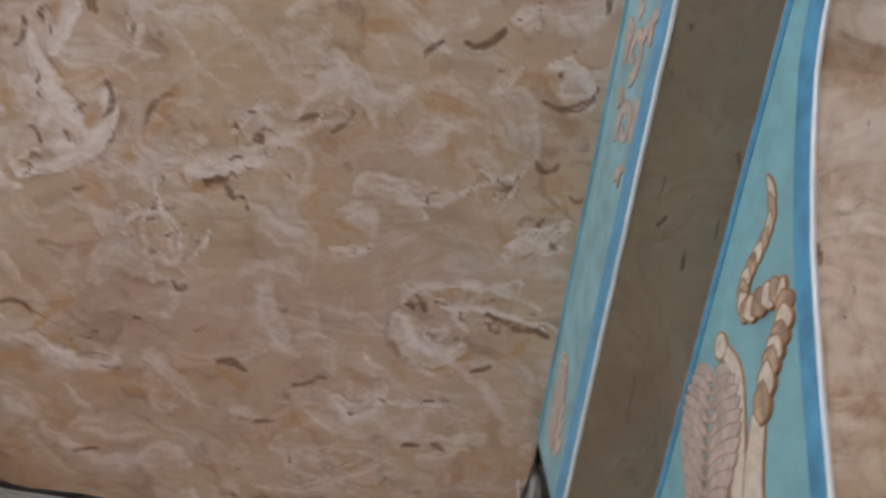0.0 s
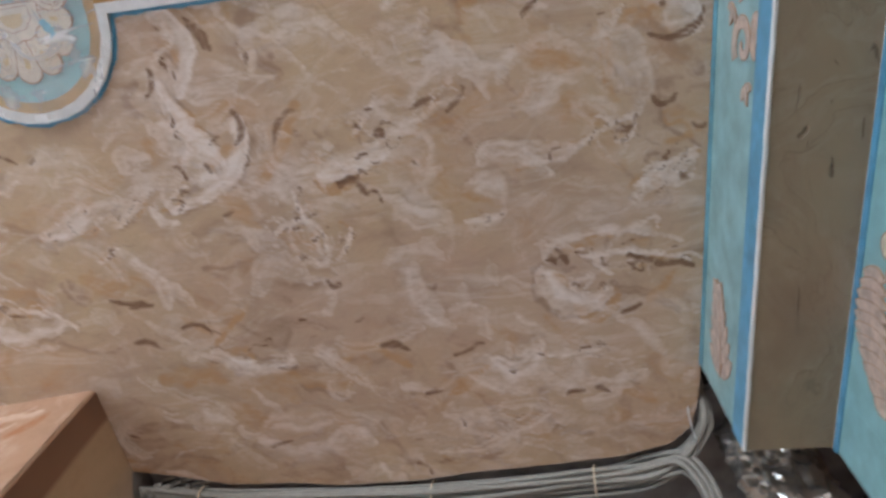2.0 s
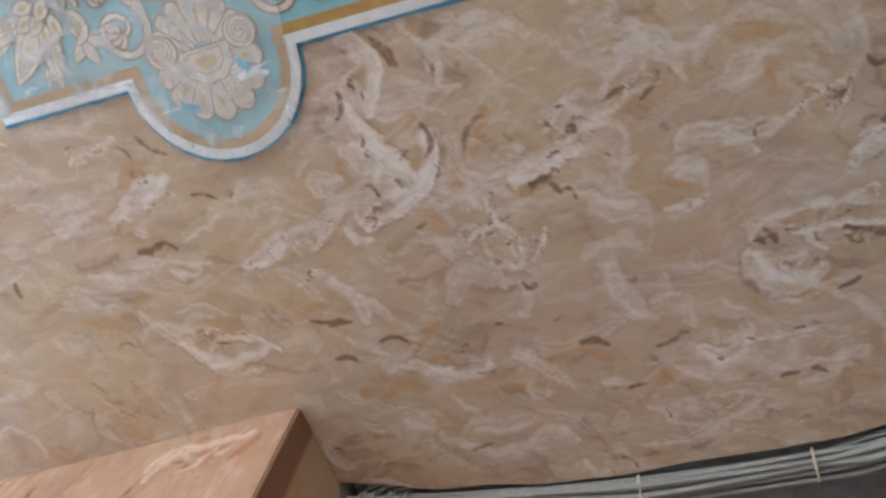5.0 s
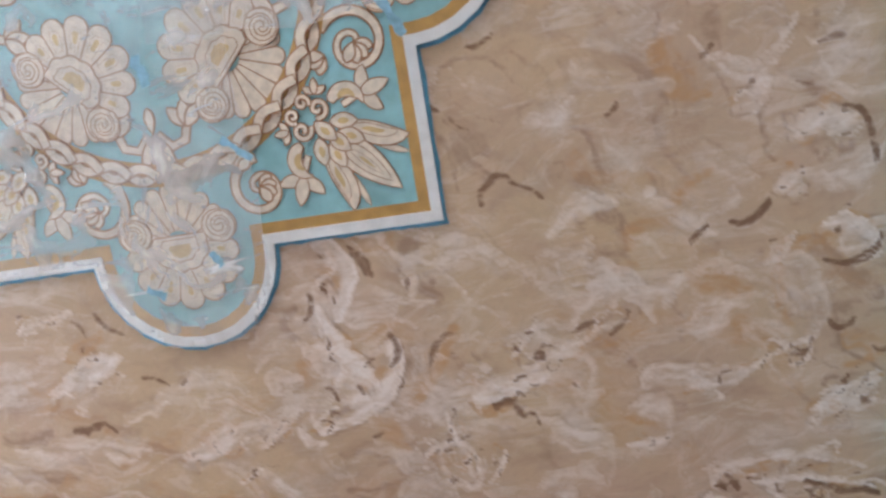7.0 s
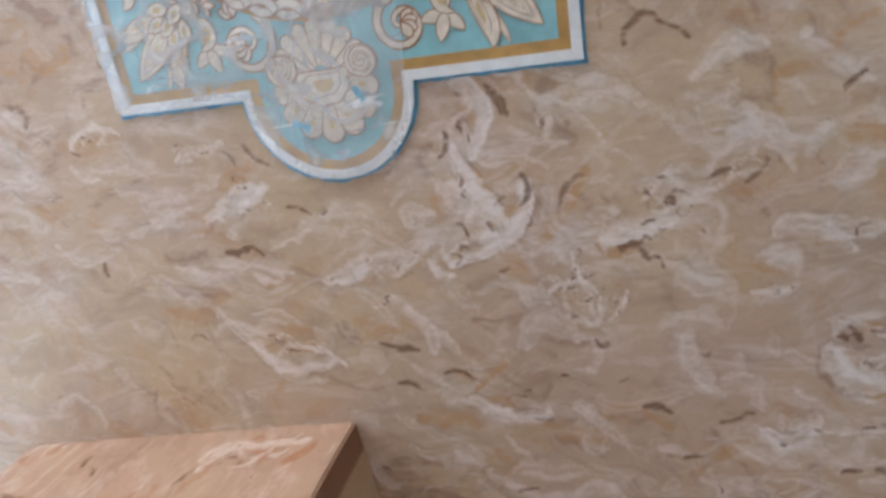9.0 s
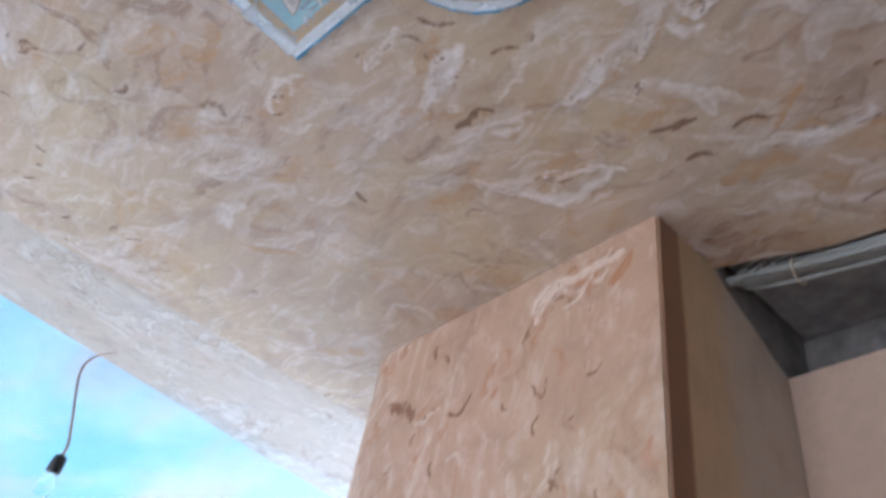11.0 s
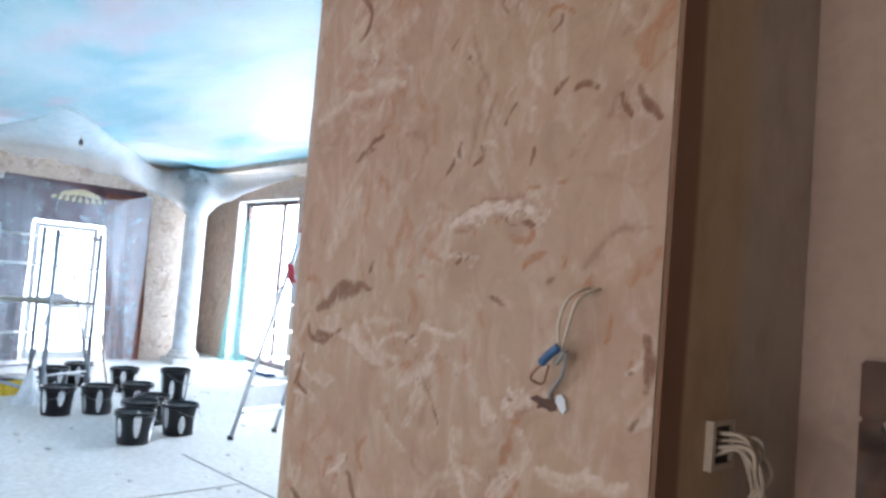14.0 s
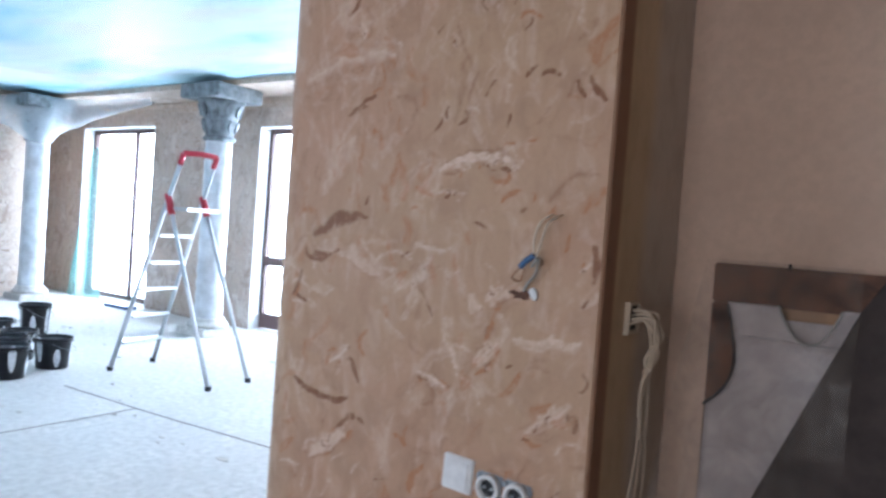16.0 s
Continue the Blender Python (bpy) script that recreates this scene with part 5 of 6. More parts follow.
def arch_z(u):
    rows = arch_profile()
    for (a, p), (b, q) in zip(rows, rows[1:]):
        if u <= b:
            return p + (q - p) * (u - a) / (b - a)
    return rows[-1][1]


def arch_painting():
    b = thing("painted_spandrel", "turquoise painted arch spandrel with a cream garland and palmette", "painted spandrel", on_face(0.138))
    us = [0.105 + 0.03 * i for i in range(66)]
    low = [(u, arch_z(u)) for u in us]

    def lane(lo, hi, z0, z1):
        bm = bmesh.new()
        n = len(lo)
        rings = [[bm.verts.new((x, y, z)) for x, y in ring] for ring, z in ((lo, z0), (lo, z1), (hi, z1), (hi, z0))]
        for a, c in ((0, 1), (1, 2), (2, 3), (3, 0)):
            for i in range(n - 1):
                bm.faces.new((rings[a][i], rings[a][i + 1], rings[c][i + 1], rings[c][i]))
        for k in (0, n - 1):
            bm.faces.new([rings[q][k] for q in range(4)])
        bmesh.ops.recalc_face_normals(bm, faces=bm.faces)
        return bm

    top = [(u, SOFFIT - 0.003) for u in us]
    part("ground", lane(low, top, 0.0005, 0.004), M_TURQ, b, "turquoise painted ground")
    part("end_ground", boxes((0.003, 0.1045, 1.86, SOFFIT - 0.003, 0.0005, 0.004)), M_TURQ, b)
    part("arch_band", lane(low, [(u, z + 0.036) for u, z in low], 0.0045, 0.007), M_BLUE, b, "blue painted band along the arch")
    part("top_band", boxes((0.0, 1.99, SOFFIT - 0.018, SOFFIT - 0.004, 0.0045, 0.0065)), M_BLUE, b, "blue painted band")
    rng = random.Random(8)
    part("arch_bead", tube([(u, z - 0.001 + rng.uniform(-0.001, 0.001), 0.003) for u, z in low], 0.0035, 6), M_WHITE, b, "white plaster bead")
    part("top_bead", tube([(0.0 + 0.02 * i, SOFFIT - 0.002 + rng.uniform(-0.001, 0.001), 0.003) for i in range(100)], 0.003, 6), M_WHITE, b, "white plaster bead")
    pts = smoothed([(0.557, 2.507, 0), (0.509, 2.468, 0), (0.463, 2.48, 0), (0.415, 2.492, 0), (0.385, 2.462, 0), (0.423, 2.420, 0), (0.446, 2.392, 0), (0.408, 2.372, 0), (0.366, 2.378, 0), (0.30, 2.366, 0)], 5)
    for i in range(0, len(pts) - 3, 2):
        w = 0.012 + 0.022 * min(1, i / len(pts) * 2.2)
        d = pts[i + 3] - pts[i]
        g = Ornament(0.003)
        g.count = i // 2
        g.add(leaf_shape(pts[i].x, pts[i].y, math.degrees(math.atan2(d.y, d.x)) + 14, d.length * 1.15, w, 0.6), 0)
        g.place("garland_leaf", b, pose(0.05, -0.026, 0.0045) @ FLIP, "", M_RELIEF if i % 4 else None)
    s = Ornament(0.003)
    s.add(ribbon([(p.x, p.y) for p in smoothed([(0.325, 2.50, 0), (0.319, 2.447, 0), (0.277, 2.409, 0), (0.20, 2.36, 0), (0.13, 2.30, 0)], 5)], 0.026, lambda t: 0.7 + 0.8 * t), 0.0)
    s.add([(0.325 + 0.017 * math.cos(a), 2.503 + 0.017 * math.sin(a)) for a in (2 * math.pi * i / 14 for i in range(14))], 0)
    s.add(ribbon([(p.x, p.y) for p in smoothed([(0.30, 2.366, 0), (0.22, 2.33, 0), (0.14, 2.26, 0), (0.10, 2.20, 0)], 5)], 0.05, lambda t: 0.6 + 0.8 * t), 0.0)
    s.place("stem", b, pose(0.05, -0.026, 0.005) @ FLIP, "cream painted stems")
    for i in range(11):
        t = i / 10
        for k in (-1, 1):
            q = Ornament(0.0022)
            q.count = 2 * i + (k > 0)
            q.add(leaf_shape(0.275 - 0.165 * t, 2.50 - 0.085 * t, 28 + k * (58 - 8 * t), 0.045 + 0.055 * math.sin(2.6 * t + 0.2), 0.026, 0.7, k * 0.2), 0)
            q.place("palmette_leaf", b, pose(0.05, -0.026, 0.005) @ FLIP, "", M_PINK, M_FADED)
    r = Ornament(0.003)
    for i in range(6):
        r.add(leaf_shape(0.09, 2.42 - 0.07 * i, 40 + 18 * (i % 2), 0.10, 0.04, 0.5), 0)
    r.place("leaf_cluster", b, pose(0.05, -0.026, 0.0045) @ FLIP, "faded cream leaves")
    return b


arch_painting()


# ---- near room: cables in the open gap ----
def cable_bundle():
    b = thing("cable_bundle", "bundle of grey electric cables lying along the open ceiling gap", "cables")
    rng = random.Random(12)
    for i in range(11):
        dz, dy = 0.012 * (i // 4), 0.014 * (i % 4)
        w = [rng.uniform(-0.006, 0.006) for _ in range(12)]
        pts = [(-0.97 + 0.02 * i, 0.985 + dy * 0.5 + w[6] * 2, 2.81 + dz + w[7]), (-0.90, 1.0 + dy + w[0], 2.815 + dz), (-0.73, 1.035 + dy + w[1], 2.80 + dz + w[2]), (-0.5, 1.075 + dy + w[3], 2.80 + dz), (-0.29, 1.10 + dy + w[4], 2.795 + dz + w[5]), (0.03, 1.118 + dy + w[8], 2.80 + dz), (0.15, 1.115 + dy + w[9], 2.80 + dz + w[11])]
        if i % 2:
            pts += [(0.225, 1.088 + dy * 0.7, 2.80 + dz), (0.262 + 0.006 * (i % 4), 1.03 + w[10], 2.80 + dz), (0.270 + 0.004 * (i % 3), 0.975, 2.845 + dz), (0.278, 0.93, 2.90)]
        else:
            pts += [(0.205 + 0.008 * (i % 3), 1.10 + dy, 2.785 + dz), (0.235 + 0.010 * (i % 3), 1.12 + dy * 0.6, 2.74 + dz), (0.240 + 0.012 * (i % 3), 1.14 + dy * 0.4, 2.66), (0.240 + 0.012 * (i % 3), 1.165, 2.45)]
        part("cable", tube(smoothed(pts, 7), rng.uniform(0.0055, 0.0075), 7), M_CABLE, b, smooth=True)
    for x, y in ((-0.80, 1.045), (-0.30, 1.12), (0.04, 1.14)):
        ring = [(x + 0.004 * math.sin(a), y + 0.034 * math.cos(a), 2.812 + 0.028 * math.sin(a)) for a in (2 * math.pi * i / 20 for i in range(21))]
        part("cable_tie", tube(ring, 0.0028, 5), M_WIRE, b, "pale plastic cable tie", smooth=True)
    return b


cable_bundle()
loose = tagged(part("loose_wire", tube(smoothed([(0.252, 1.0, 2.84), (0.242, 1.0, 2.812), (0.244, 1.04, 2.79), (0.252, 1.06, 2.80), (0.266, 1.05, 2.82)], 8), 0.0016, 5), M_WHITE, smooth=True), "thin white wire end sticking out beside the cables", "wire")


def foil_wrap():
    bm = bmesh.new()
    rings = []
    for j in range(64):
        z = 2.83 - 0.0135 * j
        ring = []
        for i in range(44):
            a = 2 * math.pi * i / 44
            r = 0.074 + 0.012 * noise.noise((3 * math.cos(a), 3 * math.sin(a), z * 14)) + 0.012 * noise.noise((5 * math.cos(a), 5 * math.sin(a), z * 32)) + 0.006 * noise.noise((11 * math.cos(a), 11 * math.sin(a), z * 80))
            ring.append(bm.verts.new((0.372 + r * math.cos(a), 1.085 + r * math.sin(a) * 0.9, z)))
        rings.append(ring)
    for a, b in zip(rings, rings[1:]):
        for i in range(44):
            bm.faces.new((a[i], a[(i + 1) % 44], b[(i + 1) % 44], b[i]))
    bm.faces.new(rings[0])
    bm.faces.new(rings[-1][::-1])
    bmesh.ops.recalc_face_normals(bm, faces=bm.faces)
    return bm


tagged(part("foil_wrapped_pipe", foil_wrap(), M_FOIL), "pipe wrapped in crumpled silver foil beside the cables", "pipe")


# ---- near room: fittings on the pillar ----
def switch_unit():
    s = thing("light_switch", "white square rocker switch plate on the pillar", "switch", pose(-1.252, FACE, 0.975, 0, 2.5, 0))
    part("plate", boxes((-0.041, 0.041, -0.010, 0.0, -0.041, 0.041), bevel=0.003), M_WHITE, s)
    part("rocker", boxes((-0.031, 0.031, -0.0145, -0.0101, -0.031, 0.031), bevel=0.002), M_WHITE, s)
    return s


switch_unit()


def socket_mount():
    s = thing("socket_insert", "bare socket insert without its cover, grey and white", "socket", pose(-1.166, FACE, 0.965, 0, 2.5, 0), "bare sockets by the switch")
    part("backing", boxes((-0.033, 0.033, -0.004, 0.0, -0.033, 0.033), bevel=0.002), M_STEEL, s, "grey metal mounting plate")
    ring = turned([(0.030, 0.0), (0.030, 0.016), (0.027, 0.019), (0.0215, 0.019), (0.0205, 0.006), (0.020, 0.002)], 28)
    r = part("ring", ring, M_WHITE, s, "white plastic ring", smooth=True)
    r.matrix_basis = pose(0, -0.003, 0, 90, 0, 0)
    w = part("well", turned([(0.0199, 0.0035), (0.0199, 0.006), (0.004, 0.0065)], 24), M_BLACK, s, "dark socket well")
    w.matrix_basis = pose(0, -0.003, 0, 90, 0, 0)
    for k in (-1, 1):
        part("contact", boxes((k * 0.0095 - 0.003, k * 0.0095 + 0.003, -0.016, -0.009, -0.003, 0.003), bevel=0.001), M_ALU, s)
        part("claw", boxes((k * 0.031 - 0.004, k * 0.031 + 0.004, -0.009, -0.0041, 0.012, 0.026), bevel=0.001), M_STEEL, s)
    return s


one = socket_mount()
copy_thing(one, pose(-1.095, FACE, 0.962, 0, 2.5, 0))


def wire_joint():
    s = thing("wire_connector", "blue wire joint hanging on two white wires from a torn hole", "wire connector")
    y = FACE
    part("hole", prism([(-1.122 + 0.026 * math.cos(a) * (1 + 0.25 * math.sin(3 * a) + 0.2 * math.sin(7 * a)), 1.405 + 0.012 * math.sin(a) * (1 + 0.3 * math.cos(2 * a) + 0.2 * math.cos(5 * a))) for a in (2 * math.pi * i / 36 for i in range(36))], -0.0035, 0.0), M_WOOD, s, "dark torn hole in the plaster").matrix_basis = pose(0, y - 0.0005, 0, 90, 0, 0) @ FLIP
    part("flake", prism([(-1.102, 1.421), (-1.094, 1.424), (-1.086, 1.418), (-1.082, 1.403), (-1.088, 1.396), (-1.096, 1.402), (-1.103, 1.412)], -0.008, 0.0), M_WHITE, s, "loose white plaster flake").matrix_basis = pose(0, y - 0.001, 0, 90, 0, 0) @ FLIP
    part("connector", tube([(-1.117, y - 0.03, 1.468), (-1.105, y - 0.032, 1.480), (-1.083, y - 0.034, 1.496)], 0.0068, 10), M_BLUEPLAST, s, "blue plastic connector")
    for dx in (0, 0.018):
        part("wire", tube(smoothed([(-1.085 + dx * 0.3, y - 0.032, 1.492), (-1.083 + dx, y - 0.04, 1.53), (-1.074 + dx, y - 0.035, 1.565), (-1.062 + dx, y - 0.015, 1.582), (-1.058 + dx, y + 0.004, 1.585)], 6), 0.0028, 6), M_WIRE, s, smooth=True)
    part("wire", tube(smoothed([(-1.112, y - 0.03, 1.47), (-1.13, y - 0.035, 1.45), (-1.133, y - 0.03, 1.44), (-1.12, y - 0.02, 1.437), (-1.108, y - 0.025, 1.465)], 6), 0.002, 6), M_UMBER, s, "thin brown wire", smooth=True)
    part("wire", tube(smoothed([(-1.09, y - 0.03, 1.47), (-1.075, y - 0.03, 1.49), (-1.085, y - 0.02, 1.455), (-1.11, y - 0.012, 1.425), (-1.12, y + 0.004, 1.41)], 6), 0.0035, 6), M_CABLE, s, smooth=True)
    return s


wire_joint()


def junction_box():
    x = -0.936
    s = thing("junction_box", "open wall box with a tangle of ivory cables hanging out", "junction box")
    part("frame", boxes((x - 0.002, x + 0.012, 0.868, 0.878, 1.333, 1.405), (x - 0.002, x + 0.010, 0.878, 0.945, 1.397, 1.405), (x - 0.002, x + 0.010, 0.878, 0.945, 1.333, 1.341), (x - 0.002, x + 0.010, 0.937, 0.945, 1.341, 1.397)), M_WIRE, s, "pale plastic box rim")
    part("inside", boxes((x, x + 0.003, 0.878, 0.937, 1.341, 1.397)), M_BLACK, s, "dark box inside")
    rng = random.Random(4)
    for i in range(11):
        a, b = rng.uniform(-0.022, 0.022), rng.uniform(-0.02, 0.02)
        end = 1.24 - 0.05 * (i % 4) if i < 8 else 0.86
        tip = 0.96 + a + (0.05 if i == 8 else -0.05 if i == 9 else 0.02)
        pts = [(x + 0.004, 0.905 + a * 0.8, 1.37 + b), (x + 0.035 + 0.01 * (i % 3), 0.915 + a, 1.375 + b * 0.5), (x + 0.045 + 0.006 * (i % 4), 0.935 + a * 1.1, 1.33), (x + 0.035 + 0.008 * (i % 3), 0.948 - a, 1.28), (x + 0.03, 0.955 + a * 1.2, max(end, 1.22))]
        if i >= 8:
            pts += [(x + 0.022, 0.965 + (tip - 0.965) * 0.3, 1.15), (x + 0.02, 0.985 + (tip - 0.965) * 0.6, 1.05), (x + 0.02, tip, 0.95), (x + 0.02, tip - 0.04, 0.84)]
        elif end < 1.2:
            pts.append((x + 0.028, 0.962 + a * 1.6, end))
        part("wire", tube(smoothed(pts, 5), 0.0036 if i < 8 else 0.0028, 6), M_WIRE, s, smooth=True)
    return s


junction_box()


# ---- near room: board, vest and covers in the corner ----
def wooden_board():
    s = thing("wooden_board", "dark stained wooden board frame leaning against the beige wall", "board", pose(0, 0, 0))
    part("top_rail", boxes((-0.825, 0.25, 1.165, 1.20, 1.41, 1.505), bevel=0.004), M_WOOD, s, "worn dark brown rail")
    part("panel", boxes((-0.81, 0.23, 1.176, 1.192, 0.0, 1.41)), M_PANEL, s, "bare tan wooden panel")
    for x in (-0.825, 0.18):
        part("stile", boxes((x, x + 0.07, 1.165, 1.20, 0.0, 1.409), bevel=0.004), M_WOOD, s)
    part("nail", tube([(-0.655, 1.163, 1.50), (-0.655, 1.16, 1.515)], 0.004, 6), M_BLACK, s)
    return s


wooden_board()


def cloth(outline_left, outline_right, z0, z1, y, folds, n=26, m=40, thick=0.004):
    """A hanging cloth between two side lines x(z), with soft folds and some thickness."""
    bm = bmesh.new()
    sheets = []
    for back in (0, 1):
        rows = []
        for j in range(m + 1):
            z = z0 + (z1 - z0) * j / m
            a, b = outline_left(z), outline_right(z)
            row = []
            for i in range(n + 1):
                x = a + (b - a) * i / n
                d = 0.010 * math.sin(folds * x + 2.2 * noise.noise((x * 2, z * 2, 4))) + 0.012 * noise.noise((x * 6, z * 3, 9))
                row.append(bm.verts.new((x, y + d + back * thick, z)))
            rows.append(row)
        for p, q in zip(rows, rows[1:]):
            for i in range(n):
                bm.faces.new((p[i], p[i + 1], q[i + 1], q[i]))
        sheets.append(rows)
    f, k = sheets
    for j in range(m):
        for i in (0, n):
            bm.faces.new((f[j][i], f[j + 1][i], k[j + 1][i], k[j][i]))
    for i in range(n):
        for j in (0, m):
            bm.faces.new((f[j][i], f[j][i + 1], k[j][i + 1], k[j][i]))
    bmesh.ops.recalc_face_normals(bm, faces=bm.faces)
    return bm


def arm_line(z):
    if z > 1.28:
        return -0.752 - 0.024 * ((z - 1.28) / 0.13) ** 1.5
    if z > 1.165:
        return -0.752 - 0.062 * ((1.28 - z) / 0.115) ** 2.4
    return -0.814


def neck_half(z):
    return 0.0 if z < 1.335 else 0.066 * math.sqrt(min(1, (z - 1.335) / 0.085))


def vest():
    s = thing("vest", "white sleeveless cotton vest with dark piping hung on the board", "vest")
    part("body", cloth(arm_line, lambda z: -0.44, 0.55, 1.335, 1.135, 34), M_VEST, s, smooth=True)
    part("strap", cloth(arm_line, lambda z: -0.60 - neck_half(z), 1.3351, 1.415, 1.135, 34, 8, 10), M_VEST, s, smooth=True)
    part("strap", cloth(lambda z: -0.60 + neck_half(z), lambda z: -0.44, 1.3351, 1.42, 1.135, 34, 8, 10), M_VEST, s, smooth=True)
    part("back", cloth(lambda z: -0.675, lambda z: -0.525, 1.25, 1.385, 1.152, 20, 10, 8), M_VEST, s, "white inside of the vest back", smooth=True)
    part("arm_piping", tube([(arm_line(z) - 0.001, 1.118, z) for z in (1.163 + 0.245 * i / 24 for i in range(25))], 0.0035, 6), M_BLACK, s, "black piping", smooth=True)
    neck = [(-0.60 - neck_half(1.335 + 0.085 * (1 - i / 12)), 1.118, 1.335 + 0.085 * (1 - i / 12)) for i in range(13)] + [(-0.60 + neck_half(1.335 + 0.085 * i / 12), 1.118, 1.335 + 0.085 * i / 12) for i in range(1, 13)]
    part("neck_piping", tube(neck, 0.003, 6), M_CABLE, s, "dark grey piping", smooth=True)
    return s


vest()


# Unclear dark drape built as a jacket with an added sleeve and hook.
def jacket():
    s = thing("jacket", "dark grey draped shape hanging over the vest and board", "jacket")
    part("body", cloth(lambda z: max(-0.72, -0.502 - 0.41 * (1.42 - z)) if z < 1.42 else -0.502 + 0.6 * (z - 1.42), lambda z: -0.36 + 0.22 * (1.50 - z), 0.5, 1.495, 1.095, 22, 30, 44), M_DARKCLOTH, s, smooth=True)
    part("added_sleeve", cloth(lambda z: -0.42 + 0.10 * (1.47 - z), lambda z: -0.27 + 0.16 * (1.47 - z), 0.75, 1.47, 1.072, 40, 14, 30, 0.02), M_DARKCLOTH, s, smooth=True)
    part("added_hook", tube(smoothed([(-0.45, 1.12, 1.495), (-0.45, 1.12, 1.52), (-0.44, 1.14, 1.53), (-0.432, 1.162, 1.522)], 6), 0.004, 6), M_BLACK, s, "added black hook", smooth=True)
    return s


jacket()


def board_film():
    bm = bmesh.new()
    rows = []
    for j in range(41):
        t = j / 40
        z = 1.515 - 1.49 * t
        row = []
        for i in range(25):
            k = i / 24
            x = -0.83 - 0.07 * min(1, t * 2.5) * (1 - k) + 0.33 * k
            y = 1.145 - (0.03 + 0.16 * min(1, t * 2)) * (1 - k) ** 2 + 0.02 * noise.noise((k * 9, t * 3, 2)) - 0.12 * k * min(1, t * 6)
            row.append(bm.verts.new((x, min(y, 1.15), z)))
        rows.append(row)
    for p, q in zip(rows, rows[1:]):
        for i in range(24):
            bm.faces.new((p[i], p[i + 1], q[i + 1], q[i]))
    ob = part("dust_sheet", bm, M_FILM_THIN, smooth=True)
    ob.visible_shadow = False
    return tagged(ob, "thin clear plastic dust sheet draped over the board", "plastic sheet")


board_film()


# ---- far room ----
def light_bulb(m, cord, label):
    s = thing("bare_bulb", label, "light bulb", m)
    part("cord", tube(smoothed(cord, 8), 0.0045, 6), M_CORD, s, "twisted beige cord", smooth=True)
    part("socket", turned([(0.010, 0.0), (0.021, -0.006), (0.024, -0.03), (0.025, -0.062), (0.022, -0.066)], 18), M_BLACK, s, "black lamp holder", smooth=True)
    part("bulb", turned([(0.012, -0.066), (0.016, -0.078), (0.028, -0.10), (0.031, -0.118), (0.026, -0.138), (0.010, -0.148)], 20), M_GLASS, s, "clear glass bulb", smooth=True)
    return s


light_bulb(pose(-3.1, 0.315, 2.64, 0, 4, 0), [(-0.185, 0.035, 0.49), (-0.12, 0.0, 0.46), (-0.02, -0.07, 0.37), (0.01, -0.09, 0.28), (0.005, -0.03, 0.12), (0.0, 0.0, 0.04), (0.0, 0.0, -0.005)], "bare clear light bulb on a loose beige cord")
light_bulb(pose(-9.55, 2.45, 2.95), [(0.01, 0.0, 0.26), (0.03, 0.02, 0.15), (0.0, 0.0, 0.06), (0.0, 0.0, -0.005)], "bare bulb on a short cord over the scaffold")


def column(x, y, label):
    s = thing("column", label, "column", pose(x, y, 0), "wrapped columns")
    part("plinth", boxes((-0.27, 0.27, -0.27, 0.27, 0.0, 0.10), bevel=0.012), M_STONE, s)
    part("base", turned([(0.25, 0.10), (0.255, 0.13), (0.24, 0.16), (0.21, 0.17), (0.215, 0.20), (0.20, 0.22)], 32), M_STONE, s, smooth=True)
    bm = bmesh.new()
    rings = []
    for j in range(46):
        z = 0.22 + 2.24 * j / 45
        rings.append([bm.verts.new(((r := 0.175 - 0.012 * j / 45 + 0.006 * noise.noise((math.cos(a) * 3, math.sin(a) * 3, z * 9)) + 0.004 * math.sin(z * 38 + 2 * a)) * math.cos(a), r * math.sin(a), z)) for a in (2 * math.pi * i / 30 for i in range(30))])
    for p, q in zip(rings, rings[1:]):
        for i in range(30):
            bm.faces.new((p[i], p[(i + 1) % 30], q[(i + 1) % 30], q[i]))
    part("shaft", bm, M_WRAP, s, "shaft wound in milky plastic film", smooth=True)
    part("neck_ring", turned([(0.17, 2.44), (0.20, 2.46), (0.20, 2.49), (0.175, 2.51)], 30), M_STONE_GREY, s, smooth=True)
    part("capital", turned([(0.17, 2.50), (0.185, 2.60), (0.21, 2.72), (0.25, 2.85), (0.30, 2.95)], 30), M_STONE_GREY, s, "grey carved capital", smooth=True)
    for k in range(10):
        a = 36 * k
        for lift, size in ((2.56, 0.15), (2.74, 0.16)):
            bm = prism(leaf_shape(0, 0, 90, size, size * 0.55, 0.6), -0.012, 0.012)
            ob = part("acanthus_leaf", bm, M_STONE_GREY, s)
            ob.matrix_basis = Matrix.Rotation(radians(a + (18 if size > 0.155 else 0)), 4, "Z") @ pose(0.188 + (lift - 2.56) * 0.25, 0, lift, 0, 16, 0) @ pose(0, 0, 0, 90, 0, 90)
    part("abacus", boxes((-0.36, 0.36, -0.36, 0.36, 2.95, FARZ - 0.07), bevel=0.015), M_STONE_GREY, s)
    return s


column(-12.0, 5.03, "stone column wrapped in milky plastic film beside the draped opening")
column(-8.0, 5.28, "stone column wrapped in plastic with a bare grey carved capital")

# cornice along the window wall
tagged(part("cornice_north", boxes((-13.6, -2.31, 5.93, 5.999, 3.04, FARZ - 0.071), (-13.6, -2.31, 5.965, 5.999, 3.0, 3.04), bevel=0.008), M_BORDER), "pale plaster cornice above the windows", "cornice", kind="structure")
tagged(part("cornice_west", boxes((-12.399, -12.33, -5.0, 5.15, 3.04, FARZ - 0.071), bevel=0.008), M_BORDER), "pale plaster cornice", "cornice", kind="structure")


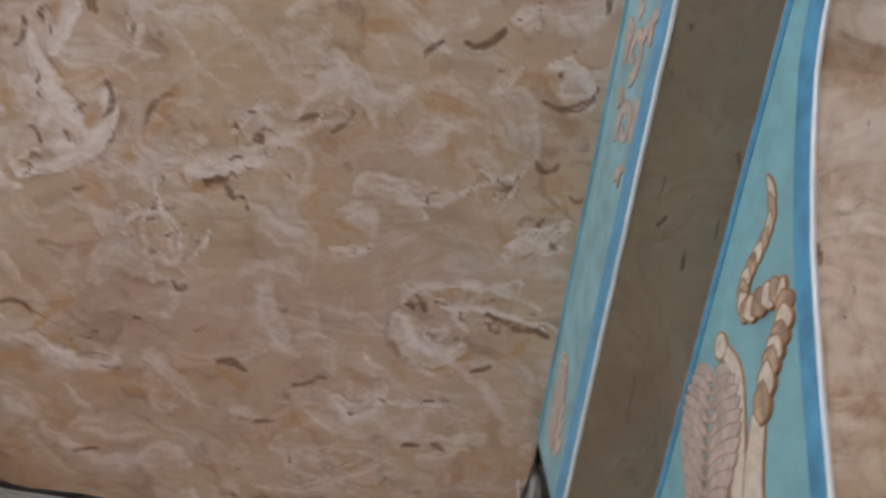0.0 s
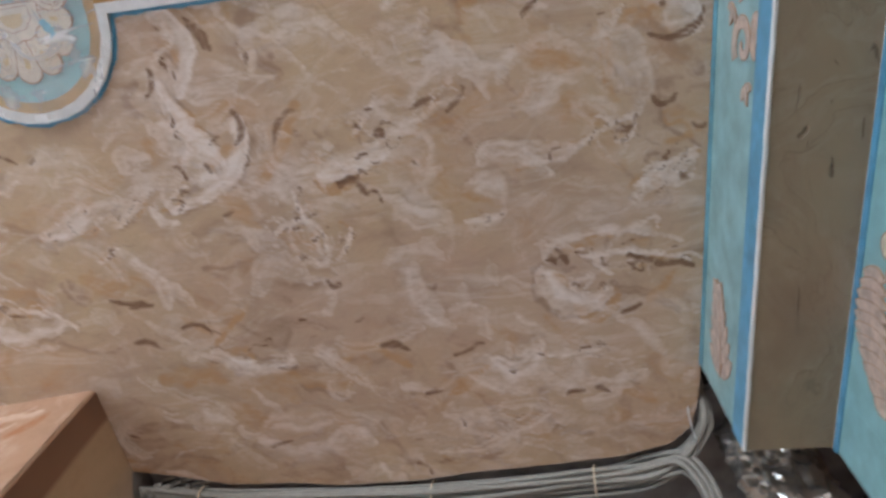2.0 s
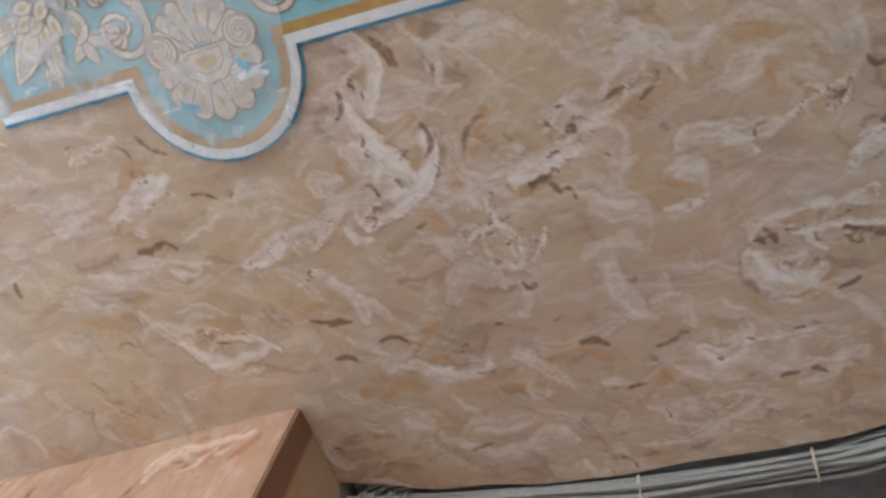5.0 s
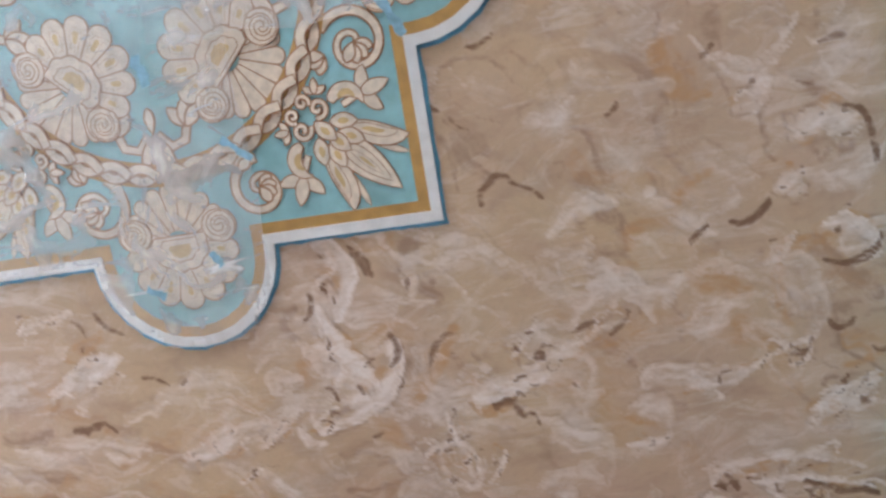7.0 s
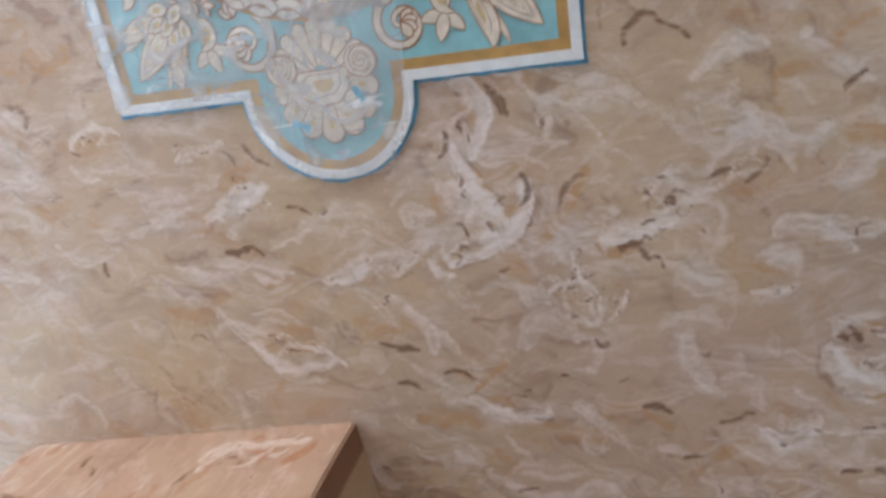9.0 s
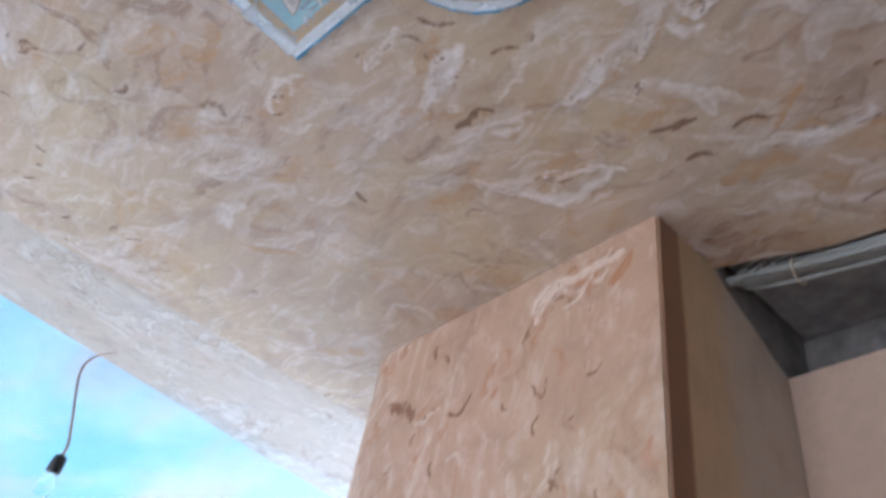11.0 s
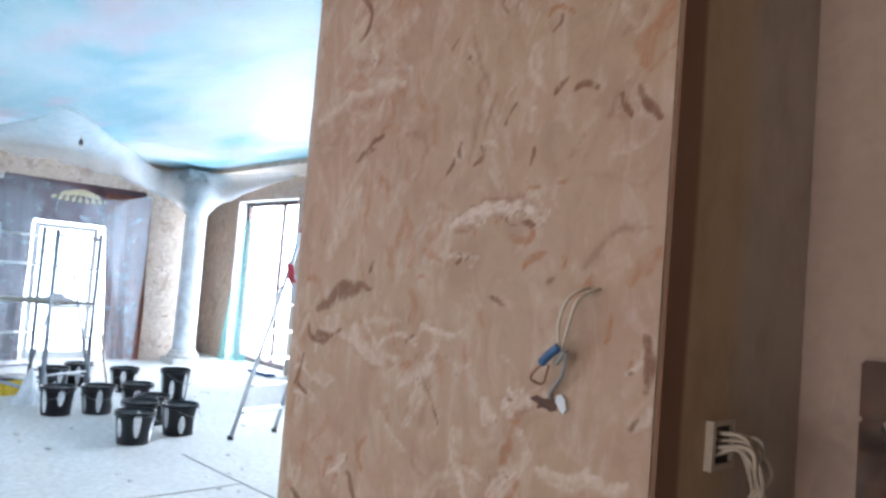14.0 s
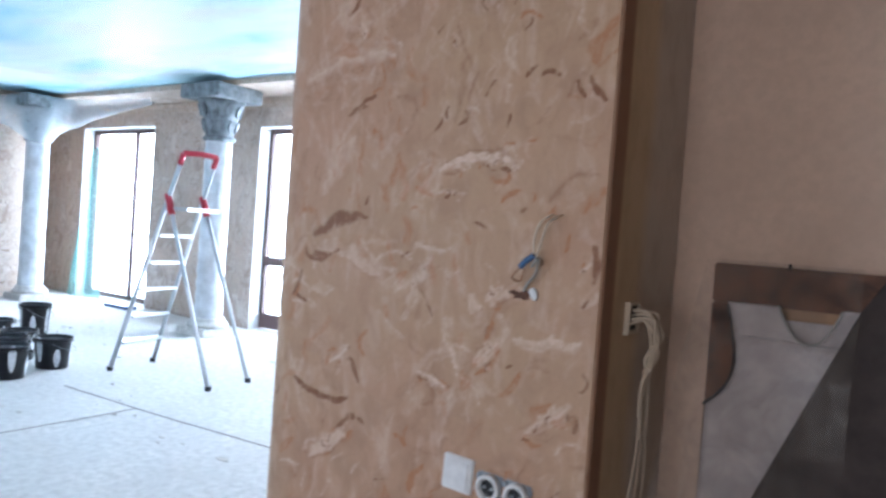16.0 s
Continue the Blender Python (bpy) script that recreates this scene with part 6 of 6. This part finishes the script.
def tall_window(name, x0, x1, top, bars, label, kick=0.0):
    s = thing(name, label, "window", kind="structure")
    y = 6.17
    f = 0.06
    part("frame_side", boxes((x0, x0 + f, y, y + 0.07, 0.02, top), bevel=0.004), M_FRAME, s)
    part("frame_side", boxes((x1 - f, x1, y, y + 0.07, 0.02, top), bevel=0.004), M_FRAME, s)
    part("frame_head", boxes((x0 + f, x1 - f, y, y + 0.07, top - 0.08, top), bevel=0.004), M_FRAME, s)
    part("frame_sill", boxes((x0 + f, x1 - f, y, y + 0.07, 0.02, 0.10 + kick), bevel=0.004), M_FRAME, s)
    for b in bars:
        part("mullion", boxes((b - 0.035, b + 0.035, y + 0.005, y + 0.06, 0.1005 + kick, top - 0.0805), bevel=0.004), M_FRAME, s)
    g = part("pane", boxes((x0 + f, x1 - f, y + 0.03, y + 0.036, 0.1 + kick, top - 0.08)), M_GLASS, s)
    g.visible_shadow = False
    return s


w1 = tall_window("window_1", -12.43, -10.45, 2.81, (-11.2,), "tall brown-framed window letting in white daylight")
part("crossbar", boxes((-11.4, -10.51, 6.10, 6.13, 1.08, 1.11)), M_FRAME, w1)
d1 = tall_window("door_1", -8.06, -6.6, 2.75, (-7.0,), "brown-framed glazed door in a white reveal", 0.12)
part("mid_rail", boxes((-8.0, -6.66, 6.165, 6.235, 0.88, 1.0), bevel=0.004), M_FRAME, d1)
tall_window("door_2", -4.6, -3.2, 2.75, (-3.9,), "brown-framed glazed door", 0.12)
for x0, x1, top in ((-12.43, -10.45, 2.81), (-8.06, -6.6, 2.75)):
    tagged(part("trim", boxes((x0 - 0.004, x0 + 0.008, 5.992, 6.168, 0.0, top), (x1 - 0.008, x1 + 0.004, 5.992, 6.168, 0.0, top), (x0, x1, 5.992, 6.168, top - 0.008, top + 0.004)), M_WHITE), "white painted window reveal", "trim", kind="structure")
tagged(part("backdrop", boxes((-32, -1, 9.0, 9.1, -0.5, 9)), M_OUTSIDE), "bright hazy daylight outside the windows", "backdrop", kind="structure")
tagged(part("backdrop", boxes((-17.6, -17.5, -3, 8.9, -0.5, 7)), M_OUTSIDE), "bright hazy daylight outside the opening", "backdrop", kind="structure")


def curtain_sheet(points, m, n, amp, freq, seed):
    """A hanging sheet lofted between a top line and a bottom line of (x, y, z)."""
    top, bottom = points
    bm = bmesh.new()
    rows = []
    tp, bp = smoothed(top, n), smoothed(bottom, n)
    for j in range(m + 1):
        t = j / m
        row = []
        for i, (a, b) in enumerate(zip(tp, bp)):
            p = a.lerp(b, t)
            k = amp * (0.3 + t) * math.sin(i * freq + 2 * noise.noise((i * 0.3, t * 3, seed))) + amp * 0.8 * noise.noise((i * 0.25, t * 4, seed + 3))
            row.append(bm.verts.new((p.x + k, p.y + 0.4 * k, p.z)))
        rows.append(row)
    for a, b in zip(rows, rows[1:]):
        for i in range(len(a) - 1):
            bm.faces.new((a[i], a[i + 1], b[i + 1], b[i]))
    return bm


# doorway in the end wall: a dark drape, its valance and plastic over it
dr = thing("drape", "dark mauve drapes with a valance hung in the end wall opening", "curtain")
part("valance", boxes((-12.46, -12.41, 2.1, 4.36, 2.10, 2.72), bevel=0.01), M_DRAPE, dr, "mauve grey valance board")
part("side_drape", curtain_sheet(([(-12.37, 3.7, 2.62), (-12.36, 4.05, 2.62), (-12.37, 4.42, 2.62)], [(-12.34, 3.9, 0.02), (-12.33, 4.15, 0.02), (-12.34, 4.46, 0.02)]), 24, 14, 0.016, 0.9, 3), M_REDBROWN, dr, "red brown side drape", smooth=True)
part("side_drape", curtain_sheet(([(-12.37, 2.12, 2.62), (-12.36, 2.4, 2.62), (-12.37, 2.72, 2.62)], [(-12.34, 2.1, 0.02), (-12.33, 2.4, 0.02), (-12.34, 2.72, 0.02)]), 24, 14, 0.02, 0.9, 5), M_DRAPE, dr, smooth=True)
orn = Ornament(0.004)
for i in range(9):
    orn.add(leaf_shape(3.35 + (i - 4) * 0.075, 2.5, 90 + (i - 4) * 16, 0.13, 0.07, 0.6), 0)
    orn.add(leaf_shape(3.35 + (i - 4) * 0.085, 2.5, 270 + (i - 4) * 12, 0.09, 0.06, 0.6), 0)
ob = part("gilt_carving", orn.body, M_GILT, dr, "gilded carved ornament")
ob.matrix_basis = Matrix(((0, 0, 1, -12.40), (1, 0, 0, 0), (0, 1, 0, 0), (0, 0, 0, 1)))
orn.lines.free()
orn.shade.free()
fd = thing("glazed_door", "white framed glazed door standing in the draped opening", "door")
part("stile", boxes((-12.56, -12.52, 2.80, 2.87, 0.02, 2.06), bevel=0.006), M_WHITE, fd)
part("stile", boxes((-12.56, -12.52, 3.63, 3.70, 0.02, 2.06), bevel=0.006), M_WHITE, fd)
for z0, z1 in ((0.02, 0.12), (1.99, 2.06)):
    part("rail", boxes((-12.56, -12.52, 2.871, 3.629, z0, z1), bevel=0.006), M_WHITE, fd)
g = part("pane", boxes((-12.543, -12.537, 2.871, 3.629, 0.121, 1.989)), M_GLASS, fd, "clear glass pane")
g.visible_shadow = False
for pts, seed in ((([(-12.28, 2.1, 2.70), (-12.0, 3.0, 2.62), (-12.05, 3.7, 2.5), (-12.25, 4.40, 2.66)], [(-12.2, 2.2, 0.01), (-11.9, 3.0, 1.9), (-12.0, 3.6, 1.75), (-12.25, 4.3, 0.01)]), 7), (([(-12.22, 3.62, 2.2), (-12.2, 3.95, 2.5), (-12.22, 4.36, 2.68)], [(-12.1, 3.62, 0.01), (-12.15, 3.9, 0.01), (-12.2, 4.3, 0.01)]), 11), (([(-12.22, 2.1, 2.5), (-12.2, 2.4, 2.5), (-12.22, 2.8, 2.4)], [(-12.1, 2.1, 0.01), (-12.05, 2.4, 0.01), (-12.1, 2.75, 0.01)]), 13)):
    ob = part("dust_sheet", curtain_sheet(pts, 26, 12, 0.02, 0.8, seed), M_FILM_MILKY, smooth=True)
    ob.visible_shadow = False
    tagged(ob, "translucent plastic dust sheet hung over the drapes", "plastic sheet")


def ceiling_film():
    def fall(u, v):
        k = 0.035 * noise.noise((u * 0.7, v * 0.9, 2)) + 0.012 * noise.noise((u * 3, v * 4, 6)) + 0.02 * abs(noise.noise((u * 0.5 + v, v * 0.4, 9)))
        edge = min(1, max(0, (-3.35 - u) / 0.6))
        return FARZ - 0.075 - (0.03 + k) * edge - 0.004
    bm = wavy_sheet(-9.7, -3.3, -4.0, 4.4, 90, 90, fall, 1)
    ob = part("ceiling_dust_sheet", bm, M_FILM_SKY, smooth=True)
    ob.visible_shadow = False
    tagged(ob, "thin plastic sheet taped under the painted sky ceiling", "plastic sheet")
    # the loose end, sloping from the ceiling to a low edge that is tied to the column
    near = smoothed([(-12.2, 1.5, 3.1), (-9.7, 1.95, 3.11), (-8.6, 2.05, 3.11), (-10.0, 2.95, 3.11), (-12.1, 4.35, 3.1), (-11.8, 4.8, 3.1), (-11.2, 5.2, 3.1), (-9.7, 5.4, 3.1)], 10)
    far = smoothed([(-12.2, 1.55, 3.0), (-12.0, 2.2, 2.955), (-12.0, 3.0, 2.93), (-12.0, 3.7, 2.85), (-11.95, 4.3, 2.70), (-11.74, 4.93, 2.40), (-11.8, 5.45, 2.72), (-9.75, 5.5, 3.07)], 10)
    bm = bmesh.new()
    rows = []
    for j in range(27):
        t = j / 26
        row = []
        for i, (p, q) in enumerate(zip(near, far)):
            r = p.lerp(q, t)
            k = i / (len(near) - 1)
            r.z += -0.10 * math.sin(math.pi * t) * (0.6 + 0.4 * math.sin(3 * k)) + 0.012 * math.sin(i * 0.9) * t + 0.03 * noise.noise((r.x * 1.6, r.y * 1.6, 3))
            if j == 26:
                r.z += 0.035 * noise.noise((i * 0.8, 3, 1))
            row.append(bm.verts.new(r))
        rows.append(row)
    for a, b in zip(rows, rows[1:]):
        for i in range(len(row) - 1):
            bm.faces.new((a[i], a[i + 1], b[i + 1], b[i]))
    ob = part("ceiling_dust_sheet", bm, M_FILM_SWAG, smooth=True)
    ob.visible_shadow = False
    tagged(ob, "loose end of the plastic sheet gathered round the column top", "plastic sheet")


ceiling_film()


# turquoise film hung in the window reveal
ob = part("window_film", curtain_sheet(([(-12.38, 6.1, 2.3), (-12.2, 6.08, 2.5), (-12.0, 6.12, 2.4)], [(-12.45, 5.86, 0.01), (-12.1, 5.8, 0.01), (-11.5, 5.9, 0.01)]), 24, 8, 0.02, 1.1, 21), M_FILM_AQUA, smooth=True)
ob.visible_shadow = False
tagged(ob, "turquoise tinted plastic sheet hanging in the window reveal", "plastic sheet")


def scaffold():
    s = thing("scaffold_tower", "small aluminium scaffold tower with a plank platform", "scaffold")
    A, B, Cc, D = (-9.05, 2.18), (-9.35, 2.72), (-9.75, 1.76), (-10.05, 2.30)
    for (x, y), h in ((A, 1.86), (B, 1.86), (Cc, 1.90), (D, 1.90)):
        part("post", tube([(x, y, 0.03), (x, y, h)], 0.024, 10), M_STEEL, s, smooth=True)
        part("foot", tube([(x, y, 0.0), (x, y, 0.05)], 0.036, 10), M_BLACK, s, "black foot")
    for p, q in ((A, B), (Cc, D)):
        for z in (0.28, 0.66, 1.02, 1.46, 1.80):
            part("rung", tube([(*p, z), (*q, z)], 0.016, 8), M_ALU, s, smooth=True)
    for p, q in ((A, Cc), (B, D)):
        part("rail", tube([(*p, 0.22), (*q, 0.22)], 0.016, 8), M_ALU, s, smooth=True)
    part("brace", tube([(*B, 0.30), (-9.15, 2.4, 1.44)], 0.014, 8), M_STEEL, s, smooth=True)
    part("brace", tube([(*A, 0.10), (-10.3, 1.4, 0.26)], 0.02, 8), M_STEEL, s, smooth=True)
    part("brace", tube([(*D, 0.25), (*A, 1.0)], 0.014, 8), M_STEEL, s, smooth=True)
    a, b, c, d = (Vector((*p, 1.05)) for p in (A, B, Cc, D))
    for k in range(3):
        p0, p1 = a.lerp(b, k / 3 + 0.01), a.lerp(b, (k + 1) / 3 - 0.01)
        q0, q1 = c.lerp(d, k / 3 + 0.01), c.lerp(d, (k + 1) / 3 - 0.01)
        part("plank", prism([(v.x, v.y) for v in (p0, p1, q1, q0)], 1.038, 1.075), M_PLANK, s, "dusty grey plank")
    return s


scaffold()
tagged(part("tool_pile", boxes((-9.45, -9.2, 2.2, 2.45, 1.0755, 1.12), (-9.42, -9.25, 2.25, 2.38, 1.1205, 1.16), bevel=0.012), M_SMUDGE), "small heap of plaster-covered tools on the platform", "tools")
tagged(part("wooden_pole", tube([(-9.25, 2.95, 0.0), (-9.42, 2.80, 1.0)], 0.014, 8), M_WIRE), "pale wooden pole leaning on the scaffold", "pole")


def bucket_mesh():
    s = thing("bucket", "black plastic bucket smeared with pale plaster", "bucket", group="plaster buckets on the floor")
    part("body", turned([(0.125, 0.0), (0.135, 0.006), (0.160, 0.335), (0.166, 0.335), (0.166, 0.345), (0.172, 0.347), (0.172, 0.365), (0.164, 0.368), (0.158, 0.362), (0.152, 0.30), (0.0, 0.298)][:-1] + [(0.002, 0.298)], 28), M_BLACK, s, smooth=True)
    part("rim", turned([(0.167, 0.318), (0.176, 0.318), (0.176, 0.326), (0.167, 0.326)], 28), M_BLACK, s, smooth=True)
    part("handle", tube([(0.172 * math.cos(a), -0.172 * math.sin(a) - 0.02, 0.32 - 0.11 * math.sin(a)) for a in (math.pi * i / 16 for i in range(17))], 0.003, 6), M_STEEL, s, "thin wire handle", smooth=True)
    for k in range(6):
        a0, z0 = 1.05 * k + 3.6, 0.14 + 0.05 * (k % 3)
        bm = bmesh.new()
        rows = []
        for j in range(7):
            z = z0 + 0.035 * (j - 3) * (1 + 0.4 * (k % 2))
            w = 0.62 * math.sqrt(max(0.02, 1 - ((j - 3) / 3.2) ** 2)) * (0.6 + 0.5 * noise.noise((k, j * 0.9, 1)) ** 2)
            r = 0.1365 + 0.0755 * z + 0.0012
            rows.append([bm.verts.new((r * math.cos(a), r * math.sin(a), z)) for a in (a0 + w * (i / 4 - 0.5) for i in range(5))])
        for p, q in zip(rows, rows[1:]):
            for i in range(4):
                bm.faces.new((p[i], p[i + 1], q[i + 1], q[i]))
        part("smear", bm, M_SMUDGE, s, "dried pale plaster smear", smooth=True)
    part("content", turned([(0.151, 0.299), (0.150, 0.302), (0.002, 0.306)], 24), M_SMUDGE, s, "pale plaster inside")
    return s


LOW = Matrix.Diagonal((1, 1, 0.78, 1))
first = bucket_mesh()
first.scale = (1, 1, 0.78)
first.matrix_world = pose(-8.34, 2.14, 0, 0, 0, 30) @ LOW
for x, y, turn in ((-8.295, 2.515, 80), (-6.90, 2.37, 200), (-7.10, 2.86, 140), (-9.55, 3.22, 10), (-8.35, 2.93, 250), (-7.62, 2.80, 60), (-7.35, 2.58, 310), (-9.7, 2.47, 45), (-10.05, 2.85, 75)):
    copy_thing(first, pose(x, y, 0, 0, 0, turn))
tall = copy_thing(first, pose(-8.82, 3.54, 0, 0, 0, 120))
tall.scale = (1, 1, 1)
tall["label"] = "tall black plastic bucket with pale smears"


def tub():
    s = thing("yellow_tub", "yellow plastic mixing tub with black trim", "tub", pose(-9.7, 2.05, 0, 0, 0, 20))
    part("body", boxes((-0.16, 0.16, -0.20, 0.20, 0.0, 0.17), bevel=0.02), M_YELLOW, s)
    part("rim", boxes((-0.17, 0.17, -0.21, 0.21, 0.1705, 0.19), bevel=0.006), M_BLACK, s, "black rim")
    return s


tub()
heap = bmesh.new()
for j, (r, z) in enumerate(((0.16, 0.0), (0.15, 0.05), (0.11, 0.12), (0.07, 0.2), (0.045, 0.30), (0.02, 0.36))):
    ring = [heap.verts.new((-9.0 + r * (1 + 0.35 * noise.noise((i, j, 2.5))) * math.cos(a), 2.05 + r * (1 + 0.35 * noise.noise((i, j, 7.5))) * math.sin(a), z)) for i, a in enumerate(2 * math.pi * k / 14 for k in range(14))]
    if j:
        for i in range(14):
            heap.faces.new((prev[i], prev[(i + 1) % 14], ring[(i + 1) % 14], ring[i]))
    prev = ring
heap.faces.new(prev)
tagged(part("crumpled_film", heap, M_WRAP), "crumpled heap of plastic film at the scaffold foot", "plastic sheet")


def step_ladder():
    s = thing("step_ladder", "open aluminium stepladder with red plastic fittings", "ladder")
    fl, bl = Vector((-6.70, 3.19, 0.0)), Vector((-6.85, 3.74, 0.0))
    fr, br = Vector((-5.51, 3.38, 0.0)), Vector((-5.57, 3.87, 0.0))
    tl, tr = Vector((-6.08, 3.40, 2.06)), Vector((-6.05, 3.74, 2.06))
    jl, jr = fl.lerp(tl, 0.80), bl.lerp(tr, 0.80)
    for a, b in ((fl, tl), (bl, tr)):
        part("step_rail", tube([a + Vector((0, 0, 0.01)), b], 0.021, 8), M_ALU, s, smooth=True)
    for a, b in ((fr, jl), (br, jr)):
        part("support_rail", tube([a + Vector((0, 0, 0.01)), b], 0.019, 8), M_ALU, s, smooth=True)
    for k in range(5):
        t = 0.13 + 0.125 * k
        a, b = fl.lerp(tl, t), bl.lerp(tr, t)
        d = (b - a).normalized()
        bm = boxes((-0.045, 0.045, 0.015, (b - a).length - 0.015, -0.013, 0.013), bevel=0.004)
        ob = part("step", bm, M_ALU, s)
        ob.matrix_basis = Matrix.Translation(a) @ Vector((0, 1, 0)).rotation_difference(d).to_matrix().to_4x4()
    plat = bmesh.new()
    a, b = fl.lerp(tl, 0.755), bl.lerp(tr, 0.755)
    prism([(a.x, a.y + 0.01), (b.x, b.y - 0.01), (b.x + 0.28, b.y), (a.x + 0.28, a.y + 0.03)], a.z - 0.02, a.z + 0.015, plat)
    part("platform", plat, M_ALU, s)
    part("grip", tube([tl, tl.lerp(tr, 0.5) + Vector((0, 0, 0.012)), tr], 0.026, 8), M_RED, s, "red top grip", smooth=True)
    for a, b in ((tl, fl), (tr, bl)):
        part("grip_end", tube([a, a.lerp(b, 0.05)], 0.027, 8), M_RED, s, "red plastic end", smooth=True)
    for j, f in ((jl, fr), (jr, br)):
        part("hinge", tube([j + Vector((-0.02, 0, 0.03)), j, j.lerp(f, 0.09)], 0.032, 8), M_RED, s, "red plastic hinge", smooth=True)
    for f in (fl, bl, fr, br):
        part("rubber_foot", tube([f, f + Vector((0, 0, 0.04))], 0.028, 8), M_BLACK, s, "black rubber foot")
    return s


step_ladder()

# floor joints, cable and scraps
for pts in (((-6.35, 2.58), (-5.1, 2.62), (-4.05, 2.69), (-2.6, 2.77)), ((-5.35, 1.62), (-5.35, 2.1), (-5.36, 2.6))):
    line = [(p.x + 0.006 * noise.noise((p.x * 5, p.y * 5, 1)), p.y + 0.006 * noise.noise((p.x * 5, p.y * 5, 4)), 0) for p in smoothed([(x, y, 0) for x, y in pts], 12)]
    tagged(part("floor_joint", prism(ribbon([(x, y) for x, y, _ in line], 0.014), 0.0, 0.0025), M_CONC), "dark joint line between screed sheets", "floor joint", kind="structure")
tagged(part("floor_cable", tube(smoothed([(-3.55, 1.2, 0.006), (-3.3, 1.55, 0.006), (-3.0, 1.75, 0.006), (-2.6, 2.05, 0.006), (-2.35, 2.5, 0.006)], 8), 0.006, 6), M_CABLE, smooth=True), "grey cable lying on the screed floor", "cable")
rng = random.Random(77)
scraps = bmesh.new()
for i in range(70):
    x, y = rng.uniform(-10, -3), rng.uniform(0.8, 5.5)
    r, a = rng.uniform(0.008, 0.04), rng.uniform(0, 6.3)
    pts = [(x + r * rng.uniform(0.5, 1.2) * math.cos(a + k * 1.25) * 1.5, y + r * rng.uniform(0.4, 1) * math.sin(a + k * 1.25)) for k in range(5)]
    prism(pts, 0.0, rng.uniform(0.002, 0.008), scraps)
tagged(part("plaster_crumbs", scraps, M_CRUMB), "scattered plaster crumbs and paper scraps on the floor", "debris", kind="stuff")
tagged(part("black_tray", boxes((-10.9, -10.3, 5.60, 5.78, 0.0, 0.05), bevel=0.01), M_BLUEPLAST), "dark blue tray lying under the window", "tray")
